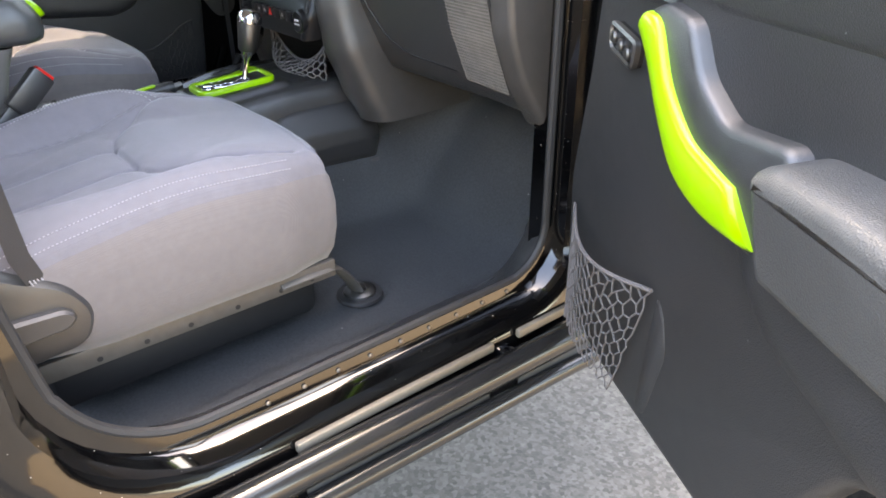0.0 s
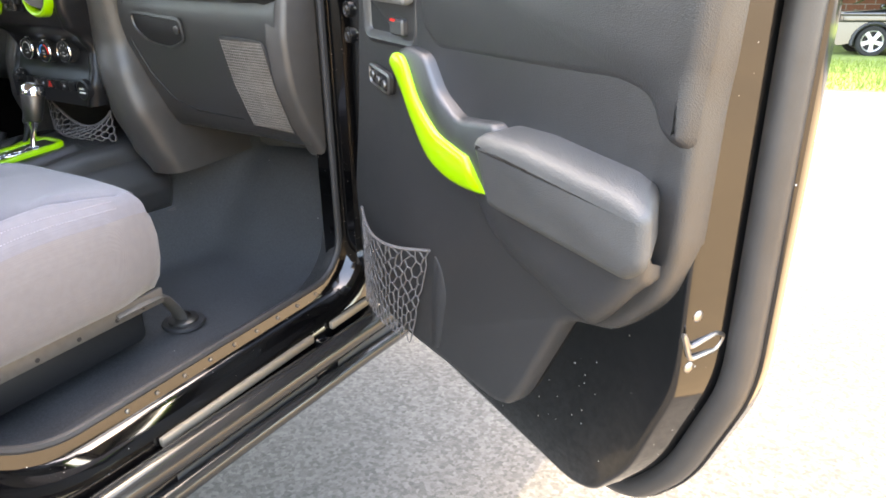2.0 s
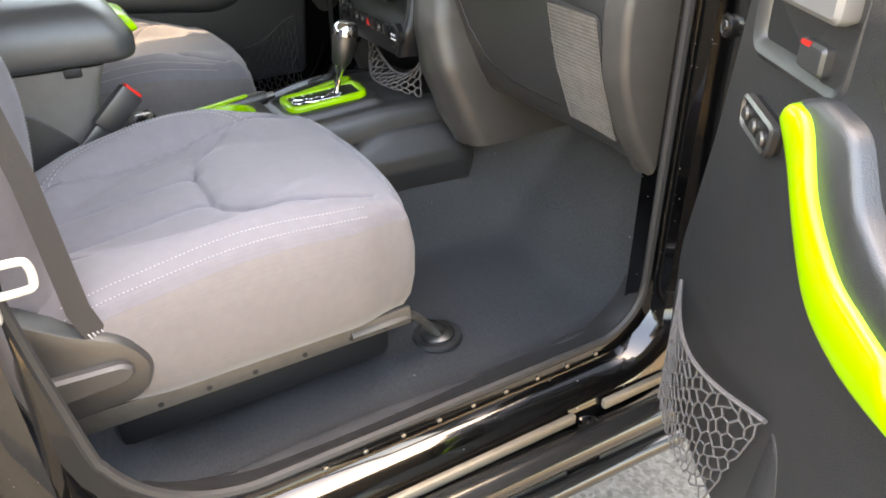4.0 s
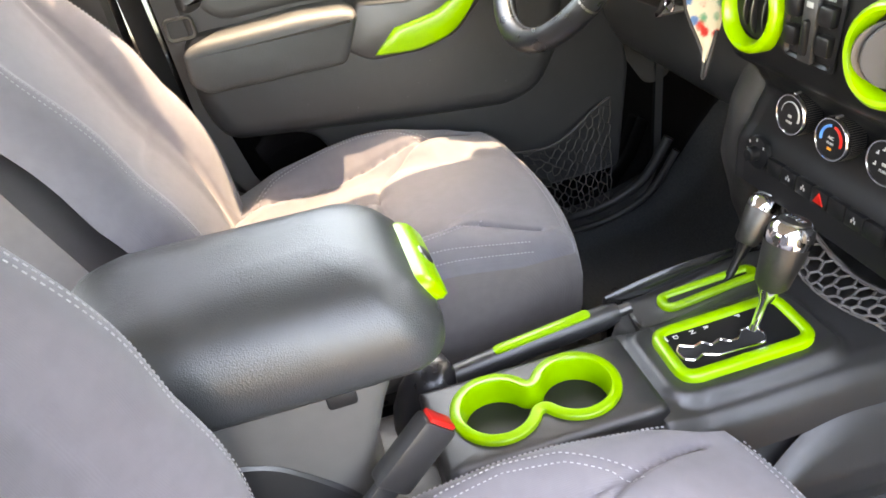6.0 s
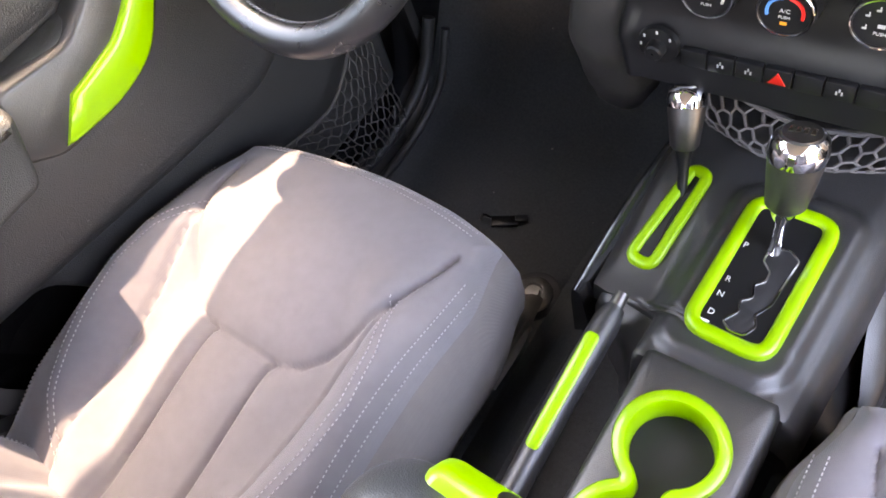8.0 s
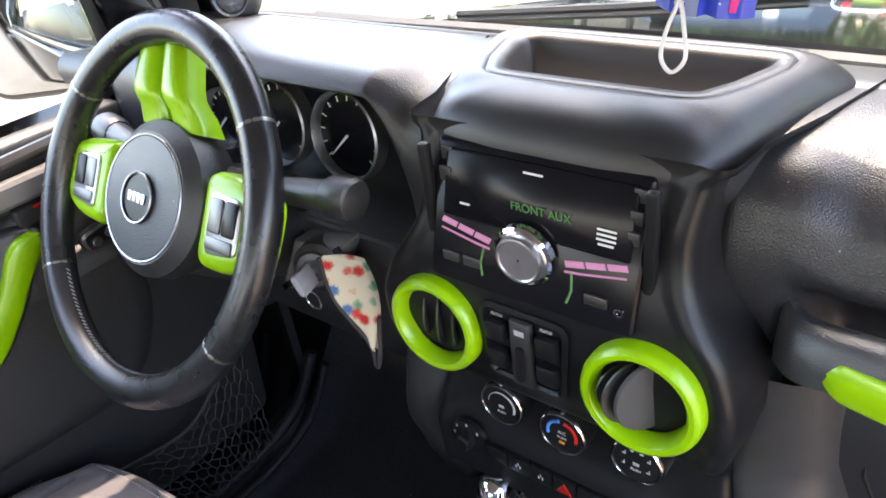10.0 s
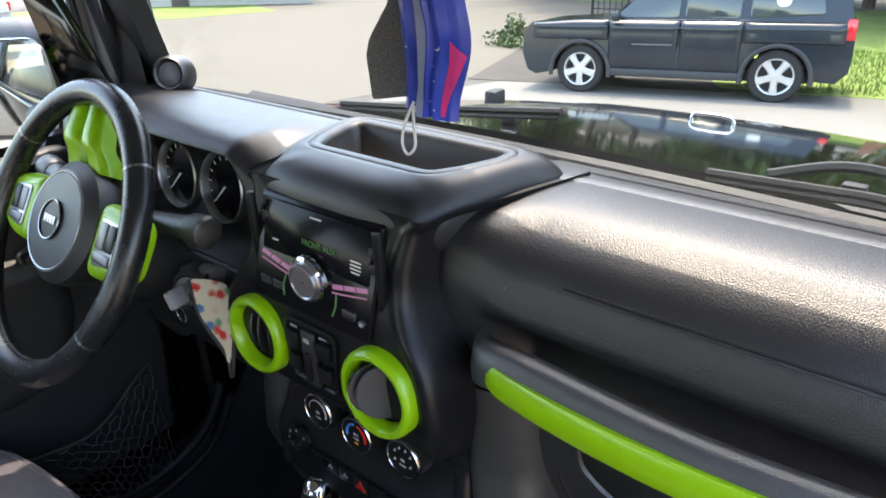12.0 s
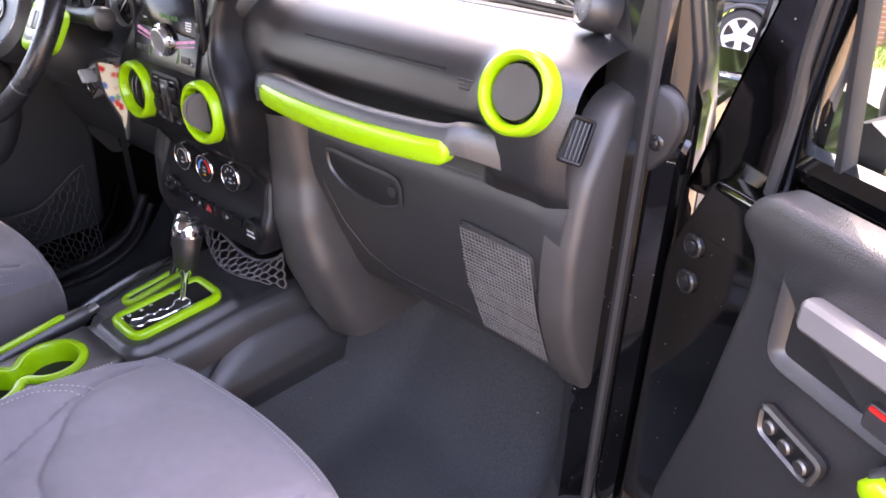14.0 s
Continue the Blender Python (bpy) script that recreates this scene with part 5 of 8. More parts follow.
for sx in (-1, 1):
    for z in (1.290, 1.259):
        bm = B()
        box(bm, stack(-0.002 + sx * 0.026, z, 0.004), (0.021, 0.013, 0.022), 0.004)
        part("rocker", bm, SATIN, wsw)
bm = B()
box(bm, stack(-0.002, 1.271, 0.003), (0.022, 0.008, 0.075), 0.003)
part("switch_rib", bm, TRIM, wsw)
bm = B()
box(bm, stack(-0.002, 1.262, 0.008), (0.009, 0.010, 0.040), 0.004)
part("lock_bar", bm, SATIN, wsw)
bm = B()
box(bm, stack(-0.002, 1.297, 0.0082), (0.010, 0.001, 0.006), 0.0003)
part("print_bar", bm, GREYPRINT, wsw)

# heater knobs
for i, (x, z) in enumerate(((-0.066, 1.135), (0.008, 1.132), (0.088, 1.137))):
    m = Matrix.Translation(stack(x, z, 0.0)) @ pose(0, 0, 0, 88, 0, 0)
    bm = B()
    lathe(bm, [(0.0275, -0.008), (0.0270, 0.024), (0.0262, 0.0266), (0.0240, 0.0274), (0.0235, 0.0262), (0.001, 0.0262)], m, 40, caps=False)
    kn = part("heater_knob", bm, SATIN, dash, "round black heater knob with silver edge")
    bm = B()
    lathe(bm, [(0.0272, 0.0235), (0.0272, 0.0262), (0.0258, 0.0280), (0.0246, 0.0280), (0.0240, 0.0266)], m, 40, caps=False)
    part("silver_edge", bm, CHROME, kn)
    bm = B()
    for q in range(60):
        a = 2 * math.pi * q / 60
        tube(bm, [m @ V(0.0273 * math.cos(a), 0.0273 * math.sin(a), 0.002), m @ V(0.0269 * math.cos(a), 0.0269 * math.sin(a), 0.0228)], 0.0006, 4, caps=False)
    part("knurling", bm, GUN, kn, "fine knurled grip")
    if i == 1:
        for a0, a1, cm in ((100, 195, BLUE), (-15, 80, RED)):
            bm = B()
            tube(bm, [m @ V(0.0165 * math.cos(radians(a0 + (a1 - a0) * k / 12)), 0.0165 * math.sin(radians(a0 + (a1 - a0) * k / 12)), 0.0268) for k in range(13)], 0.0018, 5)
            part("temperature_arc", bm, cm, kn)
        lettering("knob_text", "A/C", 0.006, GREYPRINT, m @ pose(0, 0.002, 0.027), kn)
        lettering("knob_text", "PUSH", 0.0045, GREYPRINT, m @ pose(0, -0.005, 0.027), kn)
        bm = B()
        box(bm, m @ V(0, -0.0115, 0.027), (0.006, 0.001, 0.003))
        part("lamp_mark", bm, ORANGE, kn)
    else:
        bm = B()
        if i == 0:
            tube(bm, [m @ V(0.0165 * math.cos(radians(-20 + 200 * k / 16)), 0.0165 * math.sin(radians(-20 + 200 * k / 16)), 0.0268) for k in range(17)], [0.0004 + 0.0012 * (1 - k / 16) for k in range(17)], 5)
        else:
            for a in (-30, 30, 70, 110, 150, 205):
                box(bm, m @ V(0.0145 * math.cos(radians(a)), 0.0145 * math.sin(radians(a)), 0.027), (0.0036, 0.0008, 0.0014))
                box(bm, m @ V(0.0145 * math.cos(radians(a)) + 0.001, 0.0145 * math.sin(radians(a)) + 0.002, 0.027), (0.0010, 0.0008, 0.0036))
        part("knob_marks", bm, GREYPRINT, kn)
        lettering("knob_text", "PUSH", 0.0045, GREYPRINT, m @ pose(0, -0.010, 0.027), kn)
        bm = B()
        box(bm, m @ V(0, -0.002, 0.027), (0.006, 0.0008, 0.0035))
        part("knob_symbol", bm, GREYPRINT, kn)
    bm = B()
    box(bm, m @ V(0, 0.0278, 0.021), (0.003, 0.010, 0.003), 0.001)
    part("pointer", bm, ALU, kn)
# button row, mirror dial and power socket
for k in range(7):
    x = -0.076 + 0.029 * k
    bm = B()
    box(bm, stack(x, 1.055, 0.002), (0.0275, 0.008, 0.022), 0.0015)
    bt = part("dash_button", bm, SATIN, dash)
    if k == 3:
        bm = B()
        slab(bm, [V(x - 0.009, 1.048), V(x + 0.009, 1.048), V(x, 1.063)], lambda u, v, d: stack(u, 1.055, d) + V(0, 0, v - 1.055), [(0.0055, 0), (0.0070, 0), (0.0072, 0.0005)])
        part("hazard_triangle", bm, RED, bt, "red hazard triangle")
    elif k in (1, 2, 5):
        bm = B()
        for q in range(3):
            box(bm, stack(x - 0.0025 + 0.0025 * q, 1.056 + (0.002 if q == 1 else -0.0015), 0.0062), (0.0016, 0.0006, 0.0042))
        part("print_bar", bm, GREYPRINT, bt)
m = Matrix.Translation(stack(-0.117, 1.061, 0.0)) @ pose(0, 0, 0, 90, 0, 0)
bm = B()
lathe(bm, [(0.024, -0.002), (0.023, 0.004), (0.016, 0.005), (0.011, 0.006), (0.010, 0.016), (0.008, 0.018), (0.001, 0.018)], m, 32, caps=False)
dl = part("dimmer_dial", bm, SATIN, dash)
bm = B()
for a in (40, 90, 140, 180):
    box(bm, m @ V(0.019 * math.cos(radians(a)), 0.019 * math.sin(radians(a)), 0.005), (0.0022, 0.0006, 0.004))
part("print_bar", bm, GREYPRINT, dl)
m = Matrix.Translation(stack(0.150, 1.052, 0.0)) @ pose(0, 0, 0, 90, 0, 0)
bm = B()
lathe(bm, [(0.026, -0.002), (0.025, 0.010), (0.021, 0.012), (0.019, 0.011), (0.001, 0.012)], m, 32, caps=False)
so = part("power_socket", bm, SATIN, dash, "round capped power socket")
lettering("socket_text", "12V DC", 0.0065, WHITE, m @ pose(0, 0.003, 0.0125), so)
bm = B()
box(bm, m @ V(0, -0.005, 0.0125), (0.022, 0.0005, 0.003))
part("print_bar", bm, WHITE, so)

# grab handle over the glove box
bm = B()
line = smooth_line([V(0.186, 1.246, 1.322), V(0.210, 1.214, 1.330), V(0.27, 1.203, 1.338), V(0.42, 1.196, 1.334), V(0.57, 1.203, 1.338), V(0.610, 1.216, 1.344), V(0.640, 1.238, 1.336), V(0.672, 1.272, 1.322)], 8)
rings = []
for i, p in enumerate(line):
    k = abs(2 * i / (len(line) - 1) - 1)
    h = 0.020 + 0.006 * k ** 4
    t = 0.017 + 0.006 * k ** 3
    rings.append([p + V(0, -t * 0.9, -h), p + V(0, -t, -h * 0.2), p + V(0, -t * 0.7, h * 0.75), p + V(0, -t * 0.1, h), p + V(0, t * 0.7, h * 0.8), p + V(0, t, 0), p + V(0, t * 0.7, -h * 0.9), p + V(0, -t * 0.2, -h * 1.15)])
loft(bm, rings)
gh = part("grab_handle", bm, PADMAT, dash, "black vinyl grab handle", sharp=60)
bm = B()
line2 = [V(0.226 + 0.378 * t, 1.2035 - 0.020 * max(0.0, math.sin(math.pi * t)) ** 0.6, 1.326 - 0.004 * math.sin(math.pi * t)) for t in sines(60)]
rings = []
for i, p in enumerate(line2):
    e = math.sqrt(max(0.02, 1 - max(0.0, (abs(p.x - 0.415) - 0.175) / 0.014) ** 2))
    hh, tt = 0.0165 * e, 0.012
    rings.append([p + V(0, -tt + 0.004, -hh), p + V(0, -tt, -hh * 0.6), p + V(0, -tt, hh * 0.6), p + V(0, -tt + 0.004, hh), p + V(0, 0.006, hh), p + V(0, 0.006, -hh)])
loft(bm, rings)
part("lime_insert", bm, LIME, gh, "lime green handle insert", sharp=50)

# instrument cluster
for x, z, R in ((-0.288, 1.388, 0.052), (-0.404, 1.386, 0.053), (-0.512, 1.375, 0.040)):
    m = Matrix.Translation((x, 1.266, z)) @ pose(0, 0, 0, 80, 0, 0)
    bm = B()
    lathe(bm, [(R, -0.01), (R, 0.008), (R * 0.96, 0.010), (R * 0.93, 0.006), (R * 0.92, -0.004)], m, 40, caps=False)
    g = part("gauge_ring", bm, ALU, dash, "silver rimmed round gauge")
    bm = B()
    lathe(bm, [(R * 0.93, -0.004), (0.001, -0.004)], m, 32, caps=False)
    part("gauge_face", bm, SCREEN, g)
    bm = B()
    for k in range(13):
        a = radians(-40 + 260 * k / 12)
        tube(bm, [m @ V(R * 0.74 * math.cos(a), R * 0.74 * math.sin(a), -0.002), m @ V(R * 0.86 * math.cos(a), R * 0.86 * math.sin(a), -0.002)], 0.0009, 4)
    part("gauge_ticks", bm, WHITE, g)
    bm = B()
    tube(bm, [m @ V(0, 0, 0.001), m @ V(-R * 0.5, -R * 0.5, 0.001)], [0.0018, 0.0007], 5)
    part("needle", bm, WHITE, g)

# ---- steering wheel and column ----
WC = V(-0.422, 1.086, 1.368)
WM = Matrix.Translation(WC) @ pose(0, 0, 0, 90 - 31.5, 0, 0.4)       # z of WM points to the driver


def W(x, y, d=0.0):
    return WM @ V(x, y, d)


wheel = thing("steering_wheel", WC, "black leather steering wheel with lime green spokes", "steering wheel")
def rim_at(a, r=0.0):
    """Middle line of the rim: a little taller than wide, its middle below the hub's."""
    return V((0.187 + r) * math.cos(a), (0.1965 + r) * math.sin(a) - 0.013)


bm = B()
tube(bm, [W(*rim_at(2 * math.pi * k / 72)) for k in range(72)], 0.0188, 14, closed=True)
rimo = part("leather_rim", bm, LEATHER, wheel, "worn black leather rim")
for a in (35, 145, -32, 212):
    bm = B()
    p = radians(a)
    lathe(bm, [(0.0187, -0.002), (0.0191, 0.0), (0.0187, 0.002)], Matrix.Translation(W(*rim_at(p))) @ (WM.to_3x3() @ V(-math.sin(p), math.cos(p), 0)).to_track_quat("Z", "Y").to_matrix().to_4x4(), 16, caps=False)
    part("rim_seam", bm, STEEL, rimo)
bm = B()
for k in range(60):
    a = radians(215 + 108 * k / 60)
    b = radians(215 + 108 * (k + 0.6) / 60)
    tube(bm, [W(*rim_at(a, -0.0186), 0.003), W(*rim_at(b, -0.0186), -0.001)], 0.0010, 4)
part("stitching", bm, mat("grey_thread", (0.25, 0.25, 0.25), 0.8), rimo)
bm = B()
HM = WM @ pose(0, 0, -0.020)
lathe(bm, [(0.064, -0.050), (0.080, -0.036), (0.088, -0.005), (0.086, 0.014), (0.072, 0.027), (0.0665, 0.0265), (0.066, 0.028), (0.030, 0.031), (0.001, 0.0315)], HM, 44, caps=False)
hub = part("hub", bm, VINYL, wheel, "round black airbag hub")
bm = B()
tube(bm, [HM @ V(0.0685 * math.cos(2 * math.pi * k / 48), 0.0685 * math.sin(2 * math.pi * k / 48), 0.0275) for k in range(48)], 0.0011, 5, closed=True)
part("hub_ring", bm, ALU, hub)
bm = B()
lathe(bm, [(0.028, 0.030), (0.0275, 0.034), (0.025, 0.0345), (0.0245, 0.033), (0.001, 0.0335)], HM, 36, caps=False)
em = part("emblem", bm, SATIN, hub, "round silver emblem")
bm = B()
tube(bm, [HM @ V(0.027 * math.cos(2 * math.pi * k / 40), 0.027 * math.sin(2 * math.pi * k / 40), 0.0345) for k in range(40)], 0.0011, 5, closed=True)
part("emblem_ring", bm, ALU, em)
for k in range(4):
    bm = B()
    box(bm, (0, 0, 0), (0.0062, 0.011, 0.001), 0.0003)
    bm.transform(HM @ pose(-0.0122 + 0.0081 * k, 0, 0.0342))
    part("logo_bar", bm, ALU, em)
# side spokes
for sx in (-1, 1):
    bm = B()
    ol = rounded([(sx * 0.084, 0.050), (sx * 0.130, 0.048), (sx * 0.178, 0.038), (sx * 0.178, -0.034), (sx * 0.140, -0.050), (sx * 0.086, -0.052)], 0.022, 6)
    slab(bm, ol, lambda u, v, d: W(u, v, d), [(-0.035, 0), (-0.014, 0), (-0.007, 0.003), (-0.003, 0.009), (-0.002, 0.016)])
    sp = part("spoke", bm, LIME, wheel, "lime green spoke cover")
    bm = B()
    slab(bm, rounded([(sx * 0.104, 0.030), (sx * 0.152, 0.027), (sx * 0.154, -0.028), (sx * 0.106, -0.034)], 0.010), lambda u, v, d: W(u, v, d), [(-0.006, 0), (-0.0005, 0), (0.001, 0.002)])
    bt = part("button_pad", bm, ALU, sp, "silver edged control buttons")
    bm = B()
    box(bm, (0, 0, 0), (0.020, 0.036, 0.006), 0.003)
    bm.transform(WM @ pose(sx * 0.140, 0.007, 0.0005))
    part("button", bm, SATIN, bt)
    bm = B()
    box(bm, (0, 0, 0), (0.020, 0.036, 0.006), 0.003)
    bm.transform(WM @ pose(sx * 0.118, 0.007, 0.0005))
    part("button", bm, GUN, bt)
    bm = B()
    box(bm, (0, 0, 0), (0.042, 0.014, 0.006), 0.003)
    bm.transform(WM @ pose(sx * 0.129, -0.021, 0.0005))
    part("button", bm, GUN, bt)
# twin spokes painted lime; the wheel is turned so that they stand on top
for sx in (-1, 1):
    bm = B()
    fl = lambda u, v, d: W(u - 0.008 - 0.30 * (v - 0.09), v, d + (0.003 + 0.017 * sstep(0.085, 0.116, v) - 0.006 * sstep(0.116, 0.175, v)))
    prof = ((0.078, 0.055, 0.004), (0.098, 0.0505, 0.004), (0.104, 0.049, 0.004), (0.110, 0.0476, 0.004), (0.116, 0.0462, 0.004), (0.126, 0.0442, 0.0045), (0.140, 0.042, 0.004), (0.156, 0.039, 0.0035), (0.172, 0.036, 0.003))
    rings = [[fl(sx * xo, v, -0.05), fl(sx * xo, v, -0.030), fl(sx * (xo - 0.0015), v, -0.023), fl(sx * (xo - 0.006), v, -0.0175), fl(sx * (xo - 0.012), v, -0.0155), fl(sx * (xo + xi) / 2, v, -0.0145), fl(sx * (xi + 0.012), v, -0.0160), fl(sx * (xi + 0.006), v, -0.0185), fl(sx * (xi + 0.0015), v, -0.024), fl(sx * xi, v, -0.030), fl(sx * xi, v, -0.05)] for v, xo, xi in prof]
    loft(bm, rings)
    part("spoke", bm, LIME, wheel, "lime green upper spoke", sharp=60)

column = thing("steering_column", WC + V(0, 0.12, -0.06), "black steering column cover with stalk and ignition lock", "steering column")
bm = B()
loft(bm, [[W(rx * math.cos(2 * math.pi * k / 24), ry * math.sin(2 * math.pi * k / 24) - 0.02, d) for k in range(24)] for rx, ry, d in ((0.052, 0.05, -0.035), (0.062, 0.062, -0.05), (0.066, 0.072, -0.12), (0.06, 0.066, -0.24))])
part("shroud", bm, TRIM, column)
for sx in (1, -1):
    bm = B()
    tube(bm, [V(-0.415 + sx * 0.05, 1.150, 1.372), V(-0.415 + sx * 0.13, 1.158, 1.374), V(-0.415 + sx * 0.195, 1.166, 1.377)], [0.016, 0.014, 0.017], 12)
    st = part("stalk", bm, TRIM, column, "black control stalk")
    bm = B()
    tube(bm, [V(-0.415 + sx * 0.193, 1.166, 1.377), V(-0.415 + sx * 0.200, 1.167, 1.3775), V(-0.415 + sx * 0.226, 1.170, 1.379), V(-0.415 + sx * 0.229, 1.170, 1.379)], [0.018, 0.0215, 0.0215, 0.018], 16)
    part("stalk_knob", bm, TRIM, st)
bm = B()
m = Matrix.Translation((-0.300, 1.188, 1.253)) @ pose(0, 0, 0, 80, 0, 25)
lathe(bm, [(0.030, -0.05), (0.030, 0.0), (0.024, 0.006), (0.022, 0.004), (0.021, 0.008), (0.014, 0.009), (0.013, 0.004), (0.001, 0.004)], m, 28)
part("ignition_lock", bm, GUN, column, "round ignition lock")
bm = B()
slab(bm, rounded([(-0.405, 1.176), (-0.350, 1.270), (-0.258, 1.288), (-0.300, 1.212)], 0.008, 4), lambda u, v, d: V(u, 1.214 - d, v), [(-0.02, 0), (0.008, 0), (0.012, 0.003), (0.013, 0.007)])
part("lock_plate", bm, mat("pale_grey_shroud_plastic", (0.15, 0.14, 0.135), 0.5, var=0.1, bump=0.1, bump_scale=800), column, "pale grey ignition surround")
key = thing("car_key", (-0.268, 1.165, 1.264), "silver and black car key in the ignition", "key")
bm = B()
box(bm, (0, 0, 0.032), (0.028, 0.010, 0.040), 0.005)
box(bm, (0, 0, 0.004), (0.008, 0.004, 0.03), 0.001)
bm.transform(m @ pose(0, 0, 0.002, 0, 0, 115))
part("key_head", bm, mat("worn_silver_plastic", (0.36, 0.36, 0.37), 0.35, var=0.15, scale=90), key, "silver key head")
bm = B()
tube(bm, [V(-0.272, 1.152, 1.240) + V(0.012 * math.cos(a), 0, 0.012 * math.sin(a)) for a in [2 * math.pi * k / 20 for k in range(20)]], 0.0012, 5, closed=True)
part("key_ring", bm, CHROME, key)

# face covering hung from the key: folded flowered cloth with a dark ear loop
mask = thing("cloth_mask", (-0.235, 1.17, 1.20), "folded cream cloth mask with red flowers hanging from the key", "cloth mask")


def mask_pt(u, v):
    w = 0.018 + 0.014 * math.sin(math.pi * min(1, 0.15 + v * 0.9)) - 0.010 * v * v
    return V(-0.256 + 0.026 * v + (u - 0.5) * 1.35 * w, 1.188 - 0.004 * v + (u - 0.5) * 1.2 * w + 0.006 * math.sin(3 * u + 2 * v), 1.284 - 0.112 * v - 0.012 * u)


flower = mat("flowered_cream_cloth", (0.75, 0.66, 0.48), 0.85, var=0.05, bump=0.3, bump_scale=900)
nt = flower.node_tree
vo = nt.nodes.new("ShaderNodeTexVoronoi")
vo.inputs["Scale"].default_value = 58
ns = nt.nodes.new("ShaderNodeTexNoise")
ns.inputs["Scale"].default_value = 70
va = nt.nodes.new("ShaderNodeVectorMath")
va.operation = "MULTIPLY_ADD"
va.inputs[1].default_value = (0.016, 0.016, 0.016)
nt.links.new(ns.outputs["Color"], va.inputs[0])
nt.links.new(nt.nodes["Texture Coordinate"].outputs["Object"], va.inputs[2])
nt.links.new(va.outputs[0], vo.inputs["Vector"])
cr = nt.nodes.new("ShaderNodeValToRGB")
cr.color_ramp.elements[0].position, cr.color_ramp.elements[0].color = 0.0, (0.65, 0.03, 0.02, 1)
cr.color_ramp.elements[1].position, cr.color_ramp.elements[1].color = 1.0, (0.80, 0.28, 0.05, 1)
for p, c in ((0.45, (0.70, 0.05, 0.03, 1)), (0.62, (0.10, 0.33, 0.18, 1)), (0.74, (0.08, 0.20, 0.42, 1))):
    e = cr.color_ramp.elements.new(p)
    e.color = c
cr.color_ramp.interpolation = "CONSTANT"
nt.links.new(vo.outputs["Color"], cr.inputs[0])
lt = nt.nodes.new("ShaderNodeMath")
lt.operation, lt.inputs[1].default_value = "LESS_THAN", 0.40
nt.links.new(vo.outputs["Distance"], lt.inputs[0])
mx = nt.nodes.new("ShaderNodeMix")
mx.data_type = "RGBA"
mx.inputs[6].default_value = (0.75, 0.66, 0.48, 1)
nt.links.new(lt.outputs[0], mx.inputs[0])
nt.links.new(cr.outputs[0], mx.inputs[7])
nt.links.new(mx.outputs[2], nt.nodes["Principled BSDF"].inputs["Base Color"])
bm = B()
grid(bm, 14, 24, mask_pt)
grid(bm, 14, 24, lambda u, v: mask_pt(u, v) + V(0.001, 0.005, 0))
part("mask_cloth", bm, flower, mask)
bm = B()
tube(bm, smooth_line([mask_pt(0.0, 0.0), mask_pt(0.0, 0.5) + V(-0.002, 0, 0), mask_pt(0.2, 1.0), mask_pt(0.5, 1.0) + V(0.004, 0, -0.028), mask_pt(1.0, 1.0) + V(0.006, 0, -0.005), mask_pt(1.0, 0.6) + V(0.003, 0, 0)], 6), 0.0028, 6)
part("ear_loop", bm, BELT, mask, "dark elastic ear loop")

# things hung from the mirror: a blue patterned pouch, a grey glittering tag and a white cord
pouch = thing("blue_pouch", (0.085, 1.287, 1.545), "crumpled blue and purple printed pouch hanging on a white cord", "pouch")
bluefoil = mat("blue_printed_foil", (0.035, 0.075, 0.50), 0.25, var=0.5, scale=25, big=9)


def pouch_pt(u, v, s):
    left = 0.055 + 0.003 * math.sin(8 * v)
    right = 0.127 + 0.018 * sstep(0.02, 0.36, v) - 0.009 * sstep(0.36, 0.62, v)
    folds = ((0.0, 0.0), (0.10, 0.006), (0.22, 0.012), (0.34, 0.007), (0.38, 0.012), (0.52, 0.013), (0.56, 0.007), (0.70, 0.013), (0.80, 0.008), (0.90, 0.006), (1.0, 0.0))
    for (u0, a), (u1, b) in zip(folds, folds[1:]):
        if u <= u1:
            break
    th = a + (b - a) * (u - u0) / (u1 - u0) + 0.003 * abs(math.sin(5 * u + 9 * v)) * math.sin(math.pi * u)
    return V(left + (right - left) * u, 1.287 + s * th, 1.545 + 0.22 * v - 0.006 * u)


bm = B()
for s in (-1, 1):
    grid(bm, 50, 28, lambda u, v: pouch_pt(u, v, s))
pc = part("pouch_foil", bm, bluefoil, pouch)
bm = B()
grid(bm, 8, 28, lambda u, v: pouch_pt(0.385 + 0.13 * u, v, -1) + V(0, -0.0015, 0))
part("silver_fold", bm, mat("pale_blue_fold", (0.20, 0.25, 0.42), 0.35, var=0.2), pc)
bm = B()
grid(bm, 8, 16, lambda u, v: pouch_pt(0.80 + (0.06 + 0.12 * v) * u, 0.02 + (0.34 - 0.06 * u) * v, -1) + V(0, -0.0015, 0))
part("pink_print", bm, mat("pink_print", (0.70, 0.05, 0.25), 0.35, var=0.3, scale=40), pc)
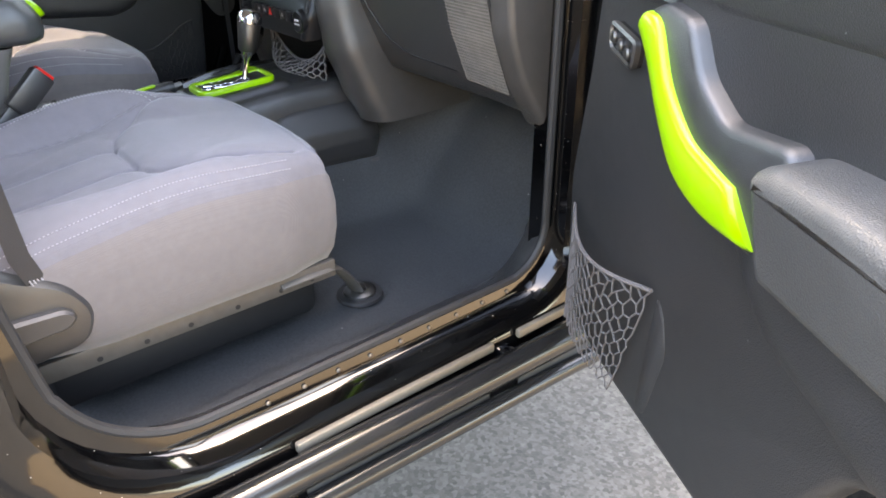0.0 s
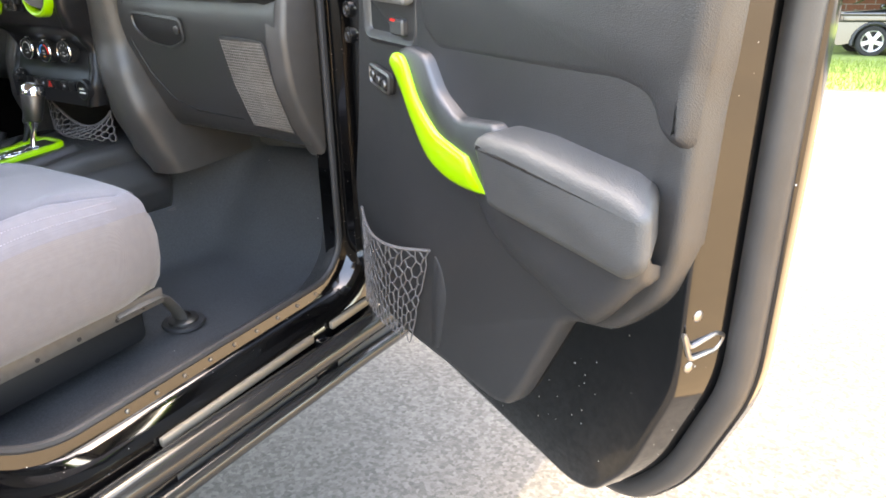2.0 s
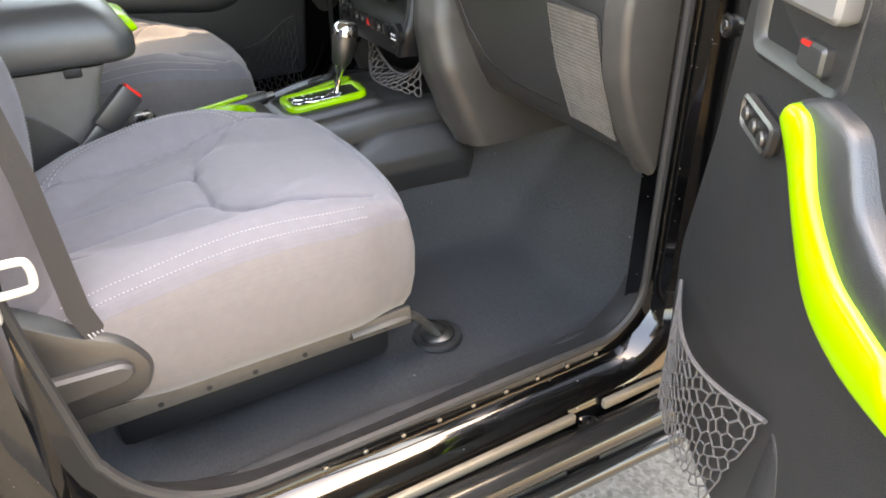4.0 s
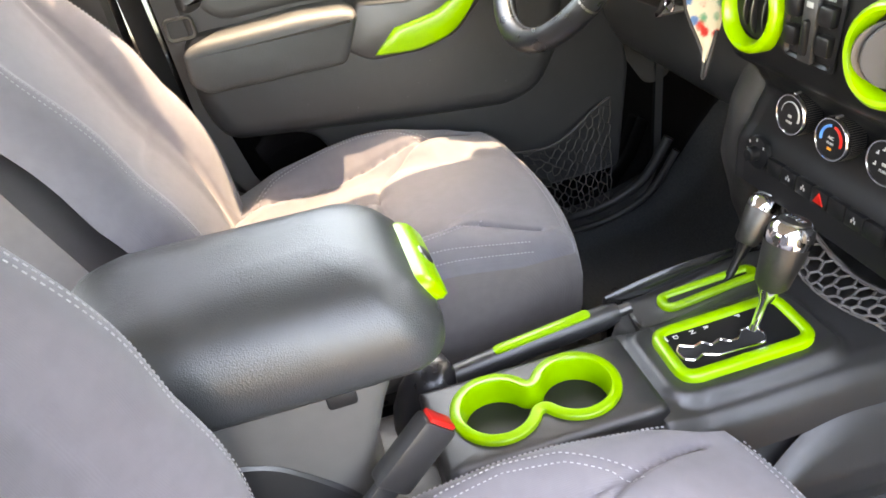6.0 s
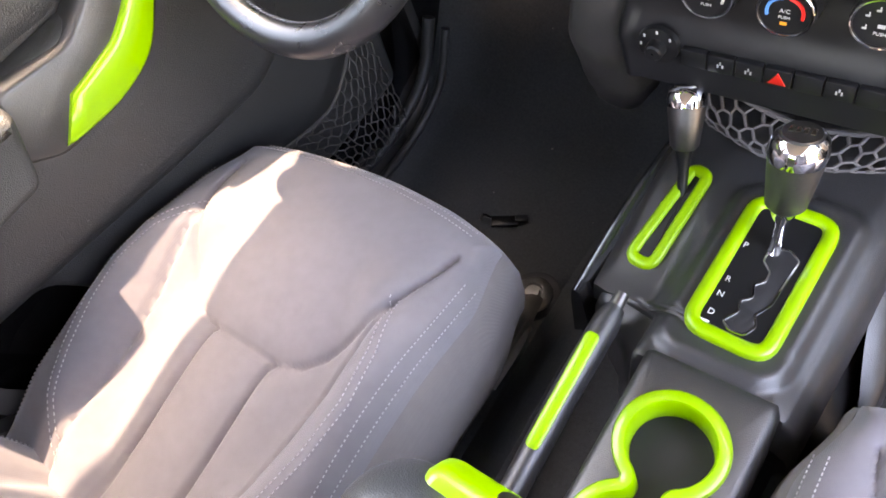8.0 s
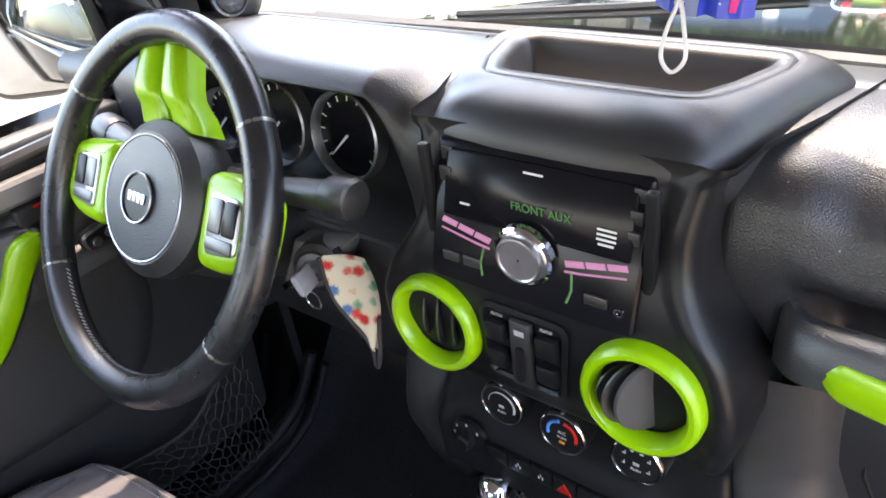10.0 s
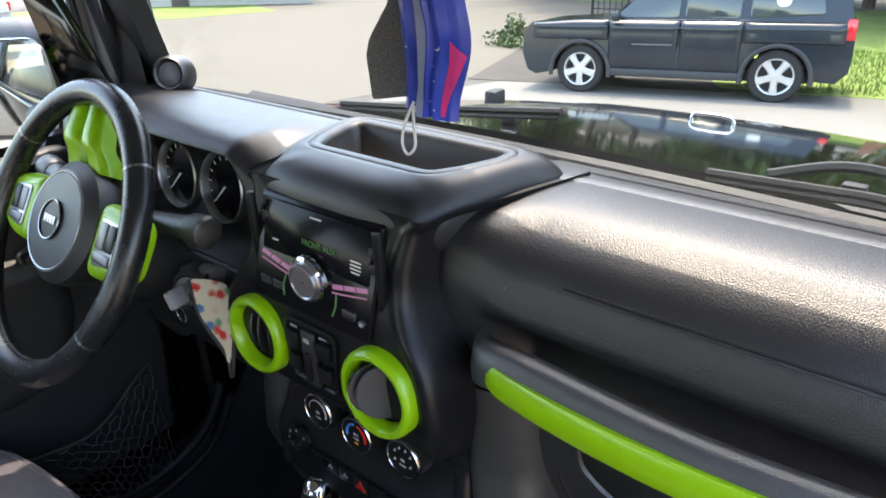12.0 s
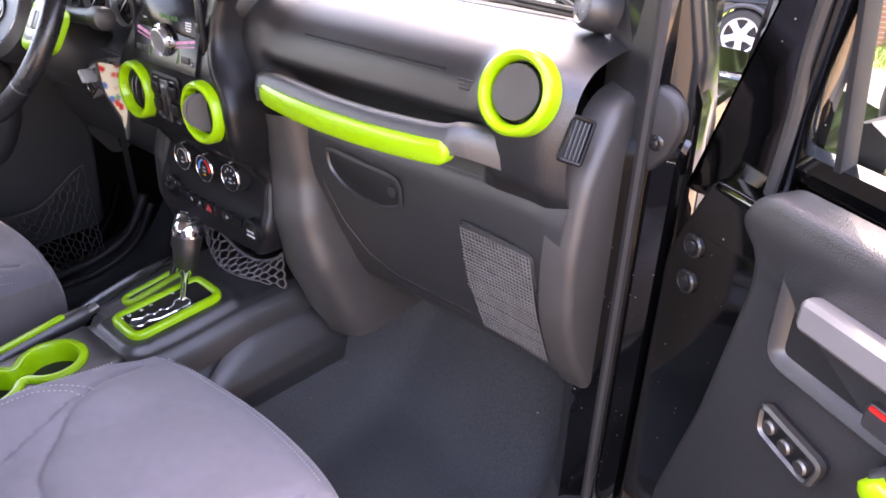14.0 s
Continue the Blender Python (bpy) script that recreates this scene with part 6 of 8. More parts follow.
for u, v, q in ((0.62, 0.33, 0.004), (0.13, 0.82, 0.003), (0.30, 0.03, 0.006), (0.60, 0.08, 0.0012), (0.66, 0.18, 0.0010), (0.58, 0.24, 0.0008), (0.16, 0.30, 0.0009), (0.12, 0.55, 0.0010), (0.72, 0.05, 0.0012), (0.64, 0.56, 0.0011), (0.75, 0.70, 0.0010)):
    bm = B()
    c0 = pouch_pt(u, v, -1) - V(0, 0.0012, 0)
    if q == 0.004:
        tube(bm, [c0 + V(q * math.cos(a), 0, q * math.sin(a)) for a in [radians(-120 + 16 * k) for k in range(11)]], [0.0002 + 0.0006 * math.sin(math.pi * k / 10) for k in range(11)], 5)
    else:
        star = [V(q * (1.0 if k % 2 == 0 else 0.45) * math.sin(math.pi * k / 5), q * (1.0 if k % 2 == 0 else 0.45) * math.cos(math.pi * k / 5)) for k in range(10)]
        slab(bm, star, lambda a, b, d: c0 + V(a, -d, b), [(0, 0), (0.0004, 0)])
    part("star_print", bm, WHITE, pc)
bm = B()
tube(bm, smooth_line([V(0.081, 1.272, 1.557), V(0.0745, 1.263, 1.535), V(0.072, 1.260, 1.515), V(0.081, 1.258, 1.505), V(0.090, 1.260, 1.515), V(0.087, 1.263, 1.535), V(0.081, 1.270, 1.552)], 6), 0.0016, 6)
part("white_cord", bm, WHITE, pouch, "white cord loop")
tag = thing("glitter_tag", (0.025, 1.29, 1.55), "dark grey glittering tag hanging from the mirror", "hanging tag")
bm = B()
slab(bm, rounded([(0.004, 1.546), (0.050, 1.552), (0.059, 1.60), (0.062, 1.76), (0.038, 1.75), (0.029, 1.648), (0.006, 1.612), (0.001, 1.595)], 0.004, 3), lambda u, v, d: V(u, 1.284 + 0.35 * u + d, v), [(0, 0.002), (0.003, 0), (0.009, 0), (0.012, 0.002)])
part("tag_body", bm, mat("grey_glitter", (0.20, 0.195, 0.19), 0.35, 0.5, var=0.95, scale=700, bump=1.0, bump_scale=800, cells=True), tag)
bm = B()
tube(bm, [V(0.035, 1.296, 1.74), V(0.02, 1.27, 1.79)], 0.0015, 5)
part("tag_cord", bm, BELT, tag)

# ---- centre console ----
console = thing("centre_console", (0.02, 0.85, 0.62), "black centre console with lime green trim rings", "centre console")


def con(u, v, d):
    """Top face of the console: u across, v ahead, d above it."""
    return V(u, v, 0.919 - 0.006 * sstep(0.93, 0.98, v) + 0.012 * sstep(1.0, 1.18, v) + d)


# body from rear to front: stations of (y, left, right, top)
bm = B()
rings = []
for y, xl, xr, zt in ((0.36, -0.09, 0.135, 0.80), (0.62, -0.09, 0.135, 0.82), (0.66, -0.088, 0.135, 0.822), (0.72, -0.03, 0.132, 0.822), (0.915, -0.028, 0.132, 0.822), (0.940, -0.040, 0.134, 0.880), (0.985, -0.098, 0.138, 0.886), (1.18, -0.105, 0.144, 0.896), (1.27, -0.108, 0.148, 0.904), (1.36, -0.108, 0.152, 0.905)):
    flare = 0.045
    zl = min(zt, 0.876)
    rings.append([V(xl - 0.02, y, 0.60), V(xl - 0.015, y, 0.75), V(xl - 0.002, y, zl - 0.03), V(xl + 0.004, y, zl - 0.010), V(xl + 0.016, y, zl), V(max(-0.022, xl + 0.018), y, zl), V(max(-0.014, xl + 0.024), y, zt), V((xl + xr) / 2, y, zt + 0.001), V(xr - 0.016, y, zt), V(xr - 0.004, y, zt - 0.008), V(xr + 0.004, y, zt - 0.03), V(xr + 0.02, y, zt - 0.07), V(xr + flare, y, max(zt - 0.11, 0.785)), V(xr + flare + 0.006, y, 0.775), V(xr + flare - 0.012, y, 0.70)])
loft(bm, rings)
part("console_body", bm, TRIM, console, "black moulded console body", sharp=60)
FLANK = [(0.69, 0.031), (0.705, 0.034), (0.775, 0.051), (0.805, 0.045), (0.845, 0.020), (0.885, 0.004), (0.91, 0.0)]


def flank_x(y, z, d):
    for (z0, x0), (z1, x1) in zip(FLANK, FLANK[1:]):
        if z <= z1:
            break
    return 0.146 + 0.050 * (y - 0.925) + x0 + (x1 - x0) * (z - z0) / (z1 - z0) + d


def flank(u, v):
    y = 0.985 + 0.365 * u
    zt = 0.765 + 0.100 * math.sqrt(sstep(0.97, 1.17, y))
    z = 0.712 + (zt - 0.712) * v
    e = min(1.0, 10 * u, 10 * (1 - u), 7 * (1 - v), 7 * v)
    return V(flank_x(y, z, -0.004 + 0.014 * math.sqrt(e)), y, z)


bm = B()
grid(bm, 44, 26, flank)
part("flank_panel", bm, TRIM, console, "arched side moulding of the console", sharp=70)
bm = B()
tube(bm, [V(flank_x(y, 0.706, 0.004), y, 0.706) for y in [0.97 + 0.38 * k / 16 for k in range(17)]], 0.007, 8)
part("flank_lip", bm, GREYTRIM, console)
bm = B()
SHOULDER = [(0.0, 0.0), (0.125, 0.0), (0.143, -0.006), (0.155, -0.018), (0.162, -0.036), (0.166, -0.060)]


def deck(u, v):
    """Moulded top of the console: a raised base round the gate, rounded off to the side."""
    y = 0.912 + 0.400 * v
    w = 0.050 * (y - 1.0)
    xl = -0.024 - 0.088 * sstep(0.980, 0.998, y)
    x = xl + (0.166 + w - xl) * u
    qx, qy = max(0.0, abs(x - 0.063 - 0.05 * (y - 1.06)) - 0.036), max(0.0, abs(y - 1.060) - 0.084)
    z = -0.012 * sstep(0.022, 0.040, math.hypot(qx, qy))
    for (x0, z0), (x1, z1) in zip(SHOULDER, SHOULDER[1:]):
        if x - w <= x1:
            break
    z += z0 + (z1 - z0) * min(1.0, max(0.0, (x - w - x0) / (x1 - x0)))
    left = 1 - sstep(-0.036, -0.008, x)
    z += (-0.032 + 0.02 * sstep(1.0, 1.2, y) + 0.10 * (x + 0.06) - z) * left
    z -= 0.05 * (1 - sstep(0.912, 0.926, y)) + 0.04 * (1 - sstep(xl, xl + 0.006, x))
    return con(x, y, z)


grid(bm, 90, 80, deck)
part("shifter_deck", bm, TRIM, console, "satin black shifter deck", sharp=60)
# cup holder with figure-eight ring
R, FIL, HALFGAP = 0.0435, 0.016, 0.0505
OFF = math.sqrt((R + FIL) ** 2 - HALFGAP ** 2)
TAN = math.degrees(math.atan2(HALFGAP, OFF))


def arc(cx, cy, r, a0, a1, n):
    return [V(cx + r * math.cos(radians(a0 + (a1 - a0) * k / n)), cy + r * math.sin(radians(a0 + (a1 - a0) * k / n))) for k in range(n)]


eight = arc(0.061, 0.80 + HALFGAP, R, -TAN, 180 + TAN, 36) + arc(0.061 - OFF, 0.80, FIL, TAN, -TAN, 12) + arc(0.061, 0.80 - HALFGAP, R, 180 - TAN, 360 + TAN, 36) + arc(0.061 + OFF, 0.80, FIL, 180 + TAN, 180 - TAN, 12)
bm = B()
rim(bm, eight, con, [(0.0125, -0.004), (0.012, 0.004), (0.010, 0.0062), (0.0, 0.0065), (-0.002, 0.004), (-0.003, -0.034), (0.001, -0.034)])
part("cup_ring", bm, LIME, console, "lime green double cup holder ring", sharp=50)
bm = B()
outer = []
for p in eight:
    d = p - V(0.061, 0.80)
    t = min((0.074 if d.x > 0 else 0.066) / max(1e-6, abs(d.x)), (0.138 if d.y > 0 else 0.132) / max(1e-6, abs(d.y)))
    outer.append(V(0.061, 0.80) + d * t)
loft(bm, [[con(p.x, p.y, -0.09) for p in outer], [con(p.x, p.y, -0.012) for p in outer], [con(p.x, p.y, -0.003) for p in inset(outer, 0.003)], [con(p.x, p.y, 0.0) for p in inset(outer, 0.010)], [con(p.x, p.y, 0.0) for p in inset(eight, -0.004)], [con(p.x, p.y, -0.03) for p in inset(eight, -0.003)]], True, False)
part("cup_deck", bm, TRIM, console, "black moulded cup holder deck", sharp=50)
bm = B()
rings = [[con(p.x, p.y, d) for p in inset(eight, i)] for d, i in ((-0.030, 0.0035), (-0.086, 0.006), (-0.089, 0.010))]
loft(bm, rings)
part("cup_well", bm, DARK, console, "deep black cup wells")
# gate bezel and plate
BZ = rounded([(0.014, 0.974), (0.104, 0.970), (0.112, 1.143), (0.022, 1.148)], 0.024, 6)
bm = B()
rim(bm, BZ, con, [(0.004, 0.0), (0.004, 0.008), (0.001, 0.0115), (-0.009, 0.0115), (-0.012, 0.008), (-0.012, 0.0)])
bz = part("shifter_bezel", bm, LIME, console, "lime green shifter frame", sharp=60)
bm = B()
grid(bm, 12, 24, lambda u, v: con(0.020 + 0.088 * u + 0.006 * (v - 0.5), 0.980 + 0.160 * v, 0.0078))
part("gate_plate", bm, SATIN, console)
bm = B()
gate = [(0.050, 0.994), (0.060, 0.986), (0.074, 0.987), (0.081, 1.000), (0.075, 1.012), (0.085, 1.030), (0.087, 1.054), (0.091, 1.086), (0.078, 1.095), (0.060, 1.090), (0.059, 1.074), (0.070, 1.064), (0.070, 1.052), (0.061, 1.044), (0.066, 1.030), (0.056, 1.022), (0.060, 1.010)]
tube(bm, [con(p.x, p.y, 0.0088) for p in rounded(gate, 0.0028, 2)], 0.0016, 6, closed=True)
part("gate_edge", bm, CHROME, console, "clear bright gate edge")
bm = B()
slab(bm, rounded(gate, 0.0028, 2), lambda u, v, d: con(u, v, d) + V(0, 0, 0.0006), [(0.0078, 0), (0.0082, 0.0005)])
part("gate_slot", bm, DARK, console)
for ch, y in (("P", 1.084), ("R", 1.040), ("N", 1.021), ("D", 0.998)):
    lettering("gear_letter", ch, 0.0095, WHITE, pose(*con(0.036, y, 0.0092)), console)
bm = B()
box(bm, con(0.034, 0.986, 0.0090), (0.010, 0.0025, 0.0004))
part("print_bar", bm, WHITE, console)
# transfer case bezel
TZ = rounded([(-0.086, 1.040), (-0.050, 1.036), (-0.036, 1.165), (-0.062, 1.172)], 0.016, 5)


def tcon(u, v, d):
    p = con(u, v, d)
    return V(p.x, p.y, p.z - 0.036 + 0.02 * sstep(1.0, 1.2, v) + 0.10 * (u + 0.06))


# arched outer wall beside the transfer lever
bm = B()
rings = []
for k in range(25):
    t = k / 24
    y, zt, x = 0.975 + 0.29 * t, 0.868 + 0.052 * math.sin(math.pi * (0.08 + 0.62 * t)) ** 0.8, -0.121 + 0.022 * t
    rings.append([V(x - 0.016, y, 0.74), V(x - 0.006, y, zt - 0.030), V(x - 0.002, y, zt - 0.006), V(x + 0.003, y, zt), V(x + 0.008, y, zt - 0.004), V(x + 0.010, y, zt - 0.03), V(x + 0.010, y, 0.74)])
loft(bm, rings)
part("outer_wall", bm, STEP, console, "glossy black arched wall", sharp=60)
bm = B()
rim(bm, TZ, tcon, [(0.004, 0.003), (0.004, 0.009), (0.001, 0.0115), (-0.007, 0.0115), (-0.010, 0.008), (-0.010, 0.002)])
part("transfer_bezel", bm, LIME, console, "lime green transfer lever frame", sharp=60)
bm = B()
slab(bm, inset(TZ, 0.008), tcon, [(0.004, 0), (0.0065, 0.001)])
part("transfer_slot", bm, DARK, console)


def lever(name, foot, top, k, label, shaft=CHROME, note="chromed lever shaft"):
    th = thing(name, foot, label, "gear lever")
    f, t = V(*foot), V(*top)
    m = Matrix.Translation(f) @ (t - f).to_track_quat("Z", "Y").to_matrix().to_4x4()
    Lh = (t - f).length
    bm = B()
    lathe(bm, [(0.010 * k, 0), (0.006, Lh * 0.10), (0.0065, Lh * 0.30), (0.012 * k, Lh - 0.098 * k), (0.014 * k, Lh - 0.088 * k)], m, 20)
    part("shaft", bm, shaft, th, note)
    bm = B()
    lathe(bm, [(0.015 * k, Lh - 0.090 * k), (0.020 * k, Lh - 0.084 * k), (0.0245 * k, Lh - 0.045 * k), (0.0265 * k, Lh - 0.026 * k)], m, 32)
    part("grip", bm, GUN, th, "gunmetal grip")
    bm = B()
    lathe(bm, [(0.0268 * k, Lh - 0.027 * k), (0.0275 * k, Lh - 0.018 * k), (0.025 * k, Lh - 0.006 * k), (0.020 * k, Lh - 0.001 * k), (0.0185 * k, Lh - 0.002 * k)], m, 32)
    cp = part("crown", bm, CHROME, th, "chrome crown")
    bm = B()
    lathe(bm, [(0.0182 * k, Lh - 0.004 * k), (0.0178 * k, Lh + 0.001), (0.001, Lh + 0.0025)], m, 28, caps=False)
    part("top_cap", bm, GUN, cp)
    for q in range(4):
        bm = B()
        box(bm, m @ V((-0.0095 + 0.0064 * q) * k, 0, Lh + 0.0025), (0.0045 * k, 0.008 * k, 0.0012), 0.0003)
        part("logo_bar", bm, CHROME, cp)
    return th


lever("gear_lever", (0.064, 1.088, 0.918), (0.060, 1.128, 1.072), 1.0, "chrome and gunmetal automatic gear lever")
lever("transfer_lever", (-0.058, 1.130, 0.895), (-0.084, 1.205, 1.010), 0.82, "chrome and gunmetal transfer case lever", SATIN, "black lever shaft")

# parking brake
brake = thing("parking_brake", (-0.062, 0.74, 0.86), "black parking brake lever with lime green insert", "hand brake")
bm = B()
q = [V(-0.060, 0.66, 0.862), V(-0.063, 0.74, 0.872), V(-0.063, 0.86, 0.888), V(-0.060, 0.948, 0.900), V(-0.059, 0.965, 0.903)]
rings = []
for i, p in enumerate(q):
    w = (0.013, 0.015, 0.016, 0.016, 0.012)[i]
    rings.append([p + V(w * math.cos(a), 0, 1.15 * w * math.sin(a)) for a in [2 * math.pi * k / 14 for k in range(14)]])
loft(bm, rings)
part("lever", bm, TRIM, brake)
bm = B()
ol = rounded([(-0.071, 0.785), (-0.055, 0.785), (-0.053, 0.925), (-0.070, 0.925)], 0.007, 4)
slab(bm, ol, lambda u, v, d: V(u, v, 0.8725 + 0.135 * (v - 0.74) + 0.0135 + d), [(-0.004, 0), (0.004, 0), (0.006, 0.003)])
part("lime_insert", bm, LIME, brake, "lime green insert")
bm = B()
tube(bm, [V(-0.0595, 0.962, 0.902), V(-0.059, 0.985, 0.906)], [0.009, 0.008], 12)
part("release_button", bm, GUN, brake)

# gathered boot round the foot of the brake lever
bm = B()
rings = []
for z, w in ((0.80, 0.046), (0.84, 0.050), (0.88, 0.044), (0.905, 0.034), (0.920, 0.022)):
    rings.append([V(-0.048 + w * (1 + 0.03 * math.sin(7 * a + 40 * z)) * math.cos(a), 0.668 + 0.9 * w * (1 + 0.04 * math.sin(5 * a - 60 * z)) * math.sin(a) + 0.25 * (z - 0.80), z + 0.002 * math.sin(6 * a)) for a in [2 * math.pi * k / 40 for k in range(40)]])
loft(bm, rings)
part("boot", bm, LEATHER, brake, "crumpled black brake lever boot", sharp=70)

# black plastic clip lying on the driver's floor
clip = thing("floor_clip", (-0.406, 1.165, floor_z(-0.406, 1.165)), "small black plastic clip lying on the carpet", "plastic clip")
bm = B()
mc = Matrix.Translation((-0.406, 1.165, floor_z(-0.406, 1.165) + 0.006)) @ pose(0, 0, 0, 0, 4, 28)
box(bm, (0, 0, 0), (0.050, 0.022, 0.008), 0.003, 2, mc)
box(bm, (0.030, 0.004, 0.003), (0.022, 0.012, 0.006), 0.002, 2, mc)
part("clip_body", bm, SATIN, clip)
bm = B()
tube(bm, smooth_line([mc @ V(-0.024, 0.006, 0.004), mc @ V(-0.040, 0.012, 0.006), mc @ V(-0.044, 0.0, 0.004)], 4), 0.0022, 6)
part("clip_hook", bm, SATIN, clip)

# armrest box
arm = thing("armrest_box", (0.02, 0.52, 0.62), "black console box with padded grey vinyl armrest lid", "armrest")
bm = B()
rings = []
for z, y0, y1, w in ((0.62, 0.34, 0.60, 0.098), (0.86, 0.34, 0.61, 0.100), (0.96, 0.33, 0.60, 0.102), (1.04, 0.32, 0.625, 0.104), (1.076, 0.32, 0.64, 0.106)):
    rings.append([V(p.x, p.y, z) for p in rrect(0.025, (y0 + y1) / 2, 2 * w, y1 - y0, 0.02)])
loft(bm, rings)
part("box_body", bm, mat("pale_charcoal_plastic", (0.135, 0.130, 0.122), 0.38, var=0.12, bump=0.2, bump_scale=900), arm, "charcoal plastic storage box")
for sx in (1, -1):
    bm = B()
    slab(bm, rounded([(0.35, 1.035), (0.467, 1.022), (0.505, 1.008), (0.542, 0.971), (0.573, 0.933), (0.598, 0.88), (0.60, 0.62), (0.35, 0.62)], 0.02, 4), lambda u, v, d: V(0.025 + sx * (0.092 + d), u, v), [(0, 0), (0.012, 0), (0.015, 0.003)])
    part("side_moulding", bm, TRIM, arm, "dark lower side moulding")
bm = B()
rings = []
lid = rrect(0.025, 0.515, 0.236, 0.37, 0.045, 7)


def lidz(x, y):
    return 0.018 * (1 - ((x - 0.025) / 0.118) ** 2) - 0.040 * max(0.0, (y - 0.59) / 0.11) ** 2.4 - 0.010 * sstep(0.42, 0.33, y)


for d, i in ((1.080, 0.92), (1.084, 0.965), (1.092, 0.992), (1.104, 1.0), (1.120, 1.0), (1.134, 0.985), (1.147, 0.95), (1.158, 0.89), (1.166, 0.80), (1.171, 0.66), (1.173, 0.45), (1.173, 0.2)):
    q = [V(0.025 + (p.x - 0.025) * i, 0.515 + (p.y - 0.515) * (1 - (1 - i) * 0.65), 0) for p in lid]
    rings.append([V(p.x, p.y, d + lidz(p.x, p.y) * sstep(1.10, 1.17, d)) for p in q])
loft(bm, rings)
part("lid_pad", bm, PADMAT, arm, "padded grey vinyl lid", sharp=80)
bm = B()
ol = rrect(0.022, 1.135, 0.130, 0.034, 0.014, 5)
slab(bm, ol, lambda u, v, d: V(u, 0.688 + d + 0.6 * (1.135 - v) * (1 if v > 1.12 else 0.7), v - 0.004), [(-0.02, 0), (0.010, 0), (0.017, 0.004), (0.019, 0.009)])
lt = part("lid_latch", bm, LIME, arm, "lime green latch")
bm = B()
slab(bm, rrect(0.022, 1.137, 0.024, 0.016, 0.007, 5), lambda u, v, d: V(u, 0.704 + d + 0.6 * (1.135 - v), v - 0.003), [(0, 0), (0.0035, 0), (0.004, 0.001)])
part("latch_hollow", bm, GUN, lt)
bm = B()
box(bm, (0.128, 0.585, 1.070), (0.012, 0.030, 0.018), 0.004)
part("hinge_stop", bm, DARK, arm)

# elastic nets at the tunnel
cnet = thing("console_net", (0.02, 1.26, 0.93), "grey elastic net pocket in front of the gear levers", "cargo net")
bm = B()


def cn(u, v):
    x = -0.105 + 0.265 * u
    zt = 1.012 - 0.02 * u - 0.062 * math.sin(math.pi * u) ** 0.8
    return V(x, 1.250 - 0.045 * math.sin(math.pi * (0.25 + 0.75 * v)) * math.sin(math.pi * u), 0.914 + (zt - 0.914) * v)


net(bm, cn, 17, 7, 0.0021)
part("mesh", bm, CORD, cnet)
bm = B()
tube(bm, [cn(k / 20, 1.0) for k in range(21)], 0.0035, 6)
part("elastic_hem", bm, CORD, cnet)

# seat belt of the passenger seat: buckle, webbing, striker loop
buckle = thing("belt_buckle", (0.17, 0.62, 0.93), "black seat belt buckle with red button", "belt buckle")
mb = Matrix.Translation((0.160, 0.645, 1.010)) @ V(-0.15, 0.75, 0.65).to_track_quat("Z", "Y").to_matrix().to_4x4()
bm = B()
box(bm, (0, 0, -0.01), (0.024, 0.045, 0.085), 0.006)
box(bm, (0, 0, -0.11), (0.012, 0.030, 0.14), 0.004)
bm.transform(mb)
part("buckle_case", bm, TRIM, buckle)
bm = B()
box(bm, (0, 0, 0.0335), (0.018, 0.034, 0.006), 0.002)
bm.transform(mb)
part("red_button", bm, RED, buckle, "red release button")
belt = thing("seat_belt", (0.66, 0.45, 0.9), "black seat belt webbing from pillar to seat base", "seat belt")
bm = B()
loft(bm, [[V(0.705, 0.41, 1.62), V(0.680, 0.435, 1.62)], [V(0.688, 0.455, 1.3), V(0.664, 0.478, 1.3)], [V(0.682, 0.478, 1.11), V(0.660, 0.503, 1.105)], [V(0.674, 0.486, 0.93), V(0.654, 0.513, 0.925)], [V(0.668, 0.505, 0.86), V(0.650, 0.532, 0.85)]], False)
bmesh.ops.solidify(bm, geom=bm.faces[:], thickness=0.0015)
part("webbing", bm, BELT, belt)
bm = B()
for k in range(5):
    tube(bm, [V(0.6685 - 0.004 * k, 0.502 + 0.005 * k, 0.893 - 0.002 * k), V(0.6675 - 0.004 * k, 0.506 + 0.005 * k, 0.880 - 0.002 * k)], 0.0012, 4)
part("stitching", bm, THREAD, belt)
bm = B()
rim(bm, rrect(0.0, 0.0, 0.034, 0.042, 0.006), lambda u, v, d: V(0.672 - u * 0.7 + d, 0.474 + u * 0.7, 1.225 + v), [(0, 0), (0.004, 0.005), (0.007, 0), (0.004, -0.004)])
tg = part("tongue", bm, TRIM, belt, "black plastic belt tongue")
bm = B()
box(bm, (0.672, 0.474, 1.185), (0.012, 0.014, 0.045), 0.002)
part("steel_blade", bm, STEEL, tg)
belt2 = thing("seat_belt", (-0.66, 0.40, 1.0), "black seat belt webbing beside the driver seat", "seat belt")
bm = B()
loft(bm, [[V(-0.695, 0.40, 1.62), V(-0.695, 0.442, 1.62)], [V(-0.69, 0.421, 1.3), V(-0.69, 0.463, 1.3)], [V(-0.688, 0.431, 1.07), V(-0.688, 0.473, 1.07)], [V(-0.683, 0.458, 0.95), V(-0.683, 0.50, 0.945)], [V(-0.68, 0.50, 0.86), V(-0.68, 0.54, 0.85)]], False)
bmesh.ops.solidify(bm, geom=bm.faces[:], thickness=0.0015)
part("webbing", bm, BELT, belt2)
bm = B()
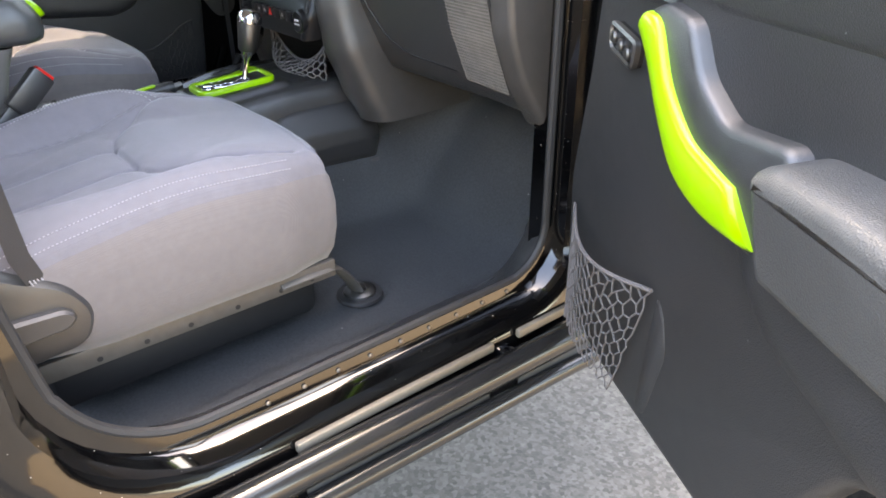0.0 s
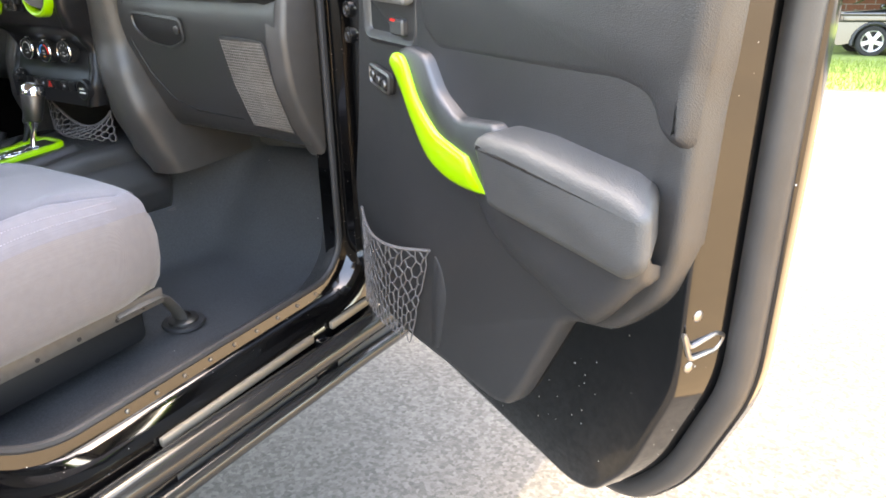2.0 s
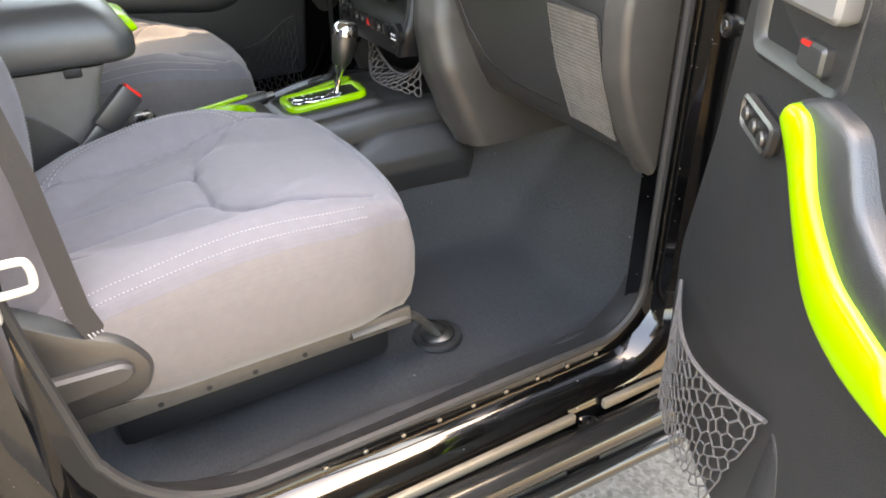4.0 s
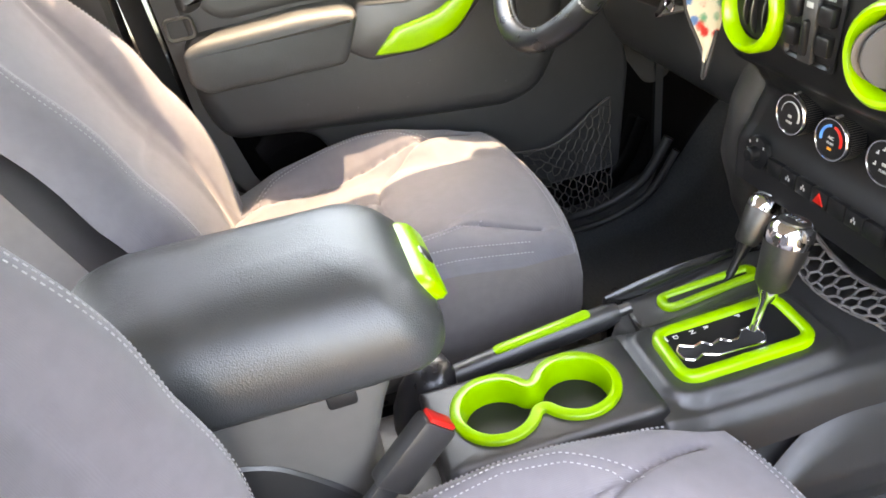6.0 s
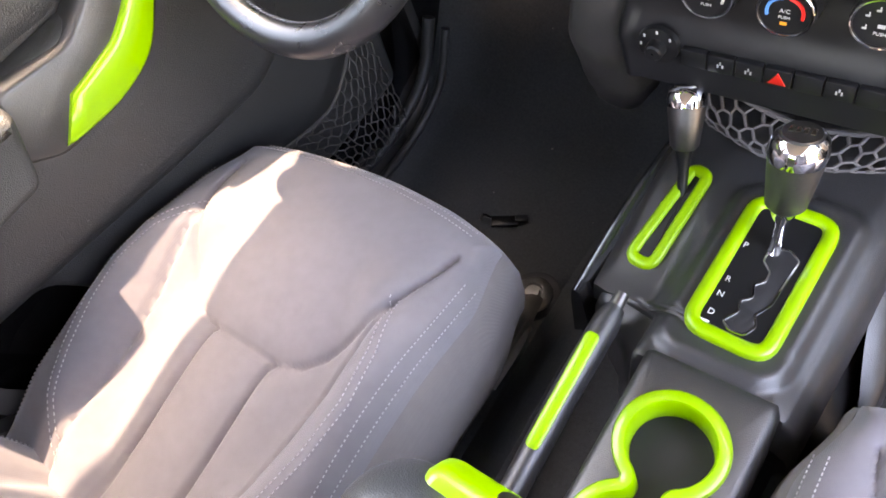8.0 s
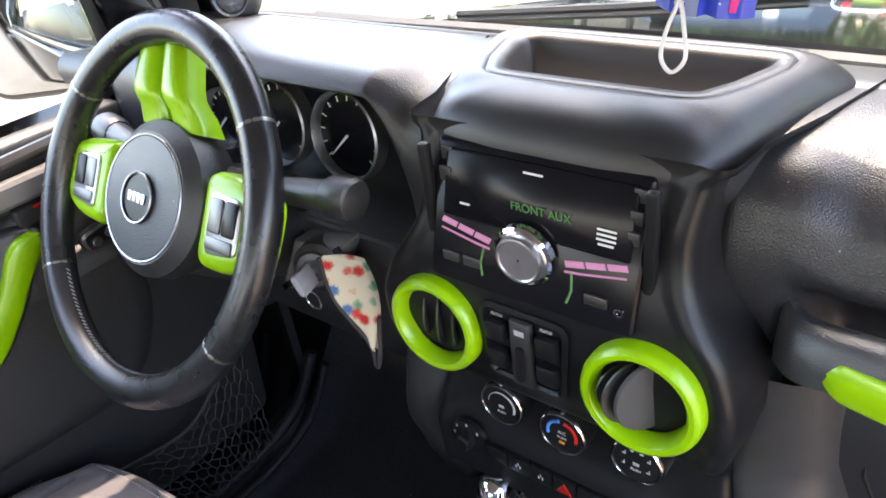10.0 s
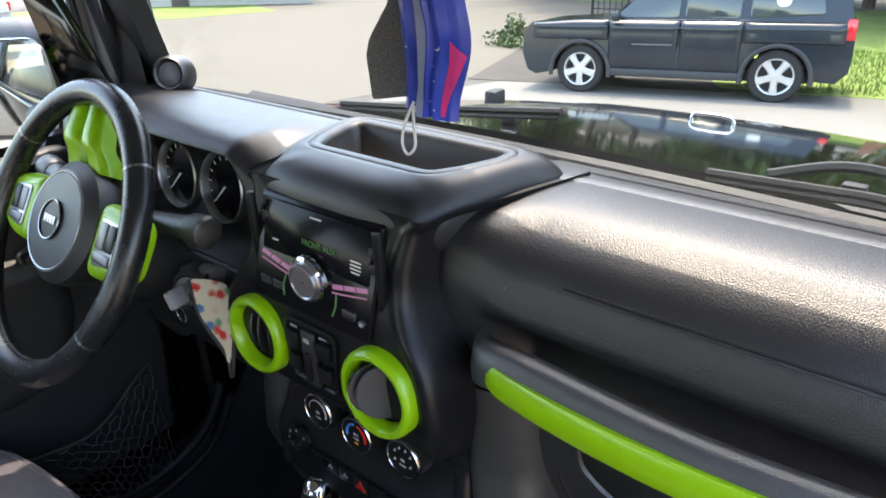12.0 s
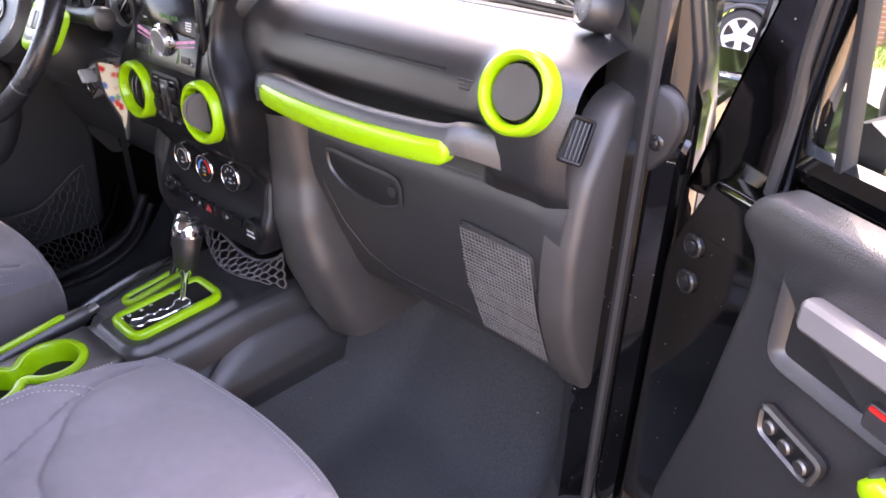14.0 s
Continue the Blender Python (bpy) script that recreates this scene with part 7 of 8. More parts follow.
rim(bm, rrect(0.425, 1.245, 0.04, 0.03, 0.006), lambda u, v, d: V(-0.682 + d, u + 0.03, v), [(0, 0), (0.004, 0.004), (0.006, 0), (0.004, -0.003)])
part("tongue", bm, STEEL, belt2)
striker = thing("door_striker", (0.79, 0.46, 1.04), "worn white-metal door striker loop on the pillar", "door striker")
WORN = mat("worn_pale_metal", (0.62, 0.60, 0.55), 0.45, 0.4, var=0.3, scale=60)
bm = B()
slab(bm, rounded([(1.022, -0.022), (1.095, -0.02), (1.104, 0.0), (1.095, 0.02), (1.022, 0.022)], 0.015), lambda u, v, d: V(0.800 + v * 0.8, 0.434 + d, u), [(0, 0), (0.006, 0), (0.008, 0.003)])
part("plate", bm, WORN, striker)
bm = B()
tube(bm, smooth_line([V(0.796, 0.436, 1.078), V(0.796, 0.470, 1.078), V(0.796, 0.477, 1.071), V(0.796, 0.477, 1.053), V(0.796, 0.470, 1.046), V(0.796, 0.436, 1.046)], 4), 0.0045, 8)
part("loop", bm, WORN, striker)
bm = B()
box(bm, (0.86, 0.40, 1.0), (0.012, 0.01, 0.04), 0.003)
part("reflector", bm, RED, striker)

# ---- outside ----
EARTH = Matrix.Identity(4)
ASPHALT = mat("weathered_asphalt", (0.092, 0.086, 0.074), 0.9, var=0.3, scale=60, big=1.2, bump=0.6, bump_scale=160, cells=True)
# stones of differing grey set in the binder
nt = ASPHALT.node_tree
st = nt.nodes.new("ShaderNodeTexVoronoi")
st.inputs["Scale"].default_value = 85
nt.links.new(nt.nodes["Texture Coordinate"].outputs["Object"], st.inputs["Vector"])
sp = nt.nodes.new("ShaderNodeSeparateColor")
nt.links.new(st.outputs["Color"], sp.inputs[0])
rg = nt.nodes.new("ShaderNodeMapRange")
rg.inputs[3].default_value, rg.inputs[4].default_value = 0.66, 1.36
nt.links.new(sp.outputs[0], rg.inputs[0])
old = nt.nodes["Principled BSDF"].inputs["Base Color"].links[0].from_socket
vm = nt.nodes.new("ShaderNodeVectorMath")
vm.operation = "SCALE"
nt.links.new(old, vm.inputs[0])
nt.links.new(rg.outputs[0], vm.inputs["Scale"])
nt.links.new(vm.outputs[0], nt.nodes["Principled BSDF"].inputs["Base Color"])
ROADTAN = mat("pale_concrete_road", (0.138, 0.121, 0.094), 0.9, var=0.14, scale=6, big=0.15, bump=0.3, bump_scale=60)
GRAVEL = mat("pale_gravel", (0.195, 0.185, 0.165), 0.95, var=0.2, scale=20, big=0.5, bump=0.5, bump_scale=90)
GRASS = mat("mown_grass", (0.17, 0.235, 0.05), 0.95, var=0.45, scale=8, big=0.6, bump=0.8, bump_scale=40)
MULCH = mat("dark_mulch", (0.07, 0.06, 0.05), 0.95, var=0.4, scale=14, bump=0.8, bump_scale=50)
LEAF = mat("leaves", (0.07, 0.11, 0.03), 0.6, var=0.4, scale=3, big=0.7)
BARK = mat("bark", (0.11, 0.08, 0.06), 0.9, var=0.3, scale=12, bump=0.8, bump_scale=30)
BRICKM = mat("red_brick", (0.30, 0.12, 0.075), 0.85, var=0.2, scale=10, big=2)
MORTAR = mat("mortar", (0.42, 0.40, 0.37), 0.9, var=0.1)
SIDING = mat("pale_siding", (0.55, 0.52, 0.47), 0.8, var=0.08, scale=3)
ROOFING = mat("grey_shingle", (0.14, 0.13, 0.13), 0.9, var=0.2, scale=10)


def flat(name, outline, z, material, label, category, thick=0.03):
    bm = B()
    slab(bm, [V(*p) for p in outline], lambda u, v, d: V(u, v, z + d), [(-thick, 0), (0, 0)])
    return solid(name, bm, material, label, category, kind="structure", base=EARTH)


bm = B()
grid(bm, 8, 8, lambda u, v: V(-300 + 600 * u, -300 + 600 * v, 0.0))
solid("ground", bm, ASPHALT, "weathered grey asphalt ground", "ground", kind="structure", base=EARTH)
flat("road", [(-300, -40), (-7.5, -40), (-7.2, 9.0), (-7.0, 16.0), (-5, 40), (60, 60), (60, 75), (-300, 75)], 0.004, ROADTAN, "wide pale concrete street", "road", 0.01)
flat("pavement", [(-7.0, 6.0), (6.0, 8.4), (14, 11), (14, 14.8), (-2, 11.7), (-6.4, 10.4)], 0.008, GRAVEL, "pale gravel parking strip", "pavement", 0.01)
flat("forecourt", [(2.25, -30), (40, -30), (40, 12), (6.0, 8.3), (2.25, 7.3)], 0.006, mat("tan_concrete", (0.30, 0.22, 0.125), 0.9, var=0.15, scale=8, big=0.3, bump=0.3, bump_scale=60), "sunlit tan concrete forecourt", "pavement", 0.008)
flat("mulch_bed", [(-7.0, 10.3), (-3.0, 11.3), (-3.0, 15.0), (-9.5, 15.8)], 0.012, MULCH, "dark mulch planting bed", "planting bed", 0.01)
flat("lawn", [(-3.2, 11.6), (30, 15.2), (30, 40), (-6, 34), (-8, 20)], 0.014, GRASS, "green lawn behind the parked car", "lawn", 0.01)
flat("verge", [(-30, 16), (-28.8, 17.6), (-30, 24), (-60, 40), (-66, 36), (-40, 14)], 0.014, GRASS, "green grass verge across the street", "lawn", 0.01)
flat("verge", [(-32, 44), (-12, 36), (-11, 38), (-32, 47)], 0.014, GRASS, "green grass strip by the junction", "lawn", 0.01)

# grass blades over the near lawn
rnd = random.Random(4)
verts, faces = [], []
for _ in range(9000):
    x, y = rnd.uniform(-3.0, 5.0), rnd.uniform(11.9, 18)
    if y < 11.7 + (x + 3.2) * 0.11:
        continue
    a, h = rnd.uniform(0, 6.28), rnd.uniform(0.05, 0.14)
    dx, dy = 0.012 * math.cos(a), 0.012 * math.sin(a)
    k = len(verts)
    verts += [(x - dx, y - dy, 0.01), (x + dx, y + dy, 0.01), (x + rnd.uniform(-0.05, 0.05), y + rnd.uniform(-0.05, 0.05), h)]
    faces.append((k, k + 1, k + 2))
me = bpy.data.meshes.new("grass")
me.from_pydata(verts, [], faces)
me.materials.append(GRASS)
tagged(new("grass", me), "rough green grass blades", "grass", kind="stuff")

CARBLUE = mat("dark_navy_car_paint", (0.014, 0.021, 0.029), 0.2, var=0.15, coat=0.5, spec=0.3, scale=5)
TINT = mat("tinted_car_glass", (0.045, 0.06, 0.062), 0.04, var=0.1, coat=1.0)
SILVER = mat("silver_wheel", (0.62, 0.62, 0.62), 0.3, 0.7, var=0.06)
WHITEPAINT = mat("white_car_paint", (0.75, 0.75, 0.75), 0.2, coat=1.0, var=0.04)
CLADDING = mat("dark_grey_cladding", (0.035, 0.037, 0.040), 0.6, var=0.15)
TYRE = mat("tyre_rubber", (0.018, 0.018, 0.018), 0.8, var=0.2)
AMBER = mat("amber_lens", (0.8, 0.25, 0.02), 0.2, coat=1.0)
RLENS = mat("red_lens", (0.60, 0.01, 0.02), 0.15, coat=1.0)


def wheel_at(parent, p, r, side):
    m = Matrix.Translation(p) @ pose(0, 0, 0, -90 * side, 0, 0)
    bm = B()
    lathe(bm, [(r * 0.68, -0.10), (r * 0.92, -0.11), (r, -0.085), (r, 0.085), (r * 0.92, 0.11), (r * 0.70, 0.105), (r * 0.68, 0.06)], m, 32, caps=False)
    wl = part("wheel", bm, TYRE, parent, "black tyre with silver rim")
    bm = B()
    lathe(bm, [(r * 0.70, 0.10), (r * 0.68, 0.112), (r * 0.63, 0.104), (r * 0.62, 0.03)], m, 32, caps=False)
    for k in range(5):
        a = radians(90 + 72 * k)
        ring = []
        for rr, w in ((r * 0.10, 0.055), (r * 0.35, 0.045), (r * 0.66, 0.060)):
            c = V(rr * math.cos(a), rr * math.sin(a), 0.095)
            t = V(-math.sin(a), math.cos(a), 0)
            ring.append([m @ (c - t * w), m @ (c - t * w * 0.7 + V(0, 0, 0.018)), m @ (c + t * w * 0.7 + V(0, 0, 0.018)), m @ (c + t * w), m @ (c + V(0, 0, -0.02))])
        loft(bm, ring)
    lathe(bm, [(r * 0.17, 0.09), (r * 0.16, 0.118), (0.001, 0.12)], m, 18, caps=False)
    part("rim", bm, SILVER, wl, "five-spoke silver alloy rim")
    bm = B()
    lathe(bm, [(r * 0.64, 0.03), (0.001, 0.03)], m, 24, caps=False)
    part("brake_disc", bm, DARK, wl)


def make_suv(name, base, paint, label, wb=2.635, full=True):
    """A boxy estate car: x ahead, y to its left, origin on the ground between the wheels."""
    car = thing(name, (0, 0, 0), label, "car", base=base)
    hw = 0.875
    f0, r0 = wb / 2 + 0.90, -wb / 2 - 0.86
    wr = 0.345
    # body side outline with wheel arches
    ol = [(r0 + 0.02, 0.42), (r0, 0.62), (r0 + 0.01, 1.0)]
    ol += [(r0 + 0.04, 1.06), (wb / 2 + 0.05, 1.035), (f0 - 0.12, 0.99), (f0, 0.86), (f0 + 0.01, 0.55), (f0 - 0.06, 0.30), (f0 - 0.20, 0.24)]
    for c in (wb / 2, -wb / 2):
        for k in range(9):
            a = radians(0 + 180 * k / 8)
            ol.append((c + 0.42 * math.cos(a), 0.30 + 0.43 * math.sin(a)))
    ol.append((r0 + 0.15, 0.28))
    ol = [V(*p) for p in ol]

    def f(u, v, d):
        k = 0.05 * sstep(0.75, 1.06, v) + 0.05 * sstep(0.50, 0.25, v) + 0.06 * sstep(f0 - 0.4, f0, u) + 0.03 * sstep(r0 + 0.3, r0, u)
        return V(u, d * (hw - k), v)

    bm = B()
    loft(bm, [[f(p.x, p.y, d) for p in ol] for d in (-1, -0.97, 0.97, 1)], True, True)
    part("body", bm, paint, car, "painted lower body", sharp=30)
    # bonnet bulge and greenhouse
    bm = B()
    gh = rounded([(r0 + 0.05, 1.04), (wb / 2 - 0.42, 1.03), (wb / 2 - 0.98, 1.58), (wb / 2 - 1.15, 1.655), (r0 + 0.55, 1.66), (r0 + 0.16, 1.63)], 0.05, 3)
    loft(bm, [[V(p.x, d * (hw - 0.07 - 0.14 * sstep(1.04, 1.66, p.y)) * 1.0, p.y) for p in gh] for d in (-1, -0.985, 0.985, 1)])
    part("cabin", bm, paint, car, "painted roof and pillars", sharp=30)
    if full:
        for sgn in (1, -1):
            for pts in ([(0.86, 1.07), (0.34, 1.52), (-0.02, 1.54), (-0.02, 1.07)], [(-0.10, 1.07), (-0.10, 1.54), (-0.80, 1.55), (-0.80, 1.07)], [(-0.92, 1.09), (-0.92, 1.55), (-1.72, 1.54), (-1.80, 1.13)]):
                bm = B()
                slab(bm, rounded(pts, 0.05, 3), lambda u, v, d: V(u, sgn * ((hw - 0.07 - 0.14 * sstep(1.04, 1.66, v)) + d), v), [(-0.01, 0), (0.006, 0), (0.008, 0.004)])
                part("side_window", bm, TINT, car, "tinted side window")
            bm = B()
            tube(bm, [f(f0 - 0.5, 0.97, sgn * 1.002), f(0.5, 1.045, sgn * 0.99), f(r0 + 0.05, 1.055, sgn * 0.985)], 0.007, 5)
            part("belt_trim", bm, GUN, car)
            for x in (0.0, -0.95):
                bm = B()
                tube(bm, [f(x + 0.02, 0.94, sgn * 1.050), f(x - 0.18, 0.945, sgn * 1.050)], 0.016, 6)
                part("door_handle", bm, paint, car)
            # curved outer panels with real gaps between them
            top = lambda x: 1.035 - 0.05 * sstep(wb / 2 - 0.1, f0 - 0.1, x)
            for nm, x0, x1, z0 in (("front_door", -0.045, 0.920, 0.37), ("rear_door", -0.860, -0.060, 0.37), ("front_fender", 0.935, f0 - 0.16, 0.765), ("rear_quarter", r0 + 0.10, -0.875, 0.765)):
                bm = B()

                def skin(u, v):
                    x = x0 + (x1 - x0) * u
                    z = z0 + (top(x) - z0) * v
                    edge = min(1.0, 14 * min(u, 1 - u), 9 * min(v, 1 - v))
                    bow = 0.034 * (1 - ((z - 0.74) / 0.38) ** 2) + 0.008 * sstep(0.90, 0.94, z)
                    y = hw - 0.06 * sstep(f0 - 0.4, f0, x) - 0.03 * sstep(r0 + 0.3, r0, x) - 0.045 * sstep(0.96, 1.06, z)
                    return V(x, sgn * (y - 0.010 + (0.014 + bow) * (0.55 + 0.45 * edge) * min(1.0, edge * 3)), z)

                grid(bm, 30, 22, skin)
                part(nm, bm, paint, car, sharp=60)
            for c in (wb / 2, -wb / 2):
                bm = B()
                tube(bm, [V(c + 0.435 * math.cos(radians(a)), sgn * (hw + 0.004), 0.31 + 0.44 * math.sin(radians(a))) for a in range(-8, 189, 14)], 0.036, 8)
                part("arch_flare", bm, CLADDING, car, "dark grey plastic arch flare")
            bm = B()
            box(bm, (0, sgn * (hw - 0.01), 0.325), (wb - 0.90, 0.07, 0.11), 0.02)
            part("side_cladding", bm, CLADDING, car, "dark grey plastic sill cladding")
            bm = B()
            box(bm, (wb / 2 + 0.62, sgn * 0.84, 0.80), (0.16, 0.05, 0.07), 0.02)
            part("side_lamp", bm, AMBER, car)
            bm = B()
            box(bm, (r0 + 0.06, sgn * 0.80, 0.95), (0.12, 0.10, 0.26), 0.02)
            part("tail_lamp", bm, RLENS, car, "red tail lamp")
            bm = B()
            box(bm, (0.80, sgn * 0.97, 1.09), (0.12, 0.16, 0.13), 0.04)
            part("wing_mirror", bm, paint, car)
            bm = B()
            box(bm, (-0.3, sgn * 0.60, 1.69), (1.9, 0.03, 0.03), 0.01)
            part("roof_rail", bm, DARK, car)
        # white sticker on the rear side window: plain shapes
        bm = B()
        y = hw - 0.07 - 0.14 * sstep(1.04, 1.66, 1.34) + 0.012
        for cx, cz, rx, rz in ((-1.30, 1.38, 0.10, 0.07), (-1.30, 1.30, 0.09, 0.085)):
            slab(bm, [V(cx + rx * math.cos(2 * math.pi * k / 18), cz + rz * math.sin(2 * math.pi * k / 18)) for k in range(18)], lambda u, v, d: V(u, y + d - 0.14 / 0.62 * (v - 1.34) * 0.9, v), [(0, 0), (0.002, 0)])
        part("sticker", bm, WHITE, car, "white window sticker")
        bm = B()
        slab(bm, rounded([(wb / 2 - 0.42, 0), (wb / 2 - 0.96, 0.56), (wb / 2 - 0.95, 0.57), (wb / 2 - 0.40, 0.01)], 0.002, 1), lambda u, v, d: V(u + 0.02, d, v + 1.04), [(-0.66, 0), (0.66, 0)])
        part("windscreen", bm, TINT, car)
        for sgn in (1, -1):
            bm = B()
            box(bm, (0.3, sgn * 0.914, 0.72), (0.55, 0.012, 0.018), 0.004)
            part("badge_bar", bm, GUN, car)
    bm = B()
    box(bm, (0, 0, 0.33), (wb + 0.8, 1.4, 0.16), 0.03)
    part("underbody", bm, DARK, car)
    for x in (wb / 2, -wb / 2):
        for sgn in (1, -1):
            wheel_at(car, (x, sgn * 0.76, wr), wr, sgn)
    return car


HEAD = math.degrees(math.atan2(-0.65, -2.66))
make_suv("parked_car", pose(-3.70, 11.27, 0, 0, 0, HEAD), CARBLUE, "dark navy boxy estate car parked across the street edge")
make_suv("parked_car", pose(-23.5, 7.2, 0, 0, 0, -60), WHITEPAINT, "white sport utility car waiting on the street")
make_suv("parked_car", pose(-50, 41, 0, 0, 0, 160), WHITEPAINT, "white van-like car far down the street", full=False)
make_suv("parked_car", pose(-46, 44, 0, 0, 0, 150), mat("dark_grey_car", (0.05, 0.05, 0.055), 0.25, coat=1.0), "dark grey car far down the street", full=False)
make_suv("parked_car", pose(-22.8, 46.5, 0, 0, 0, 10), WHITEPAINT, "white pickup-like car beyond the junction", full=False)
make_suv("parked_car", pose(2.6, 21.0, 0, 0, 0, HEAD), mat("black_car", (0.01, 0.01, 0.012), 0.2, coat=1.0), "dark car parked on the lawn edge")

# sign pole and post
pole = thing("sign_pole", (-6.45, 9.2, 0), "white painted steel pole with green foot", "pole", base=EARTH)
bm = B()
lathe(bm, [(0.085, 0.36), (0.085, 7.0), (0.07, 7.05)], pose(-6.45, 9.2, 0), 20)
part("pole_shaft", bm, mat("white_pole_paint", (0.72, 0.74, 0.72), 0.4, var=0.06, scale=4), pole)
bm = B()
lathe(bm, [(0.10, 0), (0.09, 0.02), (0.087, 0.36)], pose(-6.45, 9.2, 0), 20)
part("pole_foot", bm, mat("dark_green_paint", (0.03, 0.10, 0.06), 0.5), pole)
bm = B()
lathe(bm, [(0.05, 0), (0.05, 1.12), (0.035, 1.2), (0.01, 1.24)], pose(-6.62, 9.05, 0), 12)
solid("bollard", bm, mat("dark_post", (0.05, 0.05, 0.045), 0.6), "dark iron post beside the pole", "post", base=EARTH)

# iron fence beyond the parked car
fence = thing("iron_fence", (-12.0, 26.5, 0), "black iron picket fence", "fence", base=EARTH)
IRON = mat("black_iron", (0.015, 0.015, 0.015), 0.5)
for k in range(18):
    x, y = -14.2 + 0.28 * k, 27.5 - 0.05 * k
    bm = B()
    big = k % 6 == 0
    lathe(bm, [(0.06 if big else 0.02, 0), (0.06 if big else 0.02, 1.3 if big else 1.05), (0.005, 1.45 if big else 1.15)], pose(x, y, 0), 6)
    part("post" if big else "picket", bm, IRON, fence)
for z in (0.25, 0.95):
    bm = B()
    tube(bm, [V(-14.2, 27.5, z), V(-14.2 + 0.28 * 17, 27.5 - 0.05 * 17, z)], 0.022, 6)
    part("rail", bm, IRON, fence)


def leaves(bm_v, bm_f, c, r, n, size, rnd):
    for _ in range(n):
        d = V(rnd.gauss(0, 1), rnd.gauss(0, 1), rnd.gauss(0, 0.8))
        d.normalize()
        p = c + d * r * rnd.uniform(0.35, 1.0) ** 0.6
        a, b = V(rnd.uniform(-1, 1), rnd.uniform(-1, 1), rnd.uniform(-1, 1)).normalized() * size, V(rnd.uniform(-1, 1), rnd.uniform(-1, 1), rnd.uniform(-1, 1)).normalized() * size * 0.6
        k = len(bm_v)
        bm_v += [p - a, p + b, p + a, p - b]
        bm_f.append((k, k + 1, k + 2, k + 3))


def make_tree(x, y, h, spread, seed, leaf=0.22, dens=1.0, low=-0.18):
    rnd = random.Random(seed)
    tree = thing("tree", (x, y, 0), "broad leafy street tree", "tree", "street trees", base=EARTH)
    bm = B()
    top = V(x + rnd.uniform(-0.4, 0.4), y, h * 0.55)
    tube(bm, smooth_line([V(x, y, 0), V(x + 0.05, y, h * 0.25), top], 5), [0.26 - 0.011 * k for k in range(11)], 9)
    vs, fs = [], []
    for k in range(12):
        a = 6.28 * k / 12 + rnd.uniform(-0.3, 0.3)
        e = top + V(math.cos(a) * spread * rnd.uniform(0.35, 0.8), math.sin(a) * spread * rnd.uniform(0.35, 0.8), h * rnd.uniform(low, 0.38))
        tube(bm, smooth_line([top - V(0, 0, h * 0.12), (top + e) / 2 + V(0, 0, 0.2), e], 4), [0.10 - 0.009 * q for q in range(9)], 6)
        for _ in range(4):
            leaves(vs, fs, e + V(rnd.uniform(-1, 1), rnd.uniform(-1, 1), rnd.uniform(-0.5, 0.8)) * spread * 0.3, spread * rnd.uniform(0.22, 0.38), int(150 * dens), leaf, rnd)
    part("trunk", bm, BARK, tree)
    me = bpy.data.meshes.new("crown")
    me.from_pydata([v - V(x, y, 0) for v in vs], [], fs)
    me.materials.append(LEAF)
    ob = new("crown", me)
    ob.parent = tree
    return tree


make_tree(-40, 30, 9, 5, 1, 0.35)
make_tree(-52, 28, 10, 6, 2, 0.35)
make_tree(-30, 52, 10, 6, 3, 0.4)
make_tree(-14, 50, 11, 6, 5, 0.4)
make_tree(-2, 30, 17, 8, 6, 0.36, 1.6, -0.34)
make_tree(8, 24, 17, 8, 7, 0.36, 1.6, -0.34)
make_tree(-6, 36, 18, 8, 8, 0.36, 1.5, -0.34)
make_tree(-11, 34, 17, 8, 9, 0.36, 1.5, -0.34)
make_tree(-17, 40, 18, 8, 10, 0.4, 1.4)
make_tree(3.5, 23, 15, 7, 12, 0.34, 1.5, -0.34)
make_tree(13, 18, 15, 7, 13, 0.34, 1.5, -0.34)
make_tree(-23, 46, 13, 7, 14, 0.4)

# dense woods along the far side
rnd = random.Random(21)
vs, fs = [], []
for k in range(46):
    c = V(-75 + 2.9 * k + rnd.uniform(-1, 1), 72 + rnd.uniform(-4, 4) - 0.25 * max(0, k - 24) ** 1.3, 0)
    top = rnd.uniform(9, 15)
    for z in (1.5, 4.0, 6.5, top - 3):
        leaves(vs, fs, c + V(rnd.uniform(-1, 1), 0, z), rnd.uniform(2.3, 3.4), 95, 0.75, rnd)
me = bpy.data.meshes.new("woods")
me.from_pydata(vs, [], fs)
me.materials.append(LEAF)
tagged(new("woods", me), "dense green woods beyond the far houses", "woods", kind="stuff")

# shrub and low plants in the bed
shrub = thing("shrub", (-9.6, 15.3, 0), "ragged green shrub in the planting bed", "shrub", base=EARTH)
rnd = random.Random(11)
vs, fs = [], []
for k in range(7):
    leaves(vs, fs, V(rnd.uniform(-0.3, 0.3), rnd.uniform(-0.3, 0.3), rnd.uniform(0.12, 0.62) * (0.6 + 0.4 * (k % 2))), 0.24, 70, 0.06, rnd)
for k in range(14):
    leaves(vs, fs, V(-0.6 + 0.3 * k, -0.1 * k, 0.15), 0.28, 50, 0.06, rnd)
me = bpy.data.meshes.new("foliage")
me.from_pydata(vs, [], fs)
me.materials.append(LEAF)
ob = new("foliage", me)
ob.parent = shrub
bm = B()
for k in range(5):
    tube(bm, [V(-9.6, 15.3, 0), V(-9.6 + rnd.uniform(-0.3, 0.3), 15.3, 0.6)], [0.02, 0.008], 5)
part("stems", bm, BARK, shrub)

# brick pier behind the parked car
pier = thing("brick_pier", (-1.3, 14.6, 0), "reddish brown brick pier on the lawn", "pier", base=EARTH)
bm = B()
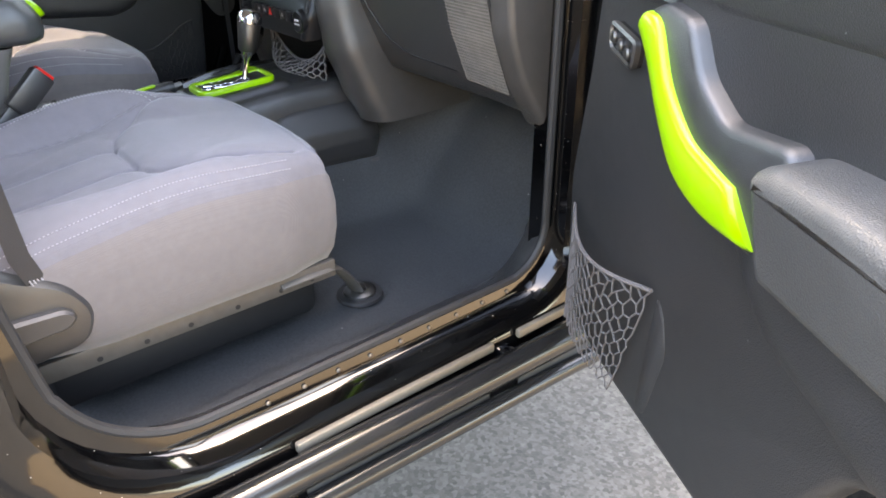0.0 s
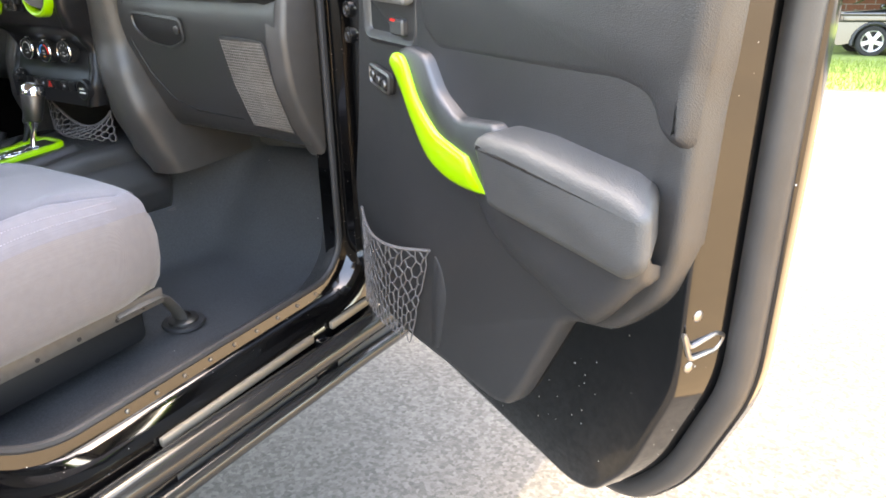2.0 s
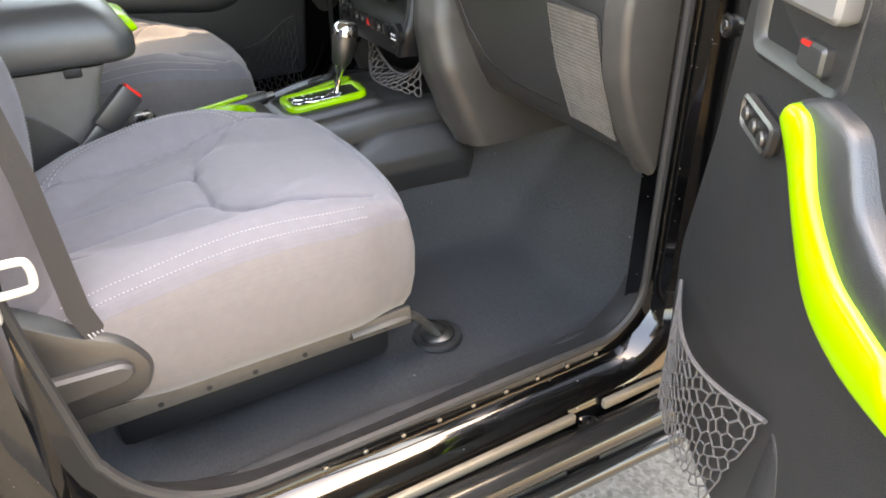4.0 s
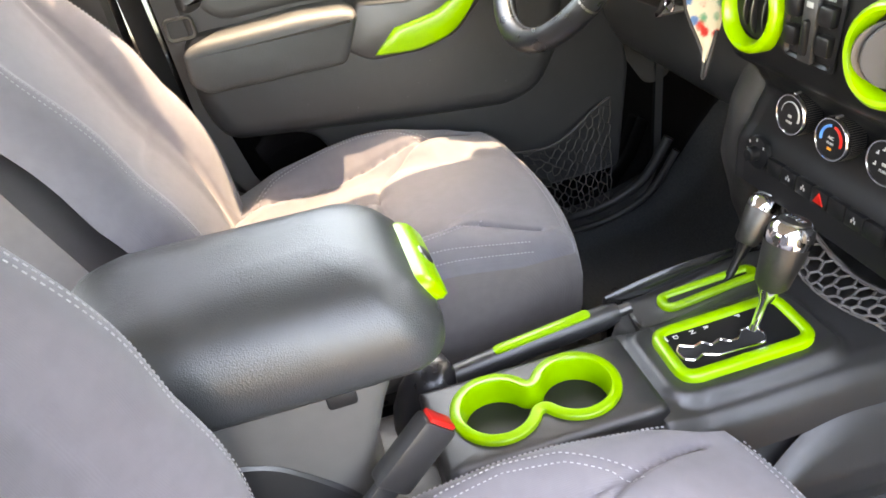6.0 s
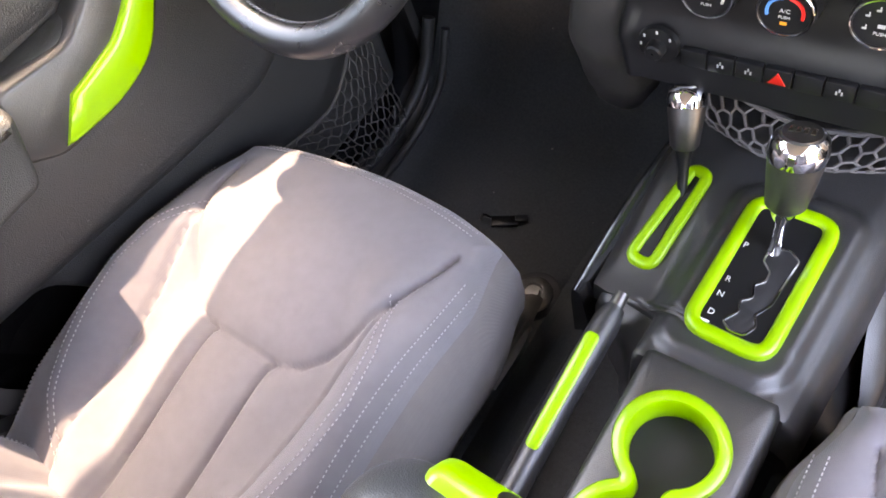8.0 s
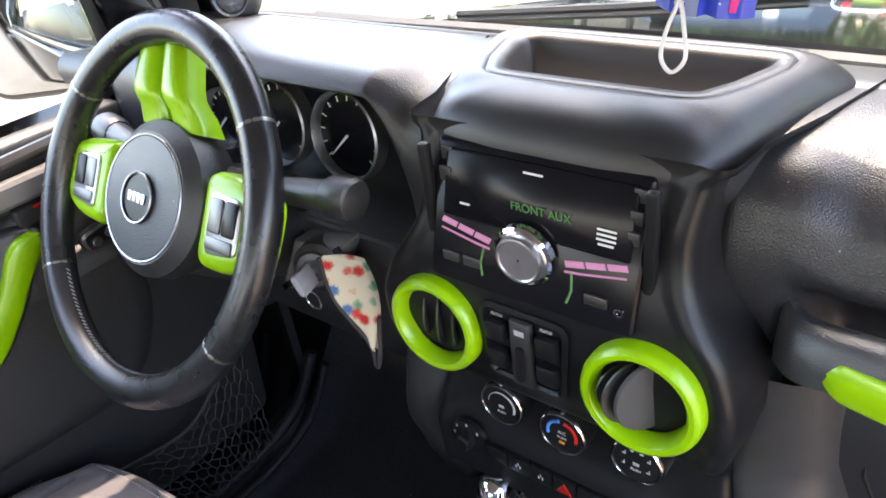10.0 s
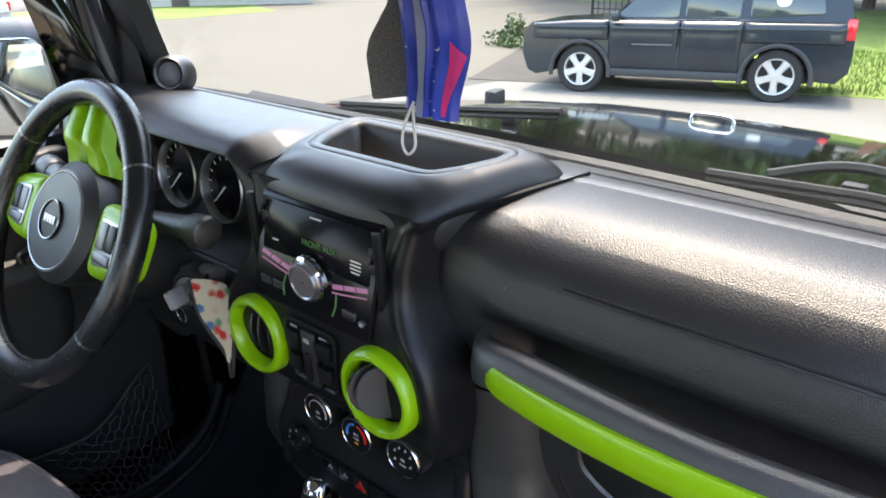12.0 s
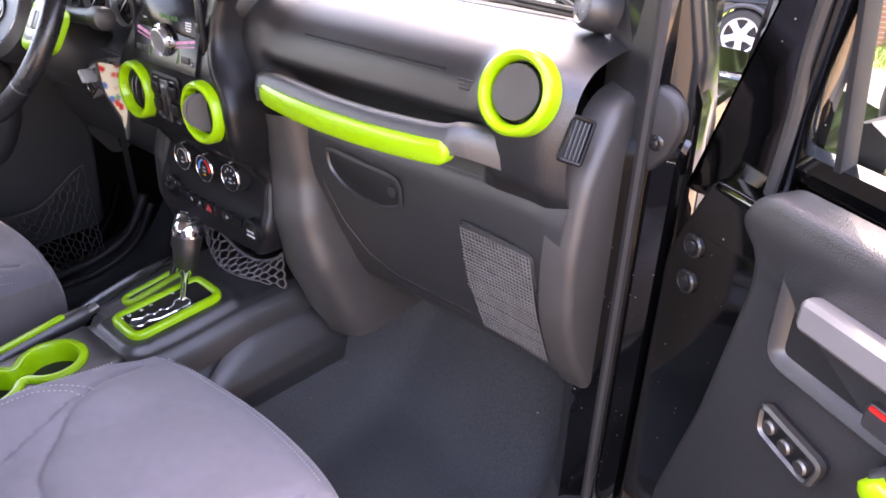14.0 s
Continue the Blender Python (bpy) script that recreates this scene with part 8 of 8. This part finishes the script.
box(bm, (-1.3, 14.6, 0.6), (0.38, 0.38, 1.2), 0.01)
part("core", bm, MORTAR, pier)
bm = B()
for r in range(15):
    for k in range(2):
        for s in range(4):
            off = 0.1 if r % 2 else 0.0
            c = V(-0.1 + 0.2 * k, -0.193, 0.045 + 0.08 * r)
            q = pose(-1.3, 14.6, 0, 0, 0, 90 * s) @ c
            box(bm, q, (0.185, 0.02, 0.066) if s % 2 == 0 else (0.02, 0.185, 0.066))
tagged(part("brickwork", bm, BRICKM, pier), kind="stuff")


def house(x, y, w, d, h, rot, wallmat, label, brick=False):
    base = pose(x, y, 0, 0, 0, rot)
    hs = thing("house", (0, 0, 0), label, "house", "houses along the street", base=base)
    bm = B()
    box(bm, (0, 0, h / 2), (w, d, h))
    wall = part("wall", bm, wallmat, hs)
    bm = B()
    loft(bm, [[V(-w / 2 - 0.4, sy * (d / 2 + 0.4), h - 0.05), V(w / 2 + 0.4, sy * (d / 2 + 0.4), h - 0.05), V(w / 2 + 0.4, sy * 0.02, h + 2.0), V(-w / 2 - 0.4, sy * 0.02, h + 2.0)] for sy in (-1, 1)])
    part("roof", bm, ROOFING, hs)
    n = max(2, int(w / 3))
    for k in range(n):
        cx = -w / 2 + (k + 0.5) * w / n
        if k == n // 2:
            bm = B()
            box(bm, (cx, -d / 2 - 0.03, 1.05), (1.0, 0.10, 2.1), 0.02)
            part("door", bm, mat("house_door", (0.12, 0.10, 0.09), 0.5), hs)
            continue
        bm = B()
        rim(bm, rrect(cx, 1.6, 1.3, 1.4, 0.02, 1), lambda u, v, q: V(u, -d / 2 - q, v), [(0, 0), (0.09, 0), (0.09, 0.05), (0, 0.05)])
        wi = part("window", bm, WHITE, hs)
        bm = B()
        box(bm, (cx, -d / 2 - 0.012, 1.6), (1.3, 0.02, 1.4))
        part("pane", bm, TINT, wi)
    if brick:
        bm = B()
        for r in range(int(h / 0.16)):
            for k in range(int(w / 0.5)):
                cx = -w / 2 + 0.25 + 0.5 * k + (0.25 if r % 2 else 0)
                if cx > w / 2 - 0.25:
                    continue
                box(bm, (cx, -d / 2 - 0.004, 0.08 + 0.16 * r), (0.47, 0.02, 0.135))
        tagged(part("brickwork", bm, BRICKM, wall), kind="stuff")


house(-44, 27, 16, 8, 3.4, 60, SIDING, "low pale shop building across the street")
house(-60, 52, 14, 8, 3.6, 35, BRICKM, "low brick building down the street")
house(3.5, 30, 12, 8, 3.2, 8, MORTAR, "red brick house beyond the lawn", True)
house(-20, 62, 20, 8, 4, 5, SIDING, "pale building beyond the junction")
